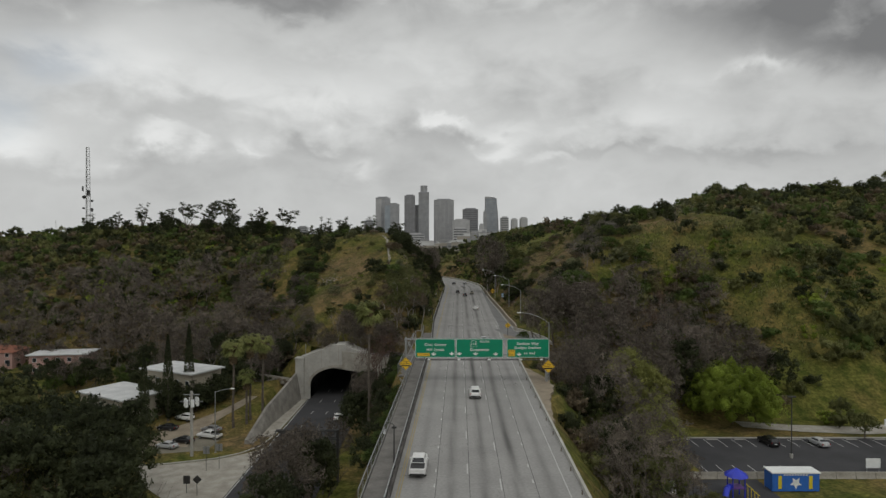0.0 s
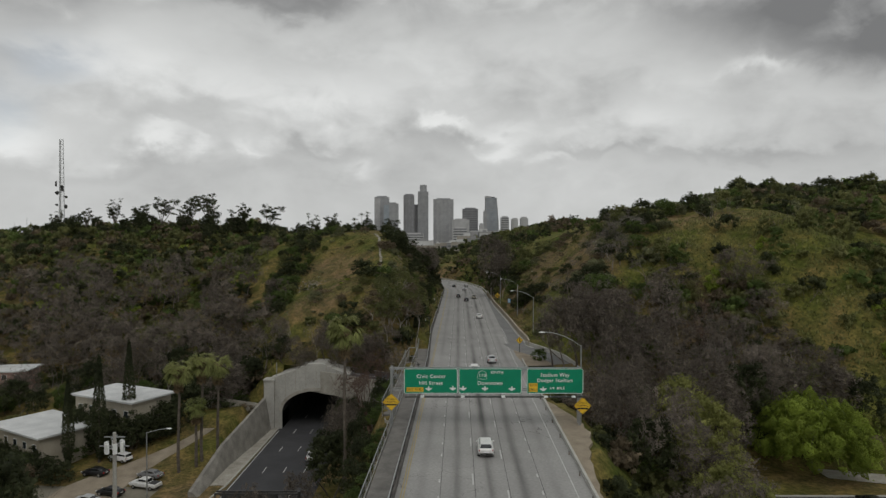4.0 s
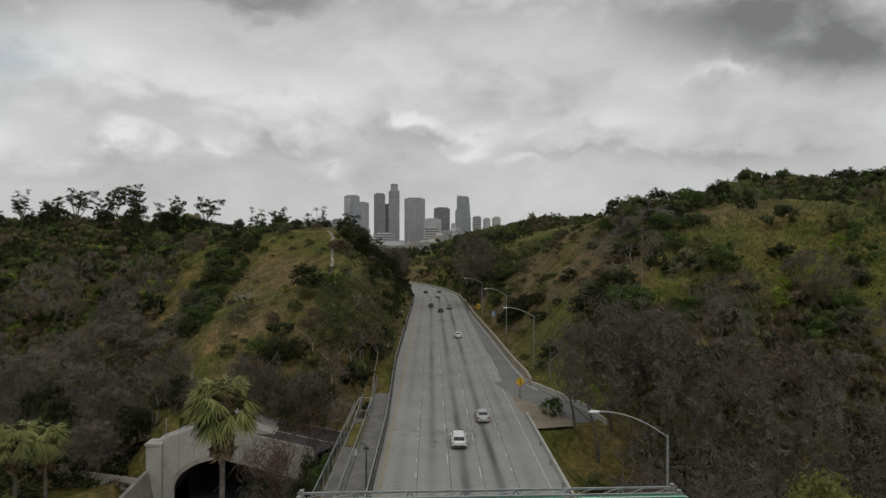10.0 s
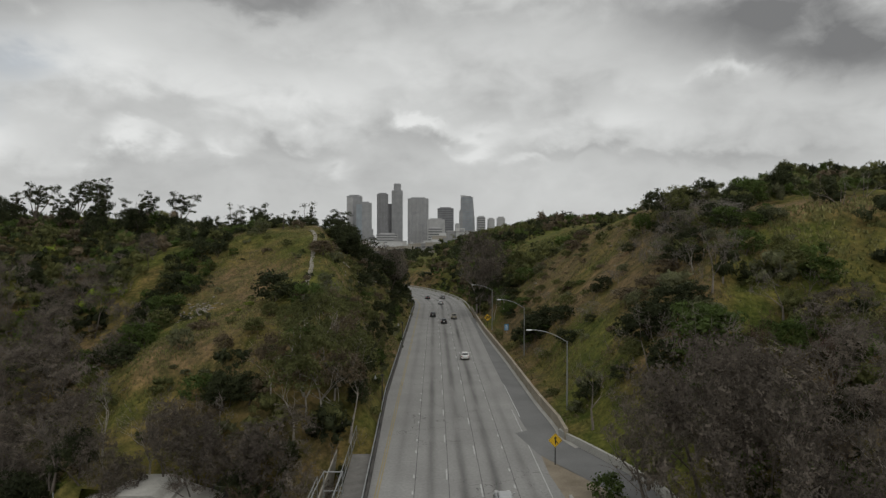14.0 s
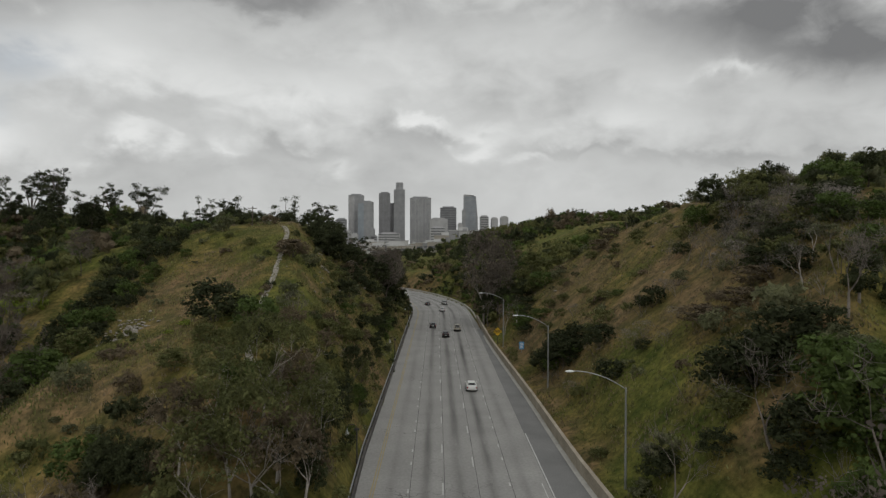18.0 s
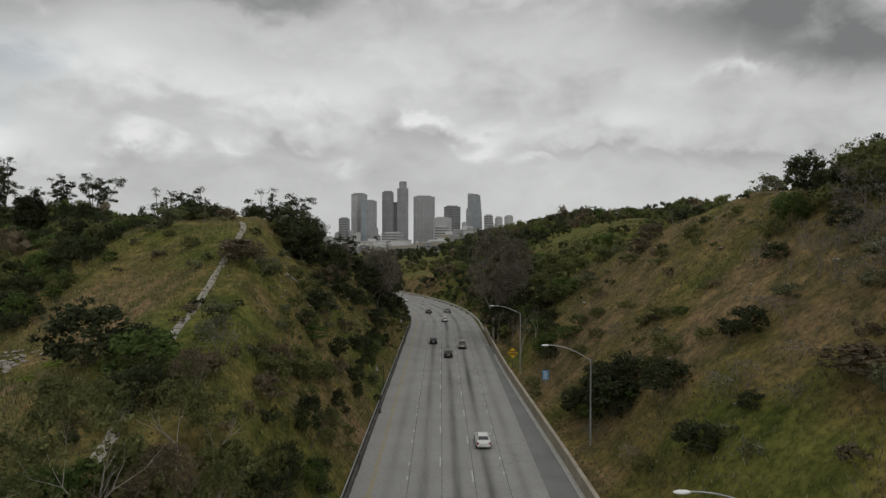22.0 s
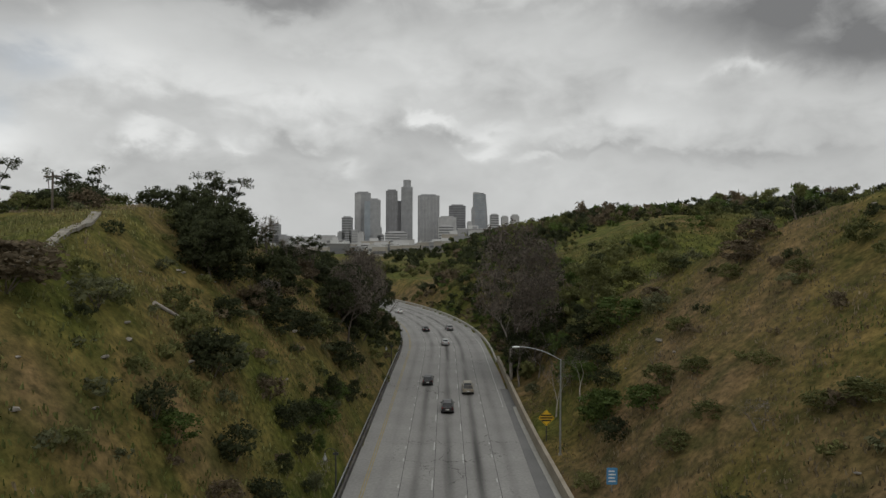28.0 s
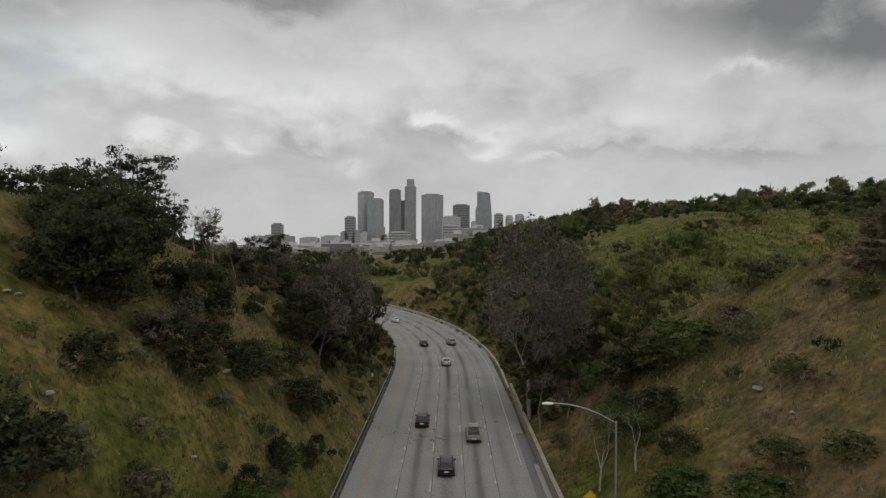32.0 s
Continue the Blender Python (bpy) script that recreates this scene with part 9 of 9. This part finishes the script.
def tower(a, b, top, m_body, style, depth=42.0, y=CITY_Y, m_line=None, label="grey office tower in the hazy skyline"):
    x0_, h = from_plan(a, top)
    x1_, _ = from_plan(b, top)
    th = tagged(new("office_tower"), label, "skyscraper", "downtown towers")
    th.location = (x0_, y, -8)
    w, h = x1_ - x0_, h + 8
    bm = bmesh.new()
    box(bm, 0, 0, 0, w, depth, h)
    part("wall", bm, m_body, th)
    bm = bmesh.new()
    box(bm, w * 0.15, depth * 0.2, h, w * 0.85, depth * 0.8, h + 5)
    part("roof_plant", bm, m_body, th)
    if style == "ribs":
        n = max(5, int(w / 5.5))
        for k in range(n + 1):
            bm = bmesh.new()
            xx = w * k / n
            box(bm, xx - 0.7, -1.2, 0, xx + 0.7, 0.1, h - 4)
            part("rib", bm, m_line or M_T_LINE, th)
    elif style == "bands":
        n = max(6, int(h / 9))
        for k in range(n):
            bm = bmesh.new()
            zz = h * (k + 0.35) / n
            box(bm, 1.0, -0.9, zz, w - 1.0, 0.1, zz + h / n * 0.45)
            part("window_band", bm, m_line or M_T_GLASS, th)
    elif style == "split":
        # a flat panel of another tone paints in the side that is lit differently
        bm = bmesh.new()
        box(bm, w * 0.03, -0.9, h * 0.05, w * 0.4, 0.1, h - 6)
        part("facade_panel", bm, m_line or M_T_PALE, th)
    return th


tower(664, 689, 350, M_T_GREY, "split", y=2700, label="grey corner tower, its side's shading put on as a lighter panel")
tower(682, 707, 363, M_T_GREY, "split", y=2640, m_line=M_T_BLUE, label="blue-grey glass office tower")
tower(716, 734, 347, M_T_DARK_HAZED, "ribs", m_line=M_T_GREY, label="dark slab office tower")
tower(733, 742, 365, M_T_DARK_HAZED, "plain", y=2700, label="dark lower office slab")
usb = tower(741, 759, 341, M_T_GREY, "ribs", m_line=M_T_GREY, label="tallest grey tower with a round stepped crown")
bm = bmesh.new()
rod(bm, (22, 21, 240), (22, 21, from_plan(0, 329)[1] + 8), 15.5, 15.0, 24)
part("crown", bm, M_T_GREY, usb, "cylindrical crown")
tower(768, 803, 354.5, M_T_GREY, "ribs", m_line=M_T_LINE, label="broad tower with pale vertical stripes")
tower(819, 846, 371, M_T_DARK_HAZED, "bands", label="dark square office tower")
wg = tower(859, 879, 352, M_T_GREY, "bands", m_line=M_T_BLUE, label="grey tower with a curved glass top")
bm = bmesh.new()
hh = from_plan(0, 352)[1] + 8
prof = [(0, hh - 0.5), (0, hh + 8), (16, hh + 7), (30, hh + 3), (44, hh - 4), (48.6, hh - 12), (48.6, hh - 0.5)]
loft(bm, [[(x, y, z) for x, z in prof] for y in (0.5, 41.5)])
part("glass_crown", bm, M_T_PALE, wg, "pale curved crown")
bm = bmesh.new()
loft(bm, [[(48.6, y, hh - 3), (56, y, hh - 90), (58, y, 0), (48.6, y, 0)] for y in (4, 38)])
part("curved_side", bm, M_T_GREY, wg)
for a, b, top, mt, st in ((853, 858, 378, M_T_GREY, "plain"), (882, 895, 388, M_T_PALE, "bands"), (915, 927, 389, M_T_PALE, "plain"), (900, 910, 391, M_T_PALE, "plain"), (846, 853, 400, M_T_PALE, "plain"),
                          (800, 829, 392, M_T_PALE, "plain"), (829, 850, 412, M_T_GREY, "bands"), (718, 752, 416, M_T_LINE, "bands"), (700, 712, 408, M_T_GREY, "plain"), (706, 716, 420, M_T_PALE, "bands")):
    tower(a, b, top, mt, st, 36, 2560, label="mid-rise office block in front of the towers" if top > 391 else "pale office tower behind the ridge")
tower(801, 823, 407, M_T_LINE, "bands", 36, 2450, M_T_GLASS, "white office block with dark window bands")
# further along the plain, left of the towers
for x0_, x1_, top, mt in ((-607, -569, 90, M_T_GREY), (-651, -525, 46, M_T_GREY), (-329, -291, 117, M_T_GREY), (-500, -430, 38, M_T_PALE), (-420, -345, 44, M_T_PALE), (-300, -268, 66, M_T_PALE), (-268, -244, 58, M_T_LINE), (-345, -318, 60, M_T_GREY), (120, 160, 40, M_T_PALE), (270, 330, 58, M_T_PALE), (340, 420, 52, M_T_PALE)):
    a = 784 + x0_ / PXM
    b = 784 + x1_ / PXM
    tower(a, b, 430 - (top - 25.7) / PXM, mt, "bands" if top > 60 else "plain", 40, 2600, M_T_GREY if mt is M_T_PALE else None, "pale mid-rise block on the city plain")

M_LOW = [tower_mat("low_building_%s" % n, c, 0.8) for n, c in (("white", (0.55, 0.55, 0.54)), ("grey", (0.34, 0.34, 0.34)), ("tan", (0.40, 0.37, 0.32)), ("dark", (0.20, 0.20, 0.20)))]
lr = random.Random(17)
low_mesh = {}
for k in range(230):
    y = lr.uniform(900, 2500)
    x = lr.uniform(-0.34, 0.10) * y
    w, d, h = lr.uniform(14, 55), lr.uniform(14, 40), lr.uniform(6, 15) + (lr.random() < 0.2) * lr.uniform(4, 16) * y / 2500
    gz_ = float(ground_height(np.array([x]), np.array([y]))[0])
    th = tagged(new("city_building"), "low pale city building on the plain", "building", "low city buildings")
    th.location = (x, y, gz_ - 1)
    i = k % 12
    if i not in low_mesh:
        bm = bmesh.new()
        box(bm, -0.5, 0, 0, 0.5, 1, 1)
        wall = bpy.data.meshes.new("wall")
        bm.to_mesh(wall)
        bm.free()
        wall.materials.append(M_LOW[lr.randrange(4)])
        bm = bmesh.new()
        box(bm, -0.52, -0.02, 1.0, 0.52, 1.02, 1.05)
        box(bm, -0.2, 0.3, 1.05, 0.1, 0.6, 1.3)
        roof = bpy.data.meshes.new("roof")
        bm.to_mesh(roof)
        bm.free()
        roof.materials.append(M_LOW[lr.choice((0, 0, 1))])
        bm = bmesh.new()
        box(bm, -0.46, -0.012, 0.35, 0.46, 0.01, 0.62)
        win = bpy.data.meshes.new("window_band")
        bm.to_mesh(win)
        bm.free()
        win.materials.append(M_T_GLASS)
        low_mesh[i] = (wall, roof, win)
    for nm, me in zip(("wall", "roof", "window_band"), low_mesh[i]):
        ob = new(nm, me)
        ob.parent = th
        ob.matrix_basis = Matrix.Diagonal((w, d, h + 1, 1))
# street trees among the low buildings
ct = np.random.RandomState(5)
pieces = []
for k in range(420):
    y = ct.uniform(620, 2300)
    x = ct.uniform(-0.34, 0.10) * y
    z = float(ground_height(np.array([x]), np.array([y]))[0])
    pieces.append(placed(FAR_SHRUB[ct.randint(6)], x, y, z - 0.5, ct.uniform(2.0, 3.6), ct.uniform(0.8, 1.2), ct.uniform(0, 6)))
v, f = joined(pieces)
tagged(new("city_trees", fast_mesh("city_trees", v, f, M_LEAF_DARK)), "dark trees among the low city buildings", "vegetation", kind="stuff")
